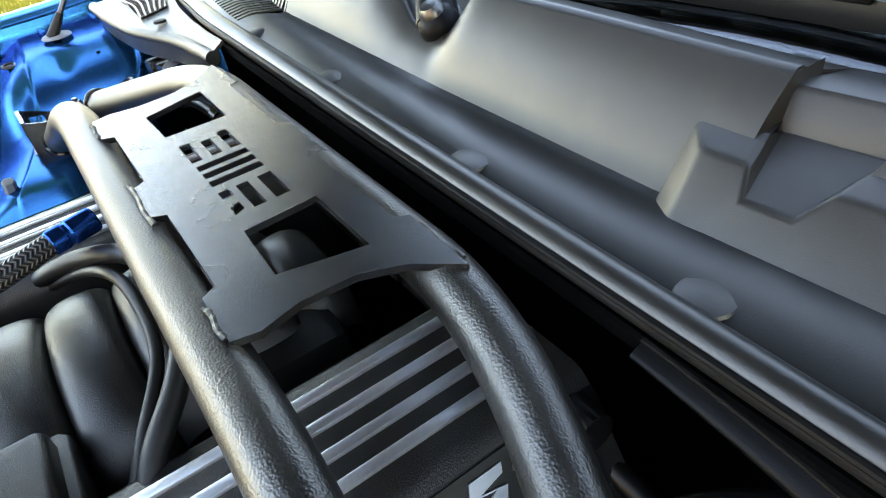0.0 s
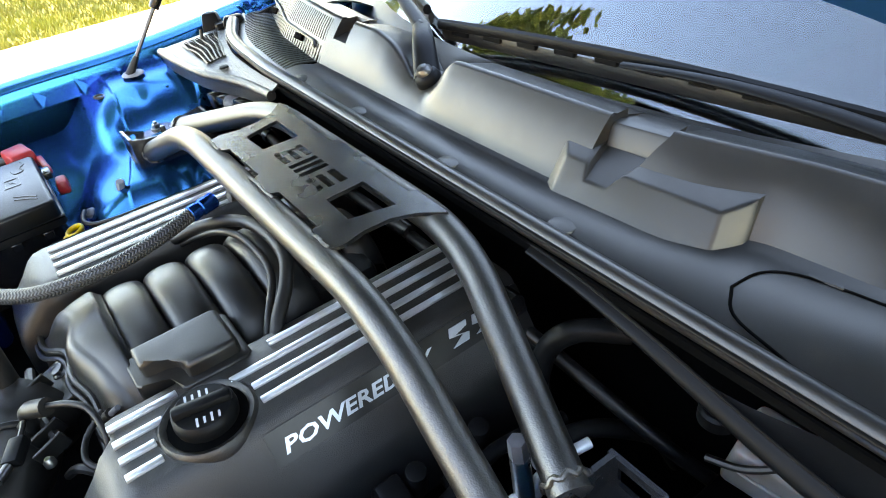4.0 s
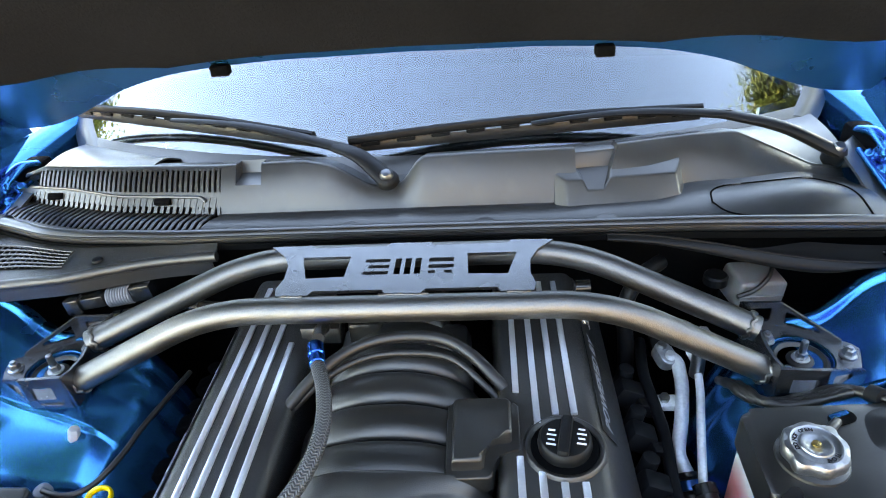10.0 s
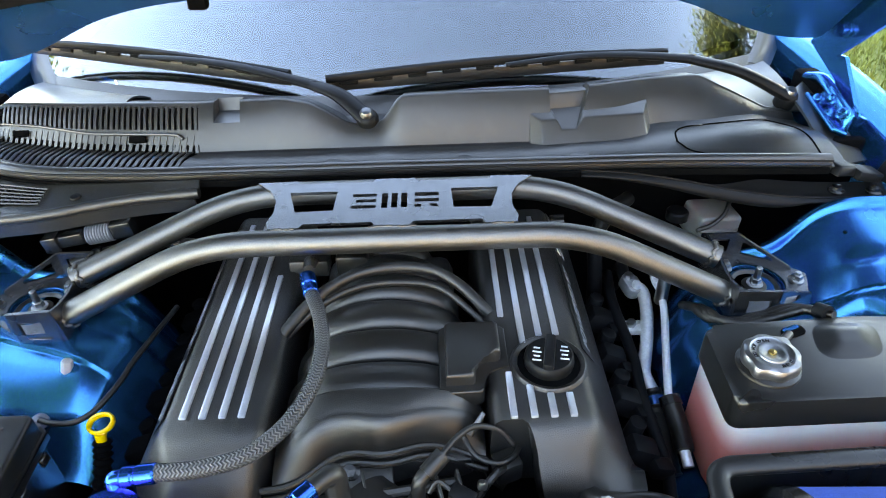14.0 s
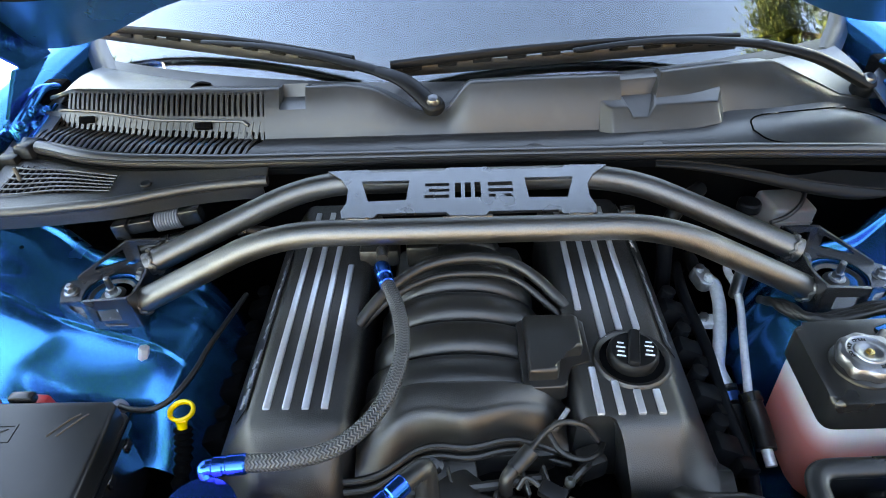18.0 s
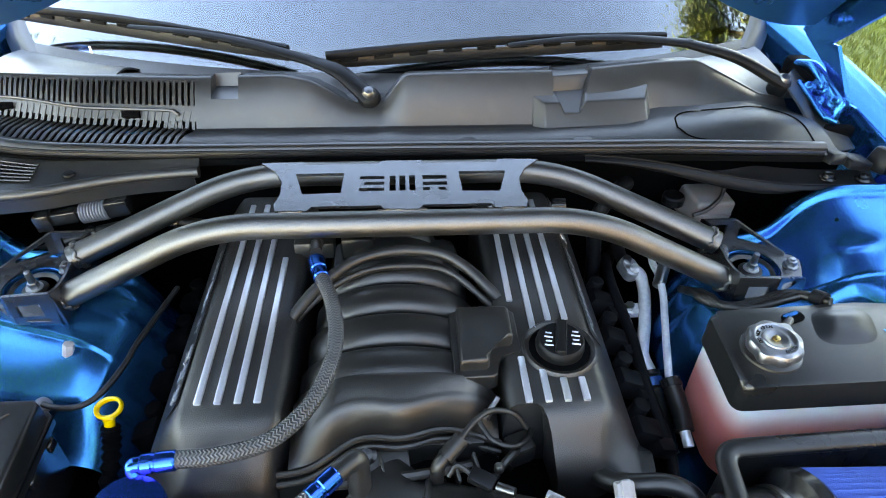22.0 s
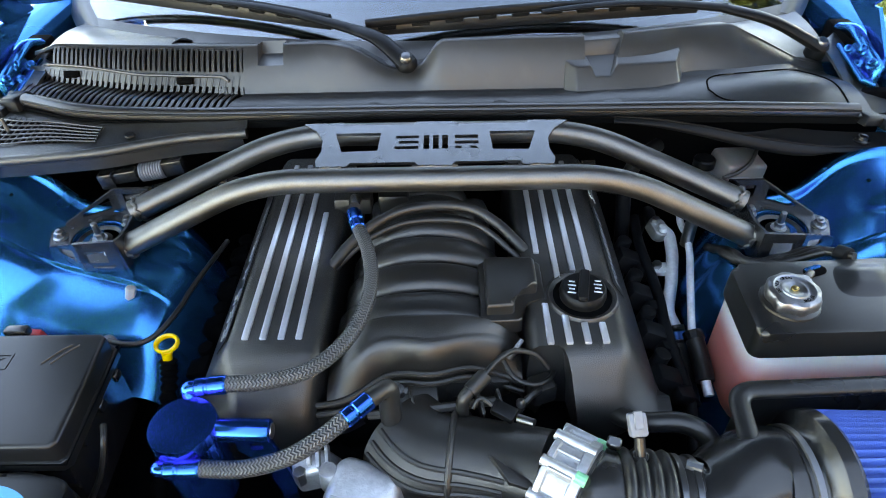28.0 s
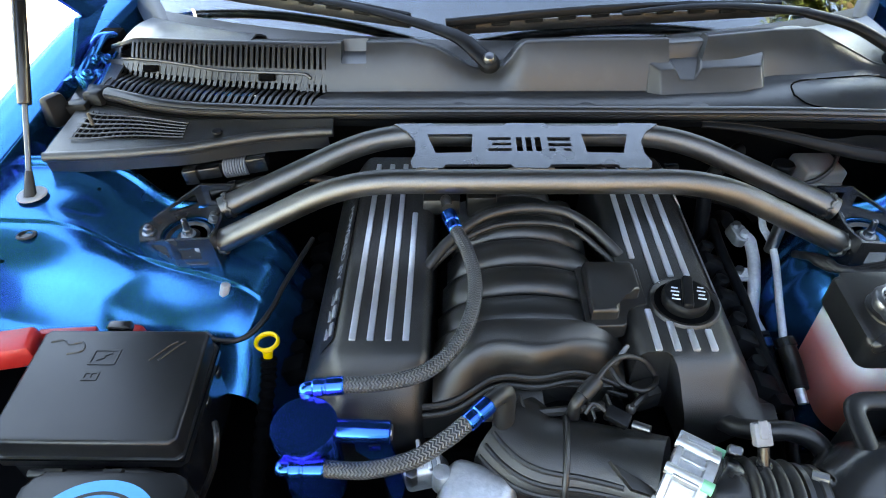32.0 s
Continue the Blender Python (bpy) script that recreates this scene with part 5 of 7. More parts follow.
def plenum(u, v):
    x = EX + 0.128 * u
    y0, y1 = -0.228, front_edge(x)
    crown = 0.984 - 0.026 * u * u - 0.030 * abs(u) ** 6
    t = v / 0.62
    if v < 0.62:
        return (x, y0 + (y1 + 0.020 - y0) * t, crown - 0.012 * (1 - smooth01(t / 0.25)) - 0.010 * t * t)
    k = (v - 0.62) / 0.38
    zl = min(flange_z(x), crown - 0.02)
    return (x, y1 + 0.020 - 0.020 * math.sin(k * math.pi / 2) + (flange_y(x) - y1) * k * k, crown - 0.010 + (zl - crown + 0.010) * (1 - math.cos(k * math.pi / 2)))


part("plenum_lid", surf(plenum, steps(-1, 1, 56), steps(0, 1, 28)), M_MANIF, manifold, "smooth two-lobed plenum lid", 60)
for dz, dy, rr in ((0.0, -0.003, 0.0042), (-0.010, -0.010, 0.0040)):
    part("flange_bead", sweep([(x, flange_y(x) + dy, flange_z(x) + dz) for x in steps(-0.155, 0.115, 60)], rr, 8), M_MANIF, manifold, "flange bead")
part("flange_web", surf(lambda u, v: (u, flange_y(u) - 0.003 - 0.012 * v, flange_z(u) - 0.004 - 0.05 * v), steps(-0.155, 0.115, 40), steps(0, 1, 4), 0.003), M_MANIF, manifold, "", 50)
part("plenum_base", rbox((EX, -0.262, 0.885), (0.23, 0.07, 0.06), 0.015), M_MANIF, manifold)
part("lid_bolt", lathe(((0.0125, 0), (0.0125, 0.003), (0.008, 0.005), (0.0075, 0.009), (0, 0.0095)), pose(-0.049, -0.305, 0.913, 25, 0, 0), 16), M_GLOSSBLK, manifold, "black flange bolt")
part("bolt_tab", rbox((-0.035, -0.312, 0.905), (0.075, 0.030, 0.014), 0.004, 2, (20, 0, 8)), M_MANIF, manifold)

sens = thing("sensor_cover", (0.10, -0.175, 0.96), "black plastic cover box with a stepped corner", "engine cover box")
inner = [(0.066, -0.224), (0.099, -0.223), (0.103, -0.219), (0.105, -0.199), (0.110, -0.190), (0.119, -0.186), (0.133, -0.185), (0.137, -0.181), (0.137, -0.131), (0.132, -0.126), (0.071, -0.126), (0.066, -0.131)]
part("lid", prism(inner, 0.969, 0.990, 0.006, 5), M_MANIF, sens, "raised lid with a rounded rim", 60)
ledge = [(0.058, -0.235), (0.107, -0.234), (0.113, -0.230), (0.116, -0.207), (0.121, -0.199), (0.143, -0.196), (0.147, -0.192), (0.147, -0.124), (0.141, -0.118), (0.064, -0.118), (0.058, -0.124)]
part("rim", prism(ledge, 0.948, 0.9715, 0.0025, 3), M_MANIF, sens, "stepped ledge", 50)
part("body", prism([(0.064, -0.228), (0.105, -0.226), (0.115, -0.19), (0.14, -0.188), (0.14, -0.13), (0.066, -0.13)], 0.90, 0.951), M_MANIF, sens)

shift(manifold, 0, 0.009, 0.004)
shift(sens, 0.002, 0.006, 0.001)

# hose over the back of the manifold, with its nipple block
hz = lone("breather_hose", sweep(glide([(-0.200, -0.160, 0.915), (-0.155, -0.115, 0.952), (-0.120, -0.078, 0.975), (-0.07, -0.042, 0.990), (-0.01, -0.028, 0.996), (0.05, -0.030, 0.992), (0.09, -0.050, 0.980), (0.124, -0.082, 0.962), (0.160, -0.110, 0.930)], 8), 0.0085, 12), M_RUBBER, "thick black breather hose over the manifold", "hose")
vac = lone("vacuum_hose", sweep(glide([(-0.19, -0.145, 0.915), (-0.12, -0.085, 0.962), (-0.06, -0.058, 0.983), (0.0, -0.05, 0.986), (0.06, -0.055, 0.98), (0.105, -0.085, 0.960), (0.15, -0.12, 0.925)], 6), 0.005, 10), M_RUBBER, "thin black vacuum hose beside the breather hose", "hose")
nip = thing("breather_block", (-0.15, 0.03, 0.95), "black plastic breather outlet at the cover's rear", "breather outlet")
part("block", rbox((-0.135, 0.030, 0.965), (0.060, 0.035, 0.030), 0.004), M_PLASTIC, nip)
part("spout", sweep(fillet([(-0.128, 0.020, 0.975), (-0.128, -0.002, 0.994), (-0.124, -0.030, 0.998)], 0.015), 0.0085, 12), M_PLASTIC, nip)
part("block", rbox((-0.07, 0.035, 0.96), (0.05, 0.03, 0.04), 0.006), M_MANIF, nip)
for ob in (hz, vac, nip):
    shift(ob, 0, 0.010, 0.008)


# ---- catch can with braided hoses ----
can = thing("catch_can", (-0.284, -0.398, 0.85), "blue anodised aluminium oil catch can", "catch can")
CC = (-0.284, -0.398)
part("canister", lathe(((0.034, 0.84), (0.0365, 0.846), (0.0365, 0.955), (0.0355, 0.957)), pose(*CC, 0), 48), M_BLUEANO, can, "blue canister body", 30)
part("lid", lathe(((0.0355, 0.957), (0.0385, 0.958), (0.0385, 0.972), (0.0375, 0.9755), (0.012, 0.9762), (0, 0.9762)), pose(*CC, 0), 48), M_BLUEANO, can, "flat turned lid", 30)
part("spacer", cyl((-0.252, -0.397, 0.962), (-0.186, -0.399, 0.962), 0.0135, bev=0.0015, seg=28), M_BLUEANO, can, "blue spacer bar")
part("end_bolt", cyl((-0.186, -0.399, 0.962), (-0.1835, -0.399, 0.962), 0.009, bev=0.001), M_ZINC, can, "silver button bolt")
part("bracket", cutsheet([(0, 0), (0.012, 0), (0.018, 0.03), (0.010, 0.10), (0.002, 0.14), (-0.035, 0.14), (-0.035, 0.12), (-0.012, 0.09)], [[(-0.020, 0.118), (-0.006, 0.118), (-0.006, 0.132), (-0.020, 0.132)]], 0.006, axes((-0.193, -0.398, 0.815), (1, 0.1, 0), (0, 0, 1))), M_BLUEANO, can, "blue mounting bracket", 25)


def fitting(a, b, parent, elbow=None):
    """Blue hose end: collar, ridges, elbow."""
    a, b = Vector(a), Vector(b)
    d = b - a
    prof = [(0.0095, 0), (0.0110, 0.002), (0.0110, d.length * 0.32), (0.0100, d.length * 0.36), (0.0100, d.length * 0.42), (0.0113, d.length * 0.46), (0.0113, d.length * 0.95), (0.0100, d.length)]
    p = part("hose_end", lathe(prof, Matrix.Translation(a) @ d.to_track_quat("Z", "Y").to_matrix().to_4x4(), 28), M_BLUEANO, parent, "blue anodised hose end", 30)
    if elbow:
        part("elbow", sweep(fillet([Vector(elbow), a - d.normalized() * 0.012, a + d * 0.1], 0.012), 0.0085, 14), M_BLUEANO, p)
    return p


fitting((-0.280, -0.352, 0.982), (-0.243, -0.350, 0.984), can, (-0.280, -0.366, 0.950))
fitting((-0.296, -0.440, 0.952), (-0.256, -0.440, 0.953), can, (-0.296, -0.420, 0.94))
shift(can, 0, 0.0115, 0.005)


def braided(pts, name, label):
    h = lone(name, sweep(glide(pts, 14), 0.0098, 20, uv=(16, 235)), M_BRAID, label, "braided hose", "", 60, "braided hoses")
    return h


h1 = braided([(-0.246, -0.3385, 0.989), (-0.20, -0.336, 0.990), (-0.150, -0.321, 0.991), (-0.112, -0.282, 0.994), (-0.091, -0.230, 0.999), (-0.086, -0.175, 1.003), (-0.096, -0.120, 1.008), (-0.113, -0.075, 1.011)], "braided_hose", "long black braided hose from catch can to engine rear")
fitting((-0.1115, -0.080, 1.0105), (-0.123, -0.040, 1.0115), h1)
h2 = braided([(-0.260, -0.4285, 0.958), (-0.21, -0.432, 0.962), (-0.160, -0.425, 0.972), (-0.122, -0.406, 0.983), (-0.098, -0.389, 0.991)], "braided_hose", "short black braided hose from catch can to intake")
fitting((-0.100, -0.391, 0.990), (-0.073, -0.365, 0.993), h2)
part("elbow_nozzle", sweep(fillet([(-0.075, -0.367, 0.993), (-0.054, -0.346, 0.992), (-0.053, -0.350, 0.915)], 0.012), lambda t: 0.0105 + 0.003 * t, 16), M_RUBBER, h2, "black rubber elbow")

# ---- throttle duct, throttle body, intake pipe, filter ----
duct = thing("intake_elbow", (0.03, -0.40, 0.90), "ribbed black plastic intake elbow ahead of the manifold", "intake elbow")
axis = [(-0.045, -0.338, 0.885), (-0.01, -0.372, 0.888), (0.04, -0.382, 0.895), (0.09, -0.396, 0.905), (0.130, -0.412, 0.915)]
part("pipe", sweep(glide(axis, 8), lambda t: 0.062 - 0.012 * smooth01(t * 1.3), 36, flat=0.86), M_MANIF, duct, "", 70)
def duct_pt(t, a, k=1.0):
    """A point on the elbow's skin: t along, a round from its crest."""
    line = glide(axis, 8)
    q = t * (len(line) - 1)
    i = min(int(q), len(line) - 2)
    p = line[i].lerp(line[i + 1], q - i)
    d = (line[i + 1] - line[i]).normalized()
    side = d.cross(Vector((0, 0, 1))).normalized()
    r = (0.062 - 0.012 * smooth01(t * 1.3)) * k
    return p + r * (math.sin(a) * side + 0.86 * math.cos(a) * Vector((0, 0, 1)))


part("rib", sweep([duct_pt(0.40, a, 1.01) for a in steps(-1.2, 1.9, 24)], 0.0042, 8), M_MANIF, duct, "raised casting rib")
for a0, a1, t1 in ((0.55, 1.05, 0.75), (0.85, 1.35, 0.75), (1.15, 1.6, 0.7)):
    part("rib", sweep([duct_pt(t, a0 + (a1 - a0) * t, 1.0) for t in steps(0.02, t1, 20)], 0.0036, 8), M_MANIF, duct, "raised casting rib")
part("spine", sweep([(-0.085, -0.330, 0.912), (-0.03, -0.332, 0.922), (0.02, -0.330, 0.928), (0.075, -0.318, 0.922)], 0.006, 8), M_MANIF, duct)
for kx in (-0.028, 0.055, 0.080):
    part("gusset", rbox((kx, -0.326, 0.926), (0.004, 0.034, 0.022), 0.001, 1, (14, 0, 14)), M_MANIF, duct)
part("side_fin", prism([(0, 0), (0.055, -0.01), (0.06, -0.018), (0.03, -0.022)], 0, 0.006, 0.001, 2, pose(0.060, -0.412, 0.948, 0, 12, -20)), M_MANIF, duct)
part("screw", lathe(((0.006, 0), (0.006, 0.006), (0.003, 0.010), (0, 0.010)), pose(0.105, -0.330, 0.93), 12), M_ZINC, duct)

dirn = Vector((0.84, -0.54, 0.0)).normalized()


def along(c, prof, seg=40):
    return lathe(prof, Matrix.Translation(c) @ dirn.to_track_quat("Z", "Y").to_matrix().to_4x4(), seg)


tb = thing("throttle_body", (0.16, -0.435, 0.85), "cast aluminium throttle body with green clips", "throttle body")
T0 = Vector((0.128, -0.412, 0.916))
part("casting", along(T0, ((0.050, 0), (0.056, 0.002), (0.056, 0.008), (0.051, 0.010), (0.051, 0.034), (0.056, 0.036), (0.056, 0.046), (0.048, 0.048))), M_CAST, tb, "", 30)
side_v = dirn.cross(Vector((0, 0, 1))).normalized()
up_v = side_v.cross(dirn)
for ang in (-62, -20, 20, 62, 110, -110):
    o = T0 + (side_v * math.sin(radians(ang)) + up_v * math.cos(radians(ang))) * 0.054
    boss = part("bolt_boss", sweep([o - dirn * 0.002, o + dirn * 0.046], 0.0065, 10), M_CAST, tb)
    if ang in (-62, 62, 20):
        part("clip", sweep([o + dirn * 0.038, o + dirn * 0.050], 0.0070, 10), M_GREEN, boss, "pale green clip")
for k in range(3):
    o = T0 + up_v * 0.050 + side_v * (-0.025 + 0.025 * k) + dirn * 0.022
    part("rib", rbox(tuple(o), (0.028, 0.004, 0.01), 0.001, 1, (0, 0, math.degrees(math.atan2(dirn.y, dirn.x)))), M_CAST, tb)

pipe = thing("intake_pipe", (0.28, -0.47, 0.85), "black rubber intake pipe with bellows and clamps", "intake pipe")
P0 = T0 + dirn * 0.046
part("cuff", sweep(glide([P0, P0 + dirn * 0.012, P0 + Vector((0.030, -0.012, 0)), P0 + Vector((0.052, -0.016, 0))], 6), lambda t: 0.050 + 0.005 * math.sin(math.pi * min(1, t * 1.2)), 36), M_GLOSSBLK, pipe, "", 50)
part("clamp", along(P0 + dirn * 0.004, ((0.0505, 0), (0.0530, 0.001), (0.0530, 0.009), (0.0505, 0.010))), M_STEELROD, pipe, "steel hose clamp", 30)
dirn = Vector((0.99, -0.10, 0.0)).normalized()
Q0 = P0 + Vector((0.034, -0.014, 0.0))
prof = [(0.050, 0.0)]
for k in range(4):
    z0 = 0.014 * k
    prof += [(0.0530, z0), (0.0585, z0 + 0.0035), (0.0600, z0 + 0.007), (0.0585, z0 + 0.0105), (0.0530, z0 + 0.0135)]
prof += [(0.055, 0.058), (0.055, 0.082)]
part("bellows", along(Q0, prof), M_RUBBER, pipe, "ridged rubber bellows", 70)
for dz in (0.056, 0.072):
    part("clamp", along(Q0 + dirn * dz, ((0.055, 0), (0.0572, 0.001), (0.0572, 0.007), (0.055, 0.008))), M_STEELROD, pipe, "steel hose clamp", 30)
part("clamp_screw", sweep([Q0 + dirn * 0.070 + Vector((0, 0.022, 0.052)), Q0 + dirn * 0.084 + Vector((0, 0.016, 0.055))], 0.006, 8), M_STEELROD, pipe)
FB = Vector((0.408, -0.432, 0.906))
E0 = Q0 + dirn * 0.080
flare = glide([E0, E0 + dirn * 0.02, FB - Vector((0.045, -0.002, 0)), FB - Vector((0.008, 0, 0))], 8)
part("tube", sweep(flare, lambda t: 0.053 + 0.015 * smooth01(t * 1.15), 36), M_GLOSSBLK, pipe, "smooth flared black tube", 70)
part("sensor_boss", cyl((0.224, -0.428, 0.950), (0.224, -0.424, 0.968), 0.011, 0.009, 16, bev=0.001), M_GLOSSBLK, pipe)
part("sensor", cyl((0.224, -0.424, 0.966), (0.222, -0.412, 0.985), 0.0068, 0.006, 12), M_GLOSSBLK, pipe)
part("sensor_plug", rbox((0.221, -0.402, 0.992), (0.020, 0.026, 0.012), 0.003, 2, (40, 0, 6)), M_GREY, pipe, "grey connector")
part("plug_latch", rbox((0.221, -0.402, 1.000), (0.010, 0.020, 0.004), 0.001, 1, (40, 0, 6)), M_GREY, pipe)
part("pipe_clip", rbox((0.200, -0.405, 0.962), (0.016, 0.012, 0.012), 0.002, 1, (20, 0, -20)), M_STEELROD, pipe)
fd = Vector((1.0, 0.03, -0.02)).normalized()
fm = Matrix.Translation(FB) @ fd.to_track_quat("Z", "Y").to_matrix().to_4x4()
filt = thing("air_filter", FB, "blue pleated cone air filter in an open box", "air filter")
part("flange", lathe(((0.060, -0.020), (0.0695, -0.018), (0.0705, -0.004), (0.073, 0.0), (0.080, 0.004), (0.088, 0.010), (0.090, 0.024), (0.086, 0.030)), fm, 56), M_GLOSSBLK, filt, "black rubber flange", 40)
part("clamp", lathe(((0.0700, -0.014), (0.0722, -0.013), (0.0722, -0.006), (0.0700, -0.005)), fm, 48), M_STEELROD, filt, "steel hose clamp", 30)
bm = bmesh.new()
NP = 56
ringv = []
for z, r in ((0.026, 0.0835), (0.24, 0.074)):
    ringv.append([bm.verts.new(fm @ Vector(((r + (0.004 if k % 2 else -0.004)) * math.cos(math.pi * k / NP), (r + (0.004 if k % 2 else -0.004)) * math.sin(math.pi * k / NP), z))) for k in range(2 * NP)])
for k in range(2 * NP):
    bm.faces.new((ringv[0][k], ringv[0][(k + 1) % (2 * NP)], ringv[1][(k + 1) % (2 * NP)], ringv[1][k]))
bm.faces.new(ringv[1])
part("pleats", bm, M_FILTER, filt, "blue pleated filter cotton", 0)
part("end_cap", lathe(((0.080, 0.236), (0.082, 0.242), (0.080, 0.256), (0.06, 0.262), (0, 0.262)), fm, 40), M_RUBBER, filt, "black rubber end cap", 40)

box = thing("air_box", (0.5, -0.42, 0.8), "open black plastic air box round the filter", "air box")
wall = fillet([(x, y, 0.958) for x, y in ((0.352, -0.404), (0.360, -0.334), (0.80, -0.320), (0.80, -0.62))], 0.024)
part("rim", sweep(wall, 0.0125, 12, flat=0.6), M_SATIN, box, "rounded black rim", 60)
part("wall", surf(lambda u, v: tuple(Vector(wall[min(len(wall) - 1, int(u))]) + Vector((0, 0, -0.17 * v))), range(len(wall)), (0, 1), 0.006), M_SATIN, box, "", 40)
part("floor", rbox((0.58, -0.46, 0.80), (0.44, 0.30, 0.008), 0.002), M_DARK, box)
part("front_wall", rbox((0.58, -0.62, 0.87), (0.44, 0.006, 0.16), 0.002), M_SATIN, box)

lone("coolant_hose", sweep(glide([(0.226, -0.318, 0.895), (0.240, -0.340, 0.910), (0.262, -0.352, 0.922), (0.295, -0.356, 0.926), (0.322, -0.368, 0.920), (0.336, -0.392, 0.90), (0.338, -0.42, 0.87)], 8), 0.0125, 16), M_RUBBER, "thick black rubber coolant hose beside the intake pipe", "hose")
lead = thing("vacuum_fitting", (0.03, -0.345, 0.92), "black right-angle vacuum fitting with a thin hose", "vacuum fitting")
part("elbow", sweep(fillet([(0.033, -0.338, 0.912), (0.033, -0.336, 0.952), (0.052, -0.319, 0.962)], 0.010), 0.0080, 14), M_RUBBER, lead)
part("collar", sweep([(0.042, -0.329, 0.957), (0.062, -0.311, 0.966)], 0.0100, 14), M_RUBBER, lead)
part("foot_ring", lathe(((0.012, 0), (0.012, 0.004), (0.009, 0.006)), pose(0.033, -0.338, 0.914), 20), M_RUBBER, lead)
part("hose", sweep(glide([(0.058, -0.314, 0.965), (0.078, -0.292, 0.970), (0.10, -0.276, 0.968), (0.128, -0.272, 0.955), (0.145, -0.278, 0.935)], 8), 0.0036, 10), M_RUBBER, lead)
lone("wiring_loop", sweep(glide([(0.085, -0.268, 0.945), (0.100, -0.292, 0.935), (0.125, -0.300, 0.930), (0.145, -0.288, 0.925), (0.155, -0.268, 0.915)], 8), 0.0034, 10), M_RUBBER, "black wiring loop ahead of the engine cover", "cable")
stem = thing("sensor_probe", (0.095, -0.262, 0.95), "small pale sensor stem beside the cover box", "sensor")
part("stem", cyl((0.100, -0.262, 0.948), (0.112, -0.252, 0.962), 0.0035, 0.003, 10), M_GREY, stem)
part("collar", cyl((0.094, -0.267, 0.942), (0.101, -0.261, 0.950), 0.006, 0.006, 12), M_RUBBER, stem)
# black component in the cover's hollow front corner
hol = thing("wiring_connector", (0.14, -0.29, 0.90), "dark plug tucked under the engine cover's corner", "connector")
part("body", rbox((0.138, -0.284, 0.900), (0.034, 0.030, 0.034), 0.006, 2, (0, 0, 20)), M_RUBBER, hol)
part("lead", sweep(glide([(0.138, -0.29, 0.91), (0.120, -0.31, 0.92), (0.10, -0.325, 0.90)], 6), 0.005, 8), M_RUBBER, hol)

acc = thing("accessory_bracket", (-0.07, -0.43, 0.8), "rough cast aluminium accessory bracket under the intake", "engine bracket")
part("casting", rbox((-0.085, -0.418, 0.872), (0.105, 0.085, 0.07), 0.018, 4, (12, 4, -18), 0.78), M_CAST, acc, "rough cast body")
part("casting", rbox((-0.150, -0.378, 0.868), (0.060, 0.035, 0.05), 0.008, 3, (10, -10, 8), 0.8), M_CAST, acc)
for k in range(3):
    part("rib", rbox((-0.156 + 0.012 * k, -0.372 - 0.004 * k, 0.897), (0.005, 0.034, 0.010), 0.0015, 2, (10, -10, 8)), M_CAST, acc)
part("rib", rbox((-0.078, -0.452, 0.905), (0.09, 0.006, 0.012), 0.002, 2, (0, 4, -18)), M_CAST, acc)
part("boss", cyl((-0.128, -0.400, 0.872), (-0.128, -0.400, 0.905), 0.013, 0.011, 18, bev=0.002), M_CAST, acc)
for bx, by in ((-0.165, -0.395), (-0.140, -0.455)):
    part("bolt", cyl((bx, by, 0.87), (bx, by, 0.893), 0.008, 0.008, 6, bev=0.001), M_ZINC, acc)
pump = thing("water_pump", (0.05, -0.5, 0.75), "dark cast water pump housing low at the engine front", "water pump")
part("housing", lathe(((0.09, 0), (0.10, 0.02), (0.08, 0.06), (0.04, 0.08), (0, 0.082)), pose(0.03, -0.42, 0.76, 90, 0, 0), 32), M_DARK, pump)
part("outlet", sweep(glide([(-0.02, -0.5, 0.86), (0.0, -0.54, 0.84), (-0.02, -0.6, 0.80)], 6), 0.022, 16), M_RUBBER, pump)

inj = thing("map_sensor", (0.075, -0.36, 0.93), "small black sensor with a metal stem on the elbow", "sensor")
part("body", rbox((0.082, -0.352, 0.948), (0.030, 0.018, 0.014), 0.003, 2, (10, 8, -28)), M_WIPER, inj)
part("stem", cyl((0.098, -0.362, 0.948), (0.116, -0.372, 0.952), 0.0055, 0.005, 12), M_STEELROD, inj, "dull metal stem")
part("lead", sweep(glide([(0.070, -0.346, 0.95), (0.055, -0.338, 0.955), (0.045, -0.345, 0.945)], 5), 0.003, 8), M_RUBBER, inj)

# ---- ignition coils and loom beside the driver's cover ----
for k in range(4):
    y = -0.235 + 0.085 * k
    co = thing("ignition_coil", (0.318, y, 0.85), "black ignition coil beside the engine cover", "ignition coil", "ignition coils")
    part("body", rbox((0.322, y, 0.852), (0.045, 0.036, 0.034), 0.005, 2, (0, 25, 0), 0.85), M_WIPER, co)
    part("plug", rbox((0.345, y - 0.02, 0.842), (0.03, 0.022, 0.022), 0.003, 2, (0, 25, 10)), M_WIPER, co)
    part("boot", cyl((0.315, y + 0.03, 0.83), (0.325, y + 0.03, 0.875), 0.013, 0.012, 14, bev=0.002), M_WIPER, co)
lone("engine_loom", sweep(glide([(0.365, 0.14, 0.85), (0.352, 0.05, 0.86), (0.36, -0.05, 0.845), (0.350, -0.15, 0.85), (0.358, -0.25, 0.83), (0.34, -0.34, 0.82)], 8), 0.009, 10), M_WIPER, "black corrugated wiring loom along the engine", "wiring loom")
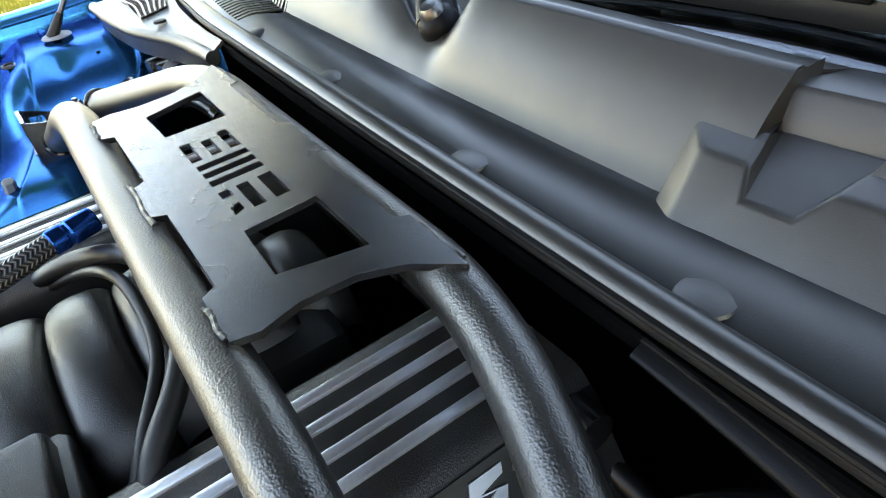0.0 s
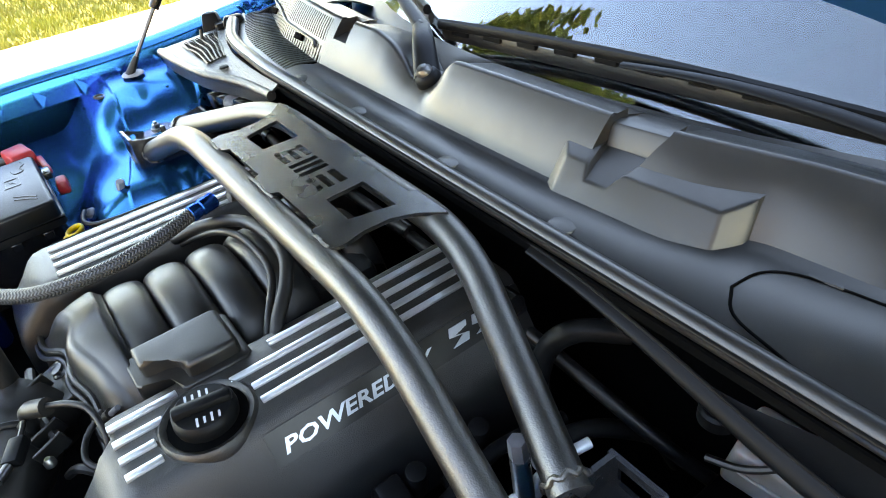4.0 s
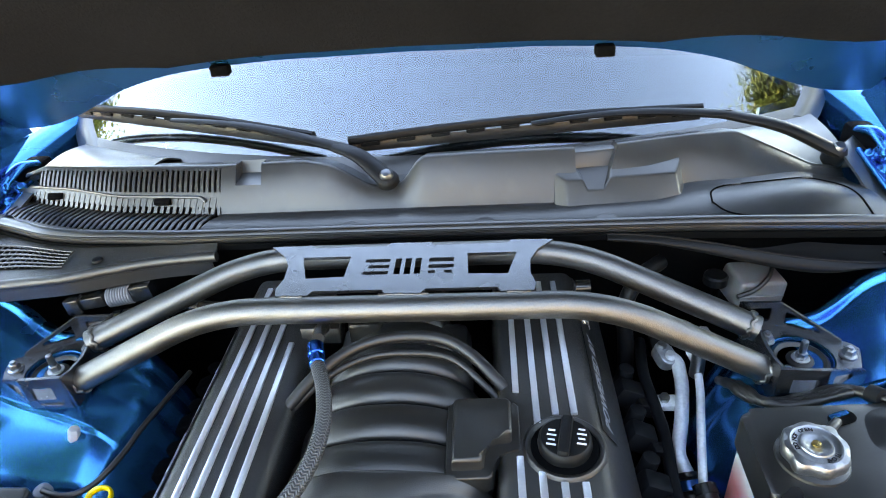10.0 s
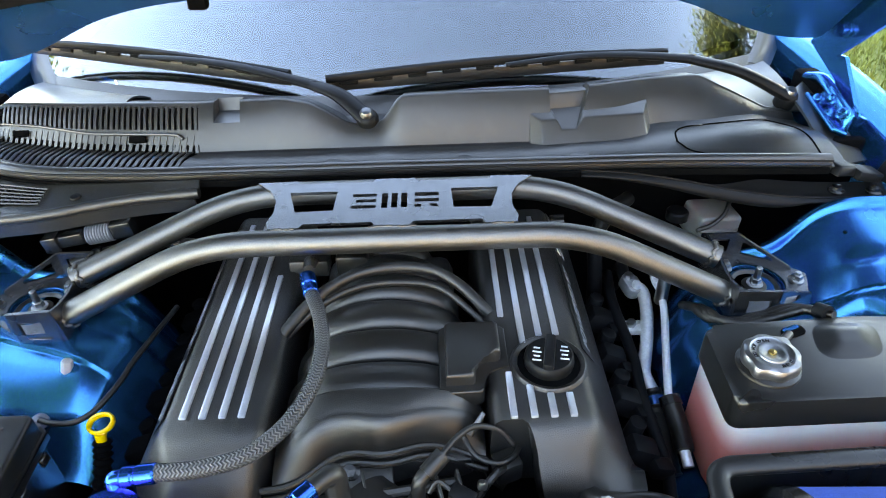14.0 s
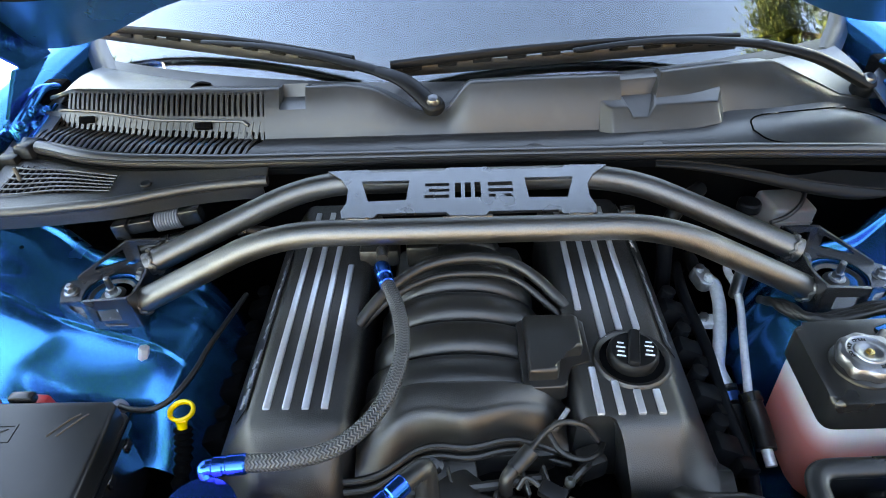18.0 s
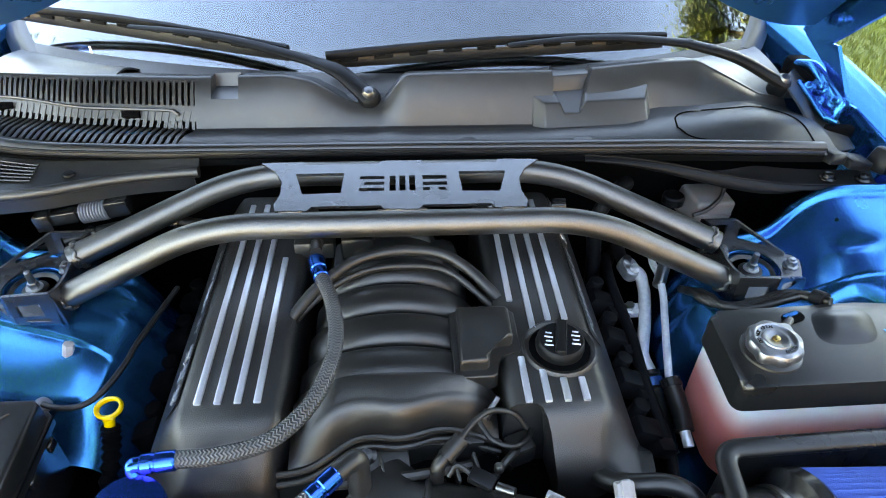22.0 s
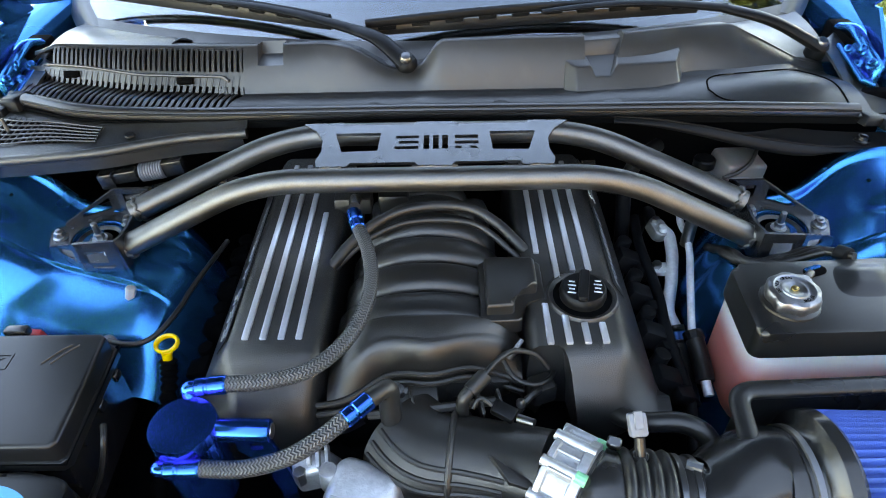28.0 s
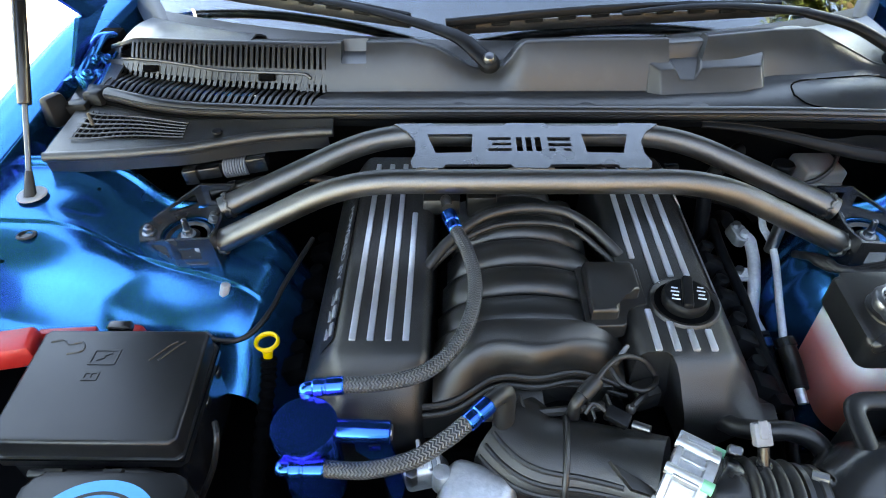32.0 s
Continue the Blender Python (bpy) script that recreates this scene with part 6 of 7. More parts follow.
for k in range(4):
    y = -0.20 + 0.085 * k
    co = thing("ignition_coil", (-0.345, y, 0.85), "black ignition coil beside the engine cover", "ignition coil", "ignition coils")
    part("body", rbox((-0.347, y, 0.842), (0.045, 0.036, 0.034), 0.005, 2, (0, -25, 0), 0.85), M_DARK, co)
    part("boot", cyl((-0.34, y + 0.03, 0.82), (-0.35, y + 0.03, 0.862), 0.013, 0.012, 14, bev=0.002), M_DARK, co)

# ---- air conditioning pipes ----
ac = thing("air_conditioning_line", (0.39, 0.1, 0.8), "bare aluminium air conditioning pipe with rubber sleeve", "refrigerant pipe")
part("pipe", sweep(fillet([(0.395, 0.092, 0.862), (0.410, 0.078, 0.862), (0.409, 0.040, 0.848), (0.398, -0.010, 0.828), (0.381, -0.062, 0.810), (0.389, -0.088, 0.800)], 0.012), 0.0104, 16), M_PIPE, ac, "thick aluminium pipe", 60)
part("rear_hose", sweep(glide([(0.392, 0.095, 0.860), (0.390, 0.125, 0.858), (0.40, 0.17, 0.84), (0.42, 0.24, 0.78), (0.43, 0.28, 0.70)], 6), 0.011, 12), M_RUBBER, ac, "black rubber hose")
part("manifold_block", prism(rounded(-0.014, -0.021, 0.014, 0.021, 0.012, 6), -0.012, 0.008, 0.003, 3, pose(0.392, 0.088, 0.866, 14, 6, 20)), M_CAST, ac, "cast connector block", 50)
part("bolt", cyl((0.388, 0.097, 0.872), (0.388, 0.096, 0.884), 0.0075, 0.0075, 6, bev=0.001), M_ZINC, ac)
part("fitting", cyl((0.397, 0.078, 0.868), (0.397, 0.077, 0.880), 0.0080, 0.0070, 16, bev=0.001), M_PIPE, ac)
part("bracket", rbox((0.383, 0.018, 0.832), (0.030, 0.026, 0.012), 0.003), M_PIPE, ac)
part("bracket_bolt", cyl((0.378, 0.018, 0.838), (0.377, 0.017, 0.848), 0.008, 0.008, 6, bev=0.001), M_ZINC, ac)
part("loom_sleeve", sweep(glide([(0.389, -0.086, 0.800), (0.391, -0.103, 0.790), (0.392, -0.156, 0.770), (0.393, -0.206, 0.750)], 10), lambda t: 0.0145 + 0.0012 * math.sin(90 * t), 12), M_RUBBER, ac, "black braided sleeve")
part("blue_tape", sweep([(0.3895, -0.097, 0.794), (0.391, -0.109, 0.788)], 0.0165, 12), M_BLUE_IN, ac, "blue tape wrap")
ac2 = thing("refrigerant_line", (0.43, 0.0, 0.85), "thin silver refrigerant tube with a black foam sleeve", "refrigerant pipe")
part("tube", sweep(fillet([(0.430, 0.110, 0.900), (0.419, 0.067, 0.895), (0.425, 0.043, 0.890), (0.419, -0.002, 0.885), (0.401, -0.078, 0.870), (0.385, -0.150, 0.857)], 0.02), 0.0060, 12), M_PIPE, ac2, "", 60)
part("sleeve", sweep(glide([(0.386, -0.152, 0.856), (0.391, -0.189, 0.840), (0.390, -0.222, 0.830)], 5), 0.0135, 14), M_RUBBER, ac2, "black foam sleeve")
part("sleeve_band", sweep([(0.386, -0.150, 0.857), (0.3875, -0.162, 0.852)], 0.0155, 14), M_GLOSSBLK, ac2)
part("tip", sweep([(0.390, -0.222, 0.830), (0.391, -0.242, 0.822)], 0.0075, 12), M_PIPE, ac2)

# ---- coolant reservoir ----
res = thing("coolant_reservoir", (0.55, -0.2, 0.85), "black-topped coolant tank of milky plastic with pink coolant", "coolant tank")
tank_poly = [(0.418, -0.160), (0.414, -0.235), (0.418, -0.254), (0.428, -0.268), (0.446, -0.272), (0.650, -0.268), (0.672, -0.276), (0.718, -0.312), (0.745, -0.314), (0.745, -0.160)]
bm = prism(tank_poly, 0.80, 0.962, 0.004)
for v in bm.verts:
    if v.co.z < 0.85:
        v.co.y += -0.016 if v.co.y < -0.2 else 0.0
part("tank", bm, M_TANK, res, "milky tank showing pink coolant", 50)
top = [(q.x, q.y) for q in fillet([(0.62, -0.143, 0), (0.411, -0.152, 0), (0.406, -0.281, 0), (0.650, -0.277, 0), (0.712, -0.322, 0), (0.84, -0.325, 0), (0.84, -0.153, 0)], 0.017)]
part("cover", prism(top, 0.938, 0.984, 0.009, 4), M_SATIN, res, "black plastic top cover", 60)
part("side_body", prism([(0.747, -0.160), (0.747, -0.316), (0.835, -0.318), (0.835, -0.160)], 0.83, 0.942), M_SATIN, res, "black side housing", 50)
part("moulded_bulge", surf(lambda u, v: (0.583 + 0.048 * u + 0.010 * v, -0.186 + 0.038 * v, 0.9835 + 0.0105 * smooth01(1.25 * (1 - (abs(u) ** 3.2 + abs(v) ** 3.2) ** (1 / 3.2))) * (0.75 + 0.25 * v)), steps(-1, 1, 32), steps(-1, 1, 32)), M_SATIN, res, "smooth moulded bulge", 80)
# near-black patch on the cover, painted shade of the slot
part("drain_slot", prism(rounded(-0.017, -0.009, 0.017, 0.009, 0.0088), 0, 0.0010, 0, 2, pose(0.522, -0.168, 0.984, 0, 0, 20)), M_DARK, res, "near-black patch as shade in the overflow slot")
part("slot_floor", prism(rounded(-0.013, -0.003, 0.013, 0.003, 0.0029), 0, 0.0016, 0, 2, pose(0.5205, -0.1635, 0.984, 0, 0, 20)), M_BLUE, res, "blue paint showing in the slot")
part("overflow_spout", sweep([(0.480, -0.206, 0.990), (0.496, -0.192, 0.9925), (0.512, -0.176, 0.988)], 0.0055, 12), M_RUBBER, res)
M_CAP = mat("spun_bright_steel", (0.22, 0.22, 0.222), 0.40, 1.0, 0, 0.15, 700, 0.12, 60, 0.08)
CX, CY = 0.465, -0.224
part("filler_neck", lathe(((0.038, 0), (0.037, 0.004), (0.029, 0.008), (0.028, 0.012)), pose(CX, CY, 0.983), 40), M_SATIN, res)
bm = bmesh.new()
rings = []
for r, z in ((0.031, 0.989), (0.0335, 0.992), (0.0335, 1.002), (0.0315, 1.0055), (0.026, 1.0065), (0.0245, 1.0050), (0.0175, 1.0050), (0.0165, 1.0068), (0.012, 1.0072), (0.0105, 1.0058), (0.0, 1.0058)):
    ring = []
    for k in range(72):
        a = 2 * math.pi * k / 72
        ear = 1 + (0.13 * max(0.0, math.cos(2 * (a - 0.7))) ** 10 + 0.03 * math.cos(8 * a)) * (1 if 0.028 < r else 0)
        ring.append(bm.verts.new((CX + r * ear * math.cos(a), CY + r * ear * math.sin(a), z)))
    rings.append(ring)
for a, b in zip(rings, rings[1:]):
    for k in range(72):
        bm.faces.new((a[k], a[(k + 1) % 72], b[(k + 1) % 72], b[k]))
rcap = part("pressure_cap", bm, M_CAP, res, "scalloped silver pressure cap", 50)
part("rivet", lathe(((0.005, 0), (0.0045, 0.002), (0, 0.0025)), pose(CX, CY, 1.0058), 16), mat("brass", (0.55, 0.36, 0.12), 0.3, 1.0), rcap, "brass rivet")
for text, a0, step in (("DO NOT OPEN", 190, -10.5), ("TIGHT", 322, -10.5)):
    for i, ch in enumerate(text):
        if ch != " ":
            a = radians(a0 + step * i)
            lettering(ch, 0.0062, pose(CX + 0.0192 * math.cos(a), CY + 0.0192 * math.sin(a), 1.0050, 0, 0, math.degrees(a) - 90) @ Matrix.Translation((-0.0018, 0, 0)), M_GLOSSBLK, rcap, "cap_lettering", 0.0004)
shift(res, -0.004, 0.007, 0.006)
# cyan vinyl patch with a ragged outline, and a small pennant
rag = glide([(0.628, -0.189, 0), (0.640, -0.187, 0), (0.648, -0.196, 0), (0.641, -0.206, 0), (0.642, -0.216, 0), (0.651, -0.224, 0), (0.656, -0.233, 0), (0.698, -0.233, 0), (0.703, -0.222, 0), (0.694, -0.211, 0), (0.700, -0.198, 0),
             (0.715, -0.192, 0), (0.727, -0.200, 0), (0.745, -0.206, 0), (0.800, -0.205, 0)], 5)
rag = [(q.x + 0.0016 * math.sin(2.9 * k), q.y + 0.0018 * math.sin(1.7 * k + 1)) for k, q in enumerate(rag)]
back = [(0.80, -0.243), (0.66, -0.2405), (0.616, -0.241), (0.623, -0.234), (0.633, -0.229), (0.627, -0.216), (0.633, -0.205)]
part("vinyl_patch", prism(rag + back, 0, 0.0006, 0, 2, pose(0, 0, 0.9902)), M_CYAN, res, "ragged cyan vinyl patch")
part("vinyl_patch", prism([(0.674, -0.152), (0.712, -0.158), (0.705, -0.166), (0.712, -0.176), (0.7125, -0.1765), (0.7165, -0.192), (0.7145, -0.192), (0.7100, -0.1765), (0.694, -0.176)], 0, 0.0006, 0, 2, pose(0, 0, 0.9902)), M_CYAN, res, "small cyan vinyl pennant")

loom = thing("wiring_loom", (0.5, -0.07, 0.93), "black ribbed wiring loom looping past the strut bracket", "wiring loom")
for k in range(3):
    o = Vector((0.006 * k, -0.007 * k, 0.004 * k))
    part("cable", sweep([q + o for q in glide([(0.440, -0.010, 0.905), (0.441, -0.045, 0.930), (0.450, -0.075, 0.938), (0.478, -0.087, 0.940), (0.514, -0.088, 0.950), (0.552, -0.094, 0.970), (0.572, -0.122, 0.984)], 10)], lambda t: 0.0068 + 0.0006 * math.sin(t * 330), 10), M_RUBBER, loom, "ribbed conduit", 60)
part("tape", sweep([(0.573, -0.116, 0.984), (0.579, -0.131, 0.990)], 0.0115, 12), M_WIPER, loom, "black tape end")

bf = thing("brake_fluid_reservoir", (0.56, 0.23, 0.87), "milky brown-grey brake fluid reservoir under the cowl", "fluid reservoir")
part("body", rbox((0.566, 0.222, 0.903), (0.088, 0.070, 0.055), 0.008, 3, (4, 6, 10), 0.94), M_WHITEPL, bf)
part("moulded_rib", rbox((0.570, 0.187, 0.902), (0.080, 0.004, 0.006), 0.0015, 1, (4, 6, 10)), M_WHITEPL, bf)
part("cap", lathe(((0.020, 0), (0.020, 0.014), (0.017, 0.017), (0, 0.017)), pose(0.50, 0.214, 0.915), 24), M_WIPER, bf, "black screw cap")
part("cable", sweep(glide([(0.59, 0.215, 0.955), (0.575, 0.19, 0.940), (0.55, 0.175, 0.925), (0.52, 0.165, 0.92)], 6), 0.004, 8), M_RUBBER, bf)
part("foot", rbox((0.563, 0.245, 0.865), (0.10, 0.04, 0.04), 0.006), M_DARK, bf)
sen = thing("pressure_sensor", (0.455, 0.05, 0.9), "grey hexagonal sensor beside the strut bracket", "sensor")
part("plug", cyl((0.420, 0.026, 0.944), (0.419, 0.025, 0.970), 0.0098, 0.0090, 6, bev=0.001), M_GREY, sen)
part("base", cyl((0.422, 0.028, 0.880), (0.420, 0.026, 0.946), 0.0105, 0.0098, 16), M_ZINC, sen)
con = thing("connector", (-0.50, 0.13, 0.96), "black plug with a grey ribbed convoluted sleeve", "connector")
cm = axes((-0.545, 0.128, 0.972), (1, 0.10, 0.12), (0, 1, 0))
for k in range(9):
    part("sleeve_ring", lathe(((0.0145, 0), (0.0165, 0.0012), (0.0165, 0.0028), (0.0145, 0.004)), cm @ pose(0.030 + 0.0046 * k, 0, 0, 0, 90, 0), 20), M_GREY, con, "")
part("plug", rbox((-0.572, 0.124, 0.970), (0.026, 0.03, 0.03), 0.004, 2, (0, -6, 6)), M_GLOSSBLK, con)
part("shell", rbox((-0.540, 0.128, 0.974), (0.04, 0.022, 0.022), 0.003, 2, (0, -6, 6)), M_GLOSSBLK, con)
part("shell", rbox((-0.458, 0.138, 0.985), (0.036, 0.026, 0.028), 0.003, 2, (0, -6, 6)), M_GLOSSBLK, con)
fl = lone("firewall_loom", sweep(glide([(-0.62, 0.12, 0.90), (-0.50, 0.13, 0.94), (-0.40, 0.14, 0.95), (-0.28, 0.15, 0.93), (-0.1, 0.16, 0.93), (0.1, 0.16, 0.93), (0.3, 0.17, 0.90), (0.44, 0.20, 0.84), (0.50, 0.24, 0.78)], 8), 0.009, 10), M_RUBBER, "black wiring bundle along the firewall", "wiring loom")
for t in (0.14, 0.32, 0.5, 0.68, 0.84):
    q = glide([(-0.62, 0.12, 0.90), (-0.50, 0.13, 0.94), (-0.40, 0.14, 0.95), (-0.28, 0.15, 0.93), (-0.1, 0.16, 0.93), (0.1, 0.16, 0.94), (0.3, 0.15, 0.96), (0.42, 0.14, 0.95)], 8)
    k = int(t * (len(q) - 2))
    part("tape_wrap", sweep([q[k], q[k + 1]], 0.0132, 12), M_GLOSSBLK, fl, "glossy black tape wrap")
lone("firewall_pipe", sweep(glide([(0.40, 0.20, 0.97), (0.36, 0.16, 0.97), (0.335, 0.14, 0.93), (0.338, 0.12, 0.85), (0.345, 0.11, 0.72)], 8), 0.013, 12), M_WIPER, "black hose bending down by the firewall", "hose")

# ---- fuse box, battery, dipstick ----
fuse = thing("fuse_box", (-0.56, -0.31, 0.85), "black plastic fuse box with moulded symbols on its lid", "fuse box")
FBX = [(-0.672, -0.226), (-0.664, -0.386), (-0.655, -0.394), (-0.446, -0.394), (-0.438, -0.386), (-0.446, -0.226), (-0.454, -0.219), (-0.664, -0.219)]
part("lid", prism(FBX, 0.918, 0.950, 0.005, 3), M_SATIN, fuse, "flat lid", 50)
part("lid_rim", prism([(x * 1.0 + (0.004 if x > -0.56 else -0.004), y + (0.004 if y > -0.3 else -0.004)) for x, y in FBX], 0.905, 0.920, 0.002), M_SATIN, fuse, "", 50)
part("base", prism([(x + (-0.003 if x > -0.56 else 0.003), y + (-0.003 if y > -0.3 else 0.003)) for x, y in FBX], 0.80, 0.906), M_GLOSSBLK, fuse, "", 50)
for x in (-0.60, -0.53):
    part("latch", cutsheet([(0, 0), (0.030, 0), (0.026, 0.016), (0.004, 0.016)], [[(0.006, 0.004), (0.024, 0.004), (0.022, 0.012), (0.008, 0.012)]], 0.005, axes((x, -0.404, 0.905), (1, 0, 0), (0, -0.35, 1))), M_SATIN, fuse, "clip latch", 25)
part("latch", rbox((-0.575, -0.210, 0.945), (0.032, 0.014, 0.014), 0.003), M_GLOSSBLK, fuse, "rear clip latch")
part("symbol", cutsheet([(0, 0), (0.036, 0), (0.036, 0.026), (0, 0.026)], [[(0.003, 0.003), (0.033, 0.003), (0.033, 0.023), (0.003, 0.023)]], 0.0014, pose(-0.590, -0.280, 0.9496)), M_SATIN, fuse, "moulded outline symbol", 25)
part("symbol", prism([(0.0, 0.0), (0.010, 0.004), (0.007, 0.006), (0.018, 0.012), (0.007, 0.009), (0.010, 0.006)], 0, 0.0014, 0, 2, pose(-0.581, -0.273, 0.9496)), M_SATIN, fuse, "moulded bolt symbol")
part("symbol", cutsheet([(0, 0), (0.020, 0), (0.020, 0.014), (0, 0.014)], [[(0.003, 0.003), (0.009, 0.003), (0.009, 0.011), (0.003, 0.011)], [(0.011, 0.003), (0.017, 0.003), (0.017, 0.011), (0.011, 0.011)]], 0.0014, pose(-0.588, -0.305, 0.9496)), M_SATIN, fuse, "moulded fuse symbol", 25)
for k in range(2):
    part("symbol", sweep([(-0.512 + 0.012 * k, -0.272, 0.950), (-0.494 + 0.012 * k, -0.248, 0.950), (-0.484 + 0.010 * k, -0.240, 0.950)], 0.0016, 6), M_SATIN, fuse, "moulded tool symbol")
part("symbol", sweep(glide([(-0.655, -0.242, 0.950), (-0.64, -0.238, 0.950), (-0.628, -0.246, 0.950), (-0.612, -0.242, 0.950), (-0.606, -0.256, 0.950), (-0.625, -0.262, 0.950)], 4), 0.0014, 6), M_SATIN, fuse, "moulded arrow symbol")

for y in (-0.25, -0.30, -0.35):
    part("side_clip", rbox((-0.4395, y, 0.898), (0.006, 0.016, 0.014), 0.0015, 1), M_GLOSSBLK, fuse, "small side clip")
part("lid_seam", sweep([(x, y, 0.9195) for x, y in [(-0.668, -0.3985), (-0.434, -0.3985), (-0.440, -0.216)]], 0.0012, 6), M_DARK, fuse, "dark seam under the lid")
red = thing("battery_terminal_cover", (-0.70, -0.24, 0.9), "red plastic battery terminal cover beside the fuse box", "terminal cover")
part("cover", rbox((-0.715, -0.240, 0.935), (0.07, 0.05, 0.035), 0.006, 2, (0, 0, 12), 0.85), M_RED, red)
part("flap", rbox((-0.655, -0.208, 0.930), (0.08, 0.012, 0.012), 0.003, 2, (0, 0, 4)), M_RED, red)
part("cable", sweep(glide([(-0.735, -0.26, 0.93), (-0.755, -0.30, 0.92), (-0.75, -0.36, 0.90), (-0.73, -0.42, 0.88)], 6), 0.012, 12), M_RUBBER, red, "thick black cable")
red2 = thing("jump_post_cover", (-0.57, -0.20, 0.88), "small red jump-start post cover", "terminal cover")
part("cover", rbox((-0.575, -0.196, 0.915), (0.04, 0.022, 0.026), 0.005, 2, (0, 0, -6), 0.85), M_RED, red2)

bat = thing("battery", (-0.52, -0.5, 0.8), "black battery cover with a round cyan vinyl emblem", "battery")
part("cover", prism(rounded(-0.605, -0.60, -0.415, -0.418, 0.02), 0.80, 0.928, 0.006, 3), M_SATIN, bat, "", 50)
em = part("emblem_disc", prism([(0.072 * math.cos(a), 0.060 * math.sin(a)) for a in steps(0, 2 * math.pi * 47 / 48, 47)], 0, 0.0008, 0, 2, pose(-0.507, -0.488, 0.928)), M_CYAN, bat, "round cyan vinyl emblem")
part("emblem_ring", cutsheet([(0.056 * math.cos(a), 0.046 * math.sin(a)) for a in steps(0, 2 * math.pi * 47 / 48, 47)], [[(0.052 * math.cos(a), 0.042 * math.sin(a)) for a in steps(0, 2 * math.pi * 47 / 48, 47)]], 0.0005, pose(-0.507, -0.488, 0.9289)), M_SATIN, em, "thin black ring")
part("emblem_shape", prism([(-0.03, 0.01), (-0.01, 0.024), (0.012, 0.024), (0.032, 0.012), (0.02, 0.0), (0.016, -0.02), (-0.014, -0.02), (-0.02, 0.0)], 0, 0.0005, 0, 2, pose(-0.507, -0.484, 0.9289)), M_SATIN, em, "plain black shape")
lone("battery_cable", sweep(glide([(-0.62, -0.408, 0.905), (-0.55, -0.412, 0.910), (-0.47, -0.408, 0.905), (-0.42, -0.43, 0.89), (-0.395, -0.47, 0.86)], 8), 0.006, 10), M_RUBBER, "black battery cable beside the fuse box", "cable")
lone("front_loom", sweep(glide([(-0.44, -0.42, 0.83), (-0.415, -0.385, 0.875), (-0.405, -0.365, 0.915), (-0.412, -0.345, 0.92)], 8), 0.004, 8), M_RUBBER, "thin black wire bent up beside the fuse box", "cable")

dip = thing("dipstick", (-0.375, -0.225, 0.9), "yellow ring-handled dipstick on a black tube", "dipstick")
dm = Matrix.Translation((-0.377, -0.222, 0.913)) @ pose(0, 0, 0, 14, -6, 0)
part("ring_handle", sweep([dm @ Vector((0.0158 * math.cos(a), 0.0128 * math.sin(a), 0.006)) for a in steps(0, 2 * math.pi, 40)], 0.0028, 12, flat=1.7), M_YELLOW, dip, "yellow ring handle")
part("grip_tab", rbox((-0.375, -0.2355, 0.914), (0.015, 0.006, 0.008), 0.002, 2, (20, 0, 0)), M_YELLOW, dip)
part("stem", sweep([(-0.375, -0.236, 0.914), (-0.375, -0.238, 0.909), (-0.375, -0.241, 0.902)], lambda t: 0.0075 - 0.0015 * t, 12), M_YELLOW, dip)
part("tube", sweep(glide([(-0.375, -0.239, 0.904), (-0.377, -0.258, 0.872), (-0.386, -0.30, 0.82), (-0.395, -0.36, 0.75)], 16), lambda t: 0.0105 + 0.002 * math.sin(75 * t), 12), M_DARK, dip, "black convoluted tube")
lone("wing_wire", sweep(glide([(-0.4758, -0.1862, 0.8970), (-0.4521, -0.1939, 0.8980), (-0.4275, -0.1936, 0.8990), (-0.4096, -0.1808, 0.9000), (-0.3964, -0.1581, 0.9030), (-0.3848, -0.1242, 0.9070), (-0.3778, -0.0883, 0.9100), (-0.352, 0.02, 0.91)], 8), 0.0042, 10), M_RUBBER, "black wire running along the inner wing", "cable")
shift(dip, 0.0015, 0.0102, 0)

# ---- trees and grass ----
def tree(x, y, h, spread, seed, leaves, size, label, loose=0.24):
    rnd = random.Random(seed)
    t = thing("tree", (x, y, 0), label, "tree", "trees round the lawn")
    part("trunk", sweep(glide([(x, y, -0.1), (x + 0.1, y, h * 0.25), (x - 0.05, y + 0.1, h * 0.55), (x, y, h * 0.8)], 6), lambda q: 0.20 * (1 - 0.8 * q) * h / 7, 10), M_BARK, t)
    tips = []
    for k in range(11):
        a, z = rnd.uniform(0, 6.28), h * rnd.uniform(0.32, 0.7)
        e = Vector((x + spread * rnd.uniform(0.45, 0.9) * math.cos(a), y + spread * rnd.uniform(0.45, 0.9) * math.sin(a), z + h * rnd.uniform(0.08, 0.28)))
        part("limb", sweep(glide([(x, y, z), (x + 0.5 * (e.x - x), y + 0.5 * (e.y - y), z + 0.35 * (e.z - z)), e], 4), lambda q: 0.06 * (1 - 0.85 * q), 6), M_BARK, t)
        tips.append(e)
    verts, faces = [], []
    for k in range(leaves):
        c = tips[rnd.randrange(len(tips))] if rnd.random() < 0.8 else Vector((x, y, h * 0.85))
        p = c + Vector([max(-1.9, min(1.9, rnd.gauss(0, g))) for g in (1, 1, 0.75)]) * spread * loose
        s = rnd.uniform(0.07, 0.16) * size
        u = Vector((rnd.gauss(0, 1), rnd.gauss(0, 1), rnd.gauss(0, 1))).normalized()
        w = u.orthogonal().normalized()
        i = len(verts)
        verts += [p - u * s, p + w * s * 0.5, p + u * s, p - w * s * 0.5]
        faces.append((i, i + 1, i + 2, i + 3))
    me = bpy.data.meshes.new("crown")
    me.from_pydata([tuple(v) for v in verts], [], faces)
    me.materials.append(M_LEAF)
    piece("crown", me, Matrix(), t)


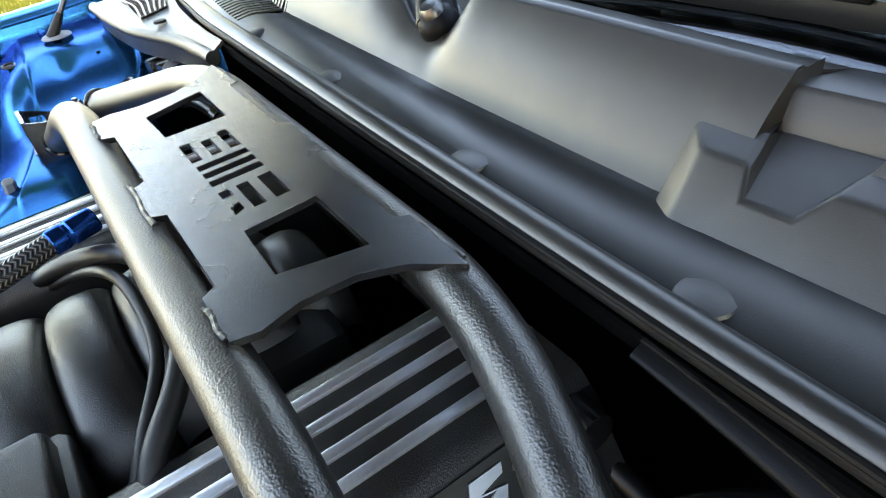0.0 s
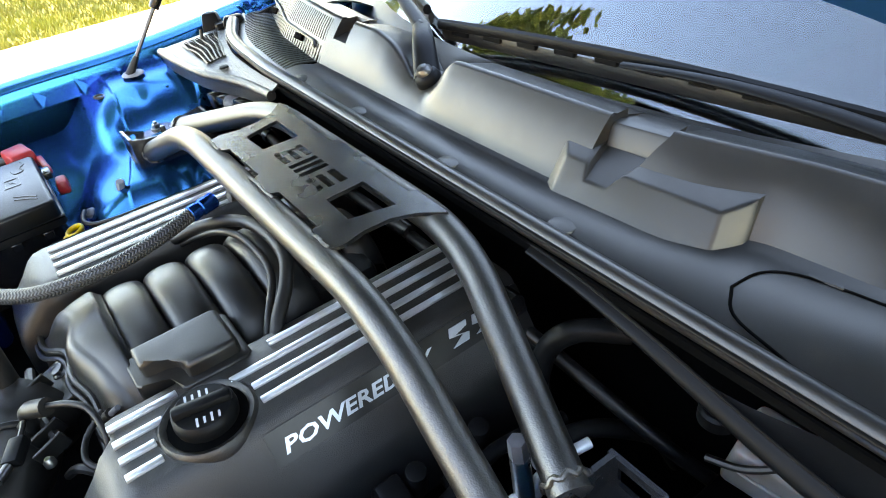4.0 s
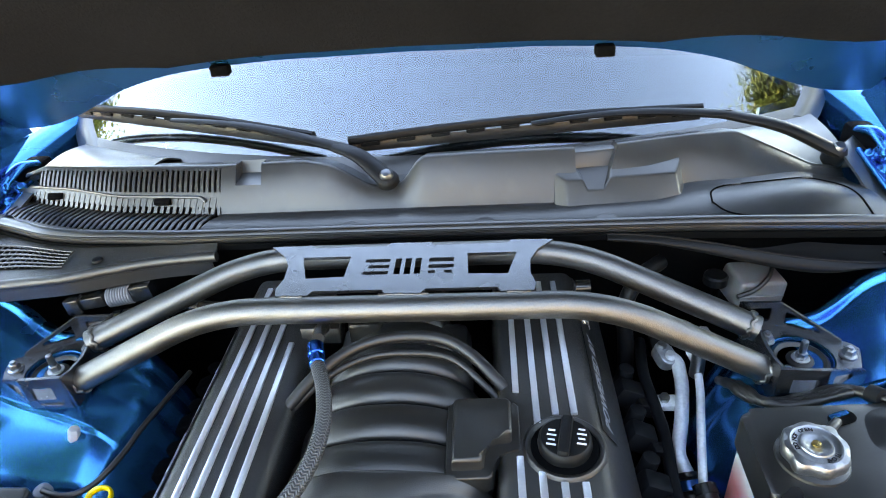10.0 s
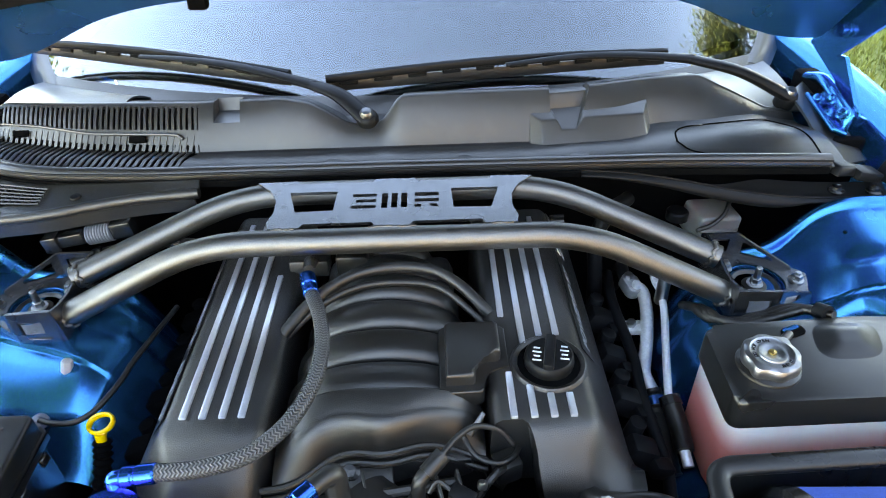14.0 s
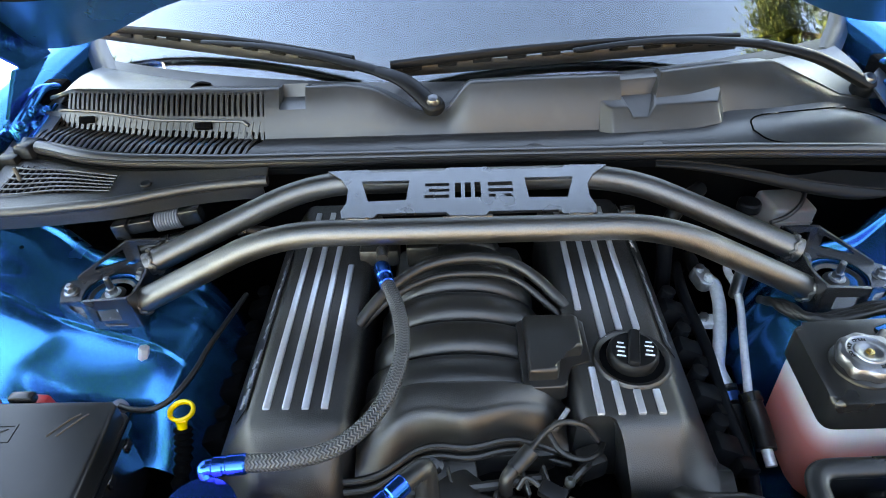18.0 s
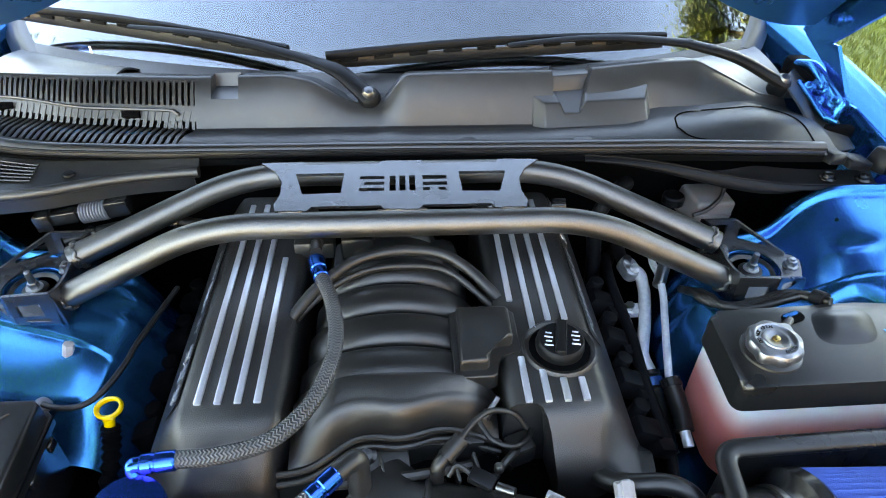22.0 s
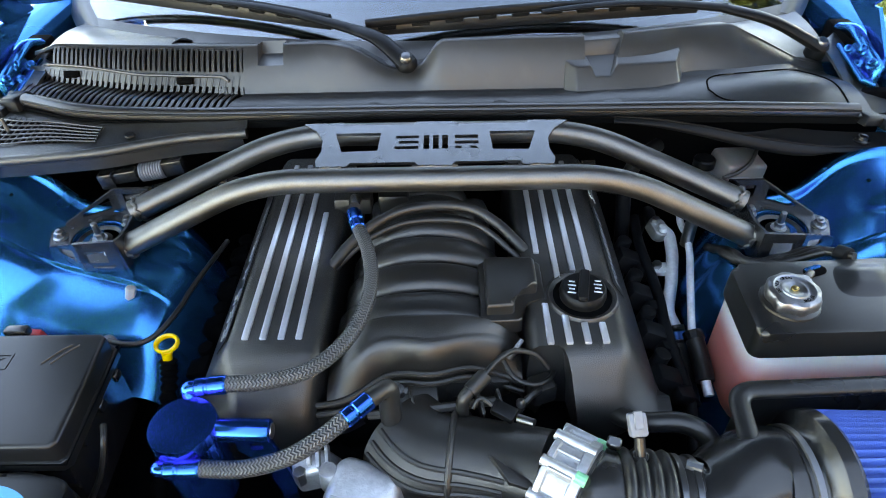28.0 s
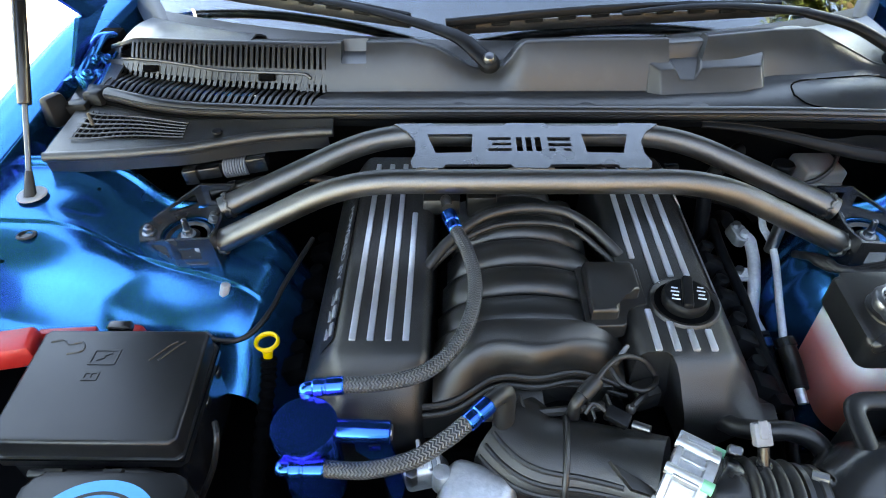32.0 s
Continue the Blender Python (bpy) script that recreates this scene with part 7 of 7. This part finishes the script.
def lawn(x0, x1, y0, y1, n, seed):
    rnd = random.Random(seed)
    verts, faces = [], []
    for k in range(n):
        x, y = rnd.uniform(x0, x1), rnd.uniform(y0, y1)
        for b in range(3):
            a, h, w = rnd.uniform(0, 6.28), rnd.uniform(0.03, 0.07), rnd.uniform(0.004, 0.009)
            bx, by = x + rnd.uniform(-0.03, 0.03), y + rnd.uniform(-0.03, 0.03)
            lx, ly = rnd.uniform(-0.03, 0.03), rnd.uniform(-0.03, 0.03)
            i = len(verts)
            verts += [(bx - w * math.cos(a), by - w * math.sin(a), -0.02), (bx + w * math.cos(a), by + w * math.sin(a), -0.02), (bx + lx, by + ly, -0.02 + h)]
            faces.append((i, i + 1, i + 2))
    me = bpy.data.meshes.new("grass")
    me.from_pydata(verts, [], faces)
    me.materials.append(M_BLADE)
    tagged(new("grass", me), "short sunlit lawn grass beside the driveway", "grass", "", "stuff")


lawn(-9.5, -5.58, -2.5, 6.5, 26000, 3)
lawn(2.22, 6.0, 0.2, 8.0, 26000, 4)
tree(-13.0, 4.0, 6.5, 2.4, 11, 16000, 0.6, "leafy green tree beyond the lawn")
tree(12.5, 7.0, 7.5, 2.4, 12, 16000, 0.6, "leafy green tree beyond the lawn")
# added out of view, in the sun's path, to shade the engine bay
tree(-6.8, -2.75, 11.8, 2.4, 21, 100000, 1.1, "unseen dense tree added to keep sun off the bay", 0.36)
tree(9.5, 5.2, 8.5, 2.3, 31, 32000, 0.8, "broad leafy tree beside the driveway")
tree(-17.0, 11.0, 8.5, 2.6, 51, 26000, 0.8, "large leafy tree beyond the lawn")

# unseen house added behind the camera: closes the place, reflects warm sunlight
HM = pose(4.0, -8.2, 0, 0, 0, 48)
house = thing("house", (4.0, -8.2, 0), "unseen house added to reflect warm sunlight, with brown roof", "house")


def placed(bm):
    bmesh.ops.transform(bm, matrix=HM, verts=bm.verts)
    return bm


part("wall", placed(rbox((0, -2.5, 2.6), (15.0, 5.0, 5.4), 0.02)), M_STUCCO, house, "added warm wall that reflects sunlight to the bay")
part("garage_door", placed(rbox((1.5, 0.03, 1.1), (4.8, 0.06, 2.2), 0.02)), M_CONC, house, "pale garage door")
bm = bmesh.new()
rv = [bm.verts.new(p) for p in ((-8.0, 0.5, 5.2), (8.0, 0.5, 5.2), (8.0, -5.5, 5.2), (-8.0, -5.5, 5.2), (-5.0, -2.5, 7.4), (5.0, -2.5, 7.4))]
for f in ((0, 1, 5, 4), (1, 2, 5), (2, 3, 4, 5), (3, 0, 4), (3, 2, 1, 0)):
    bm.faces.new([rv[k] for k in f])
part("roof", placed(bm), M_ROOF, house, "brown hipped roof", 0)
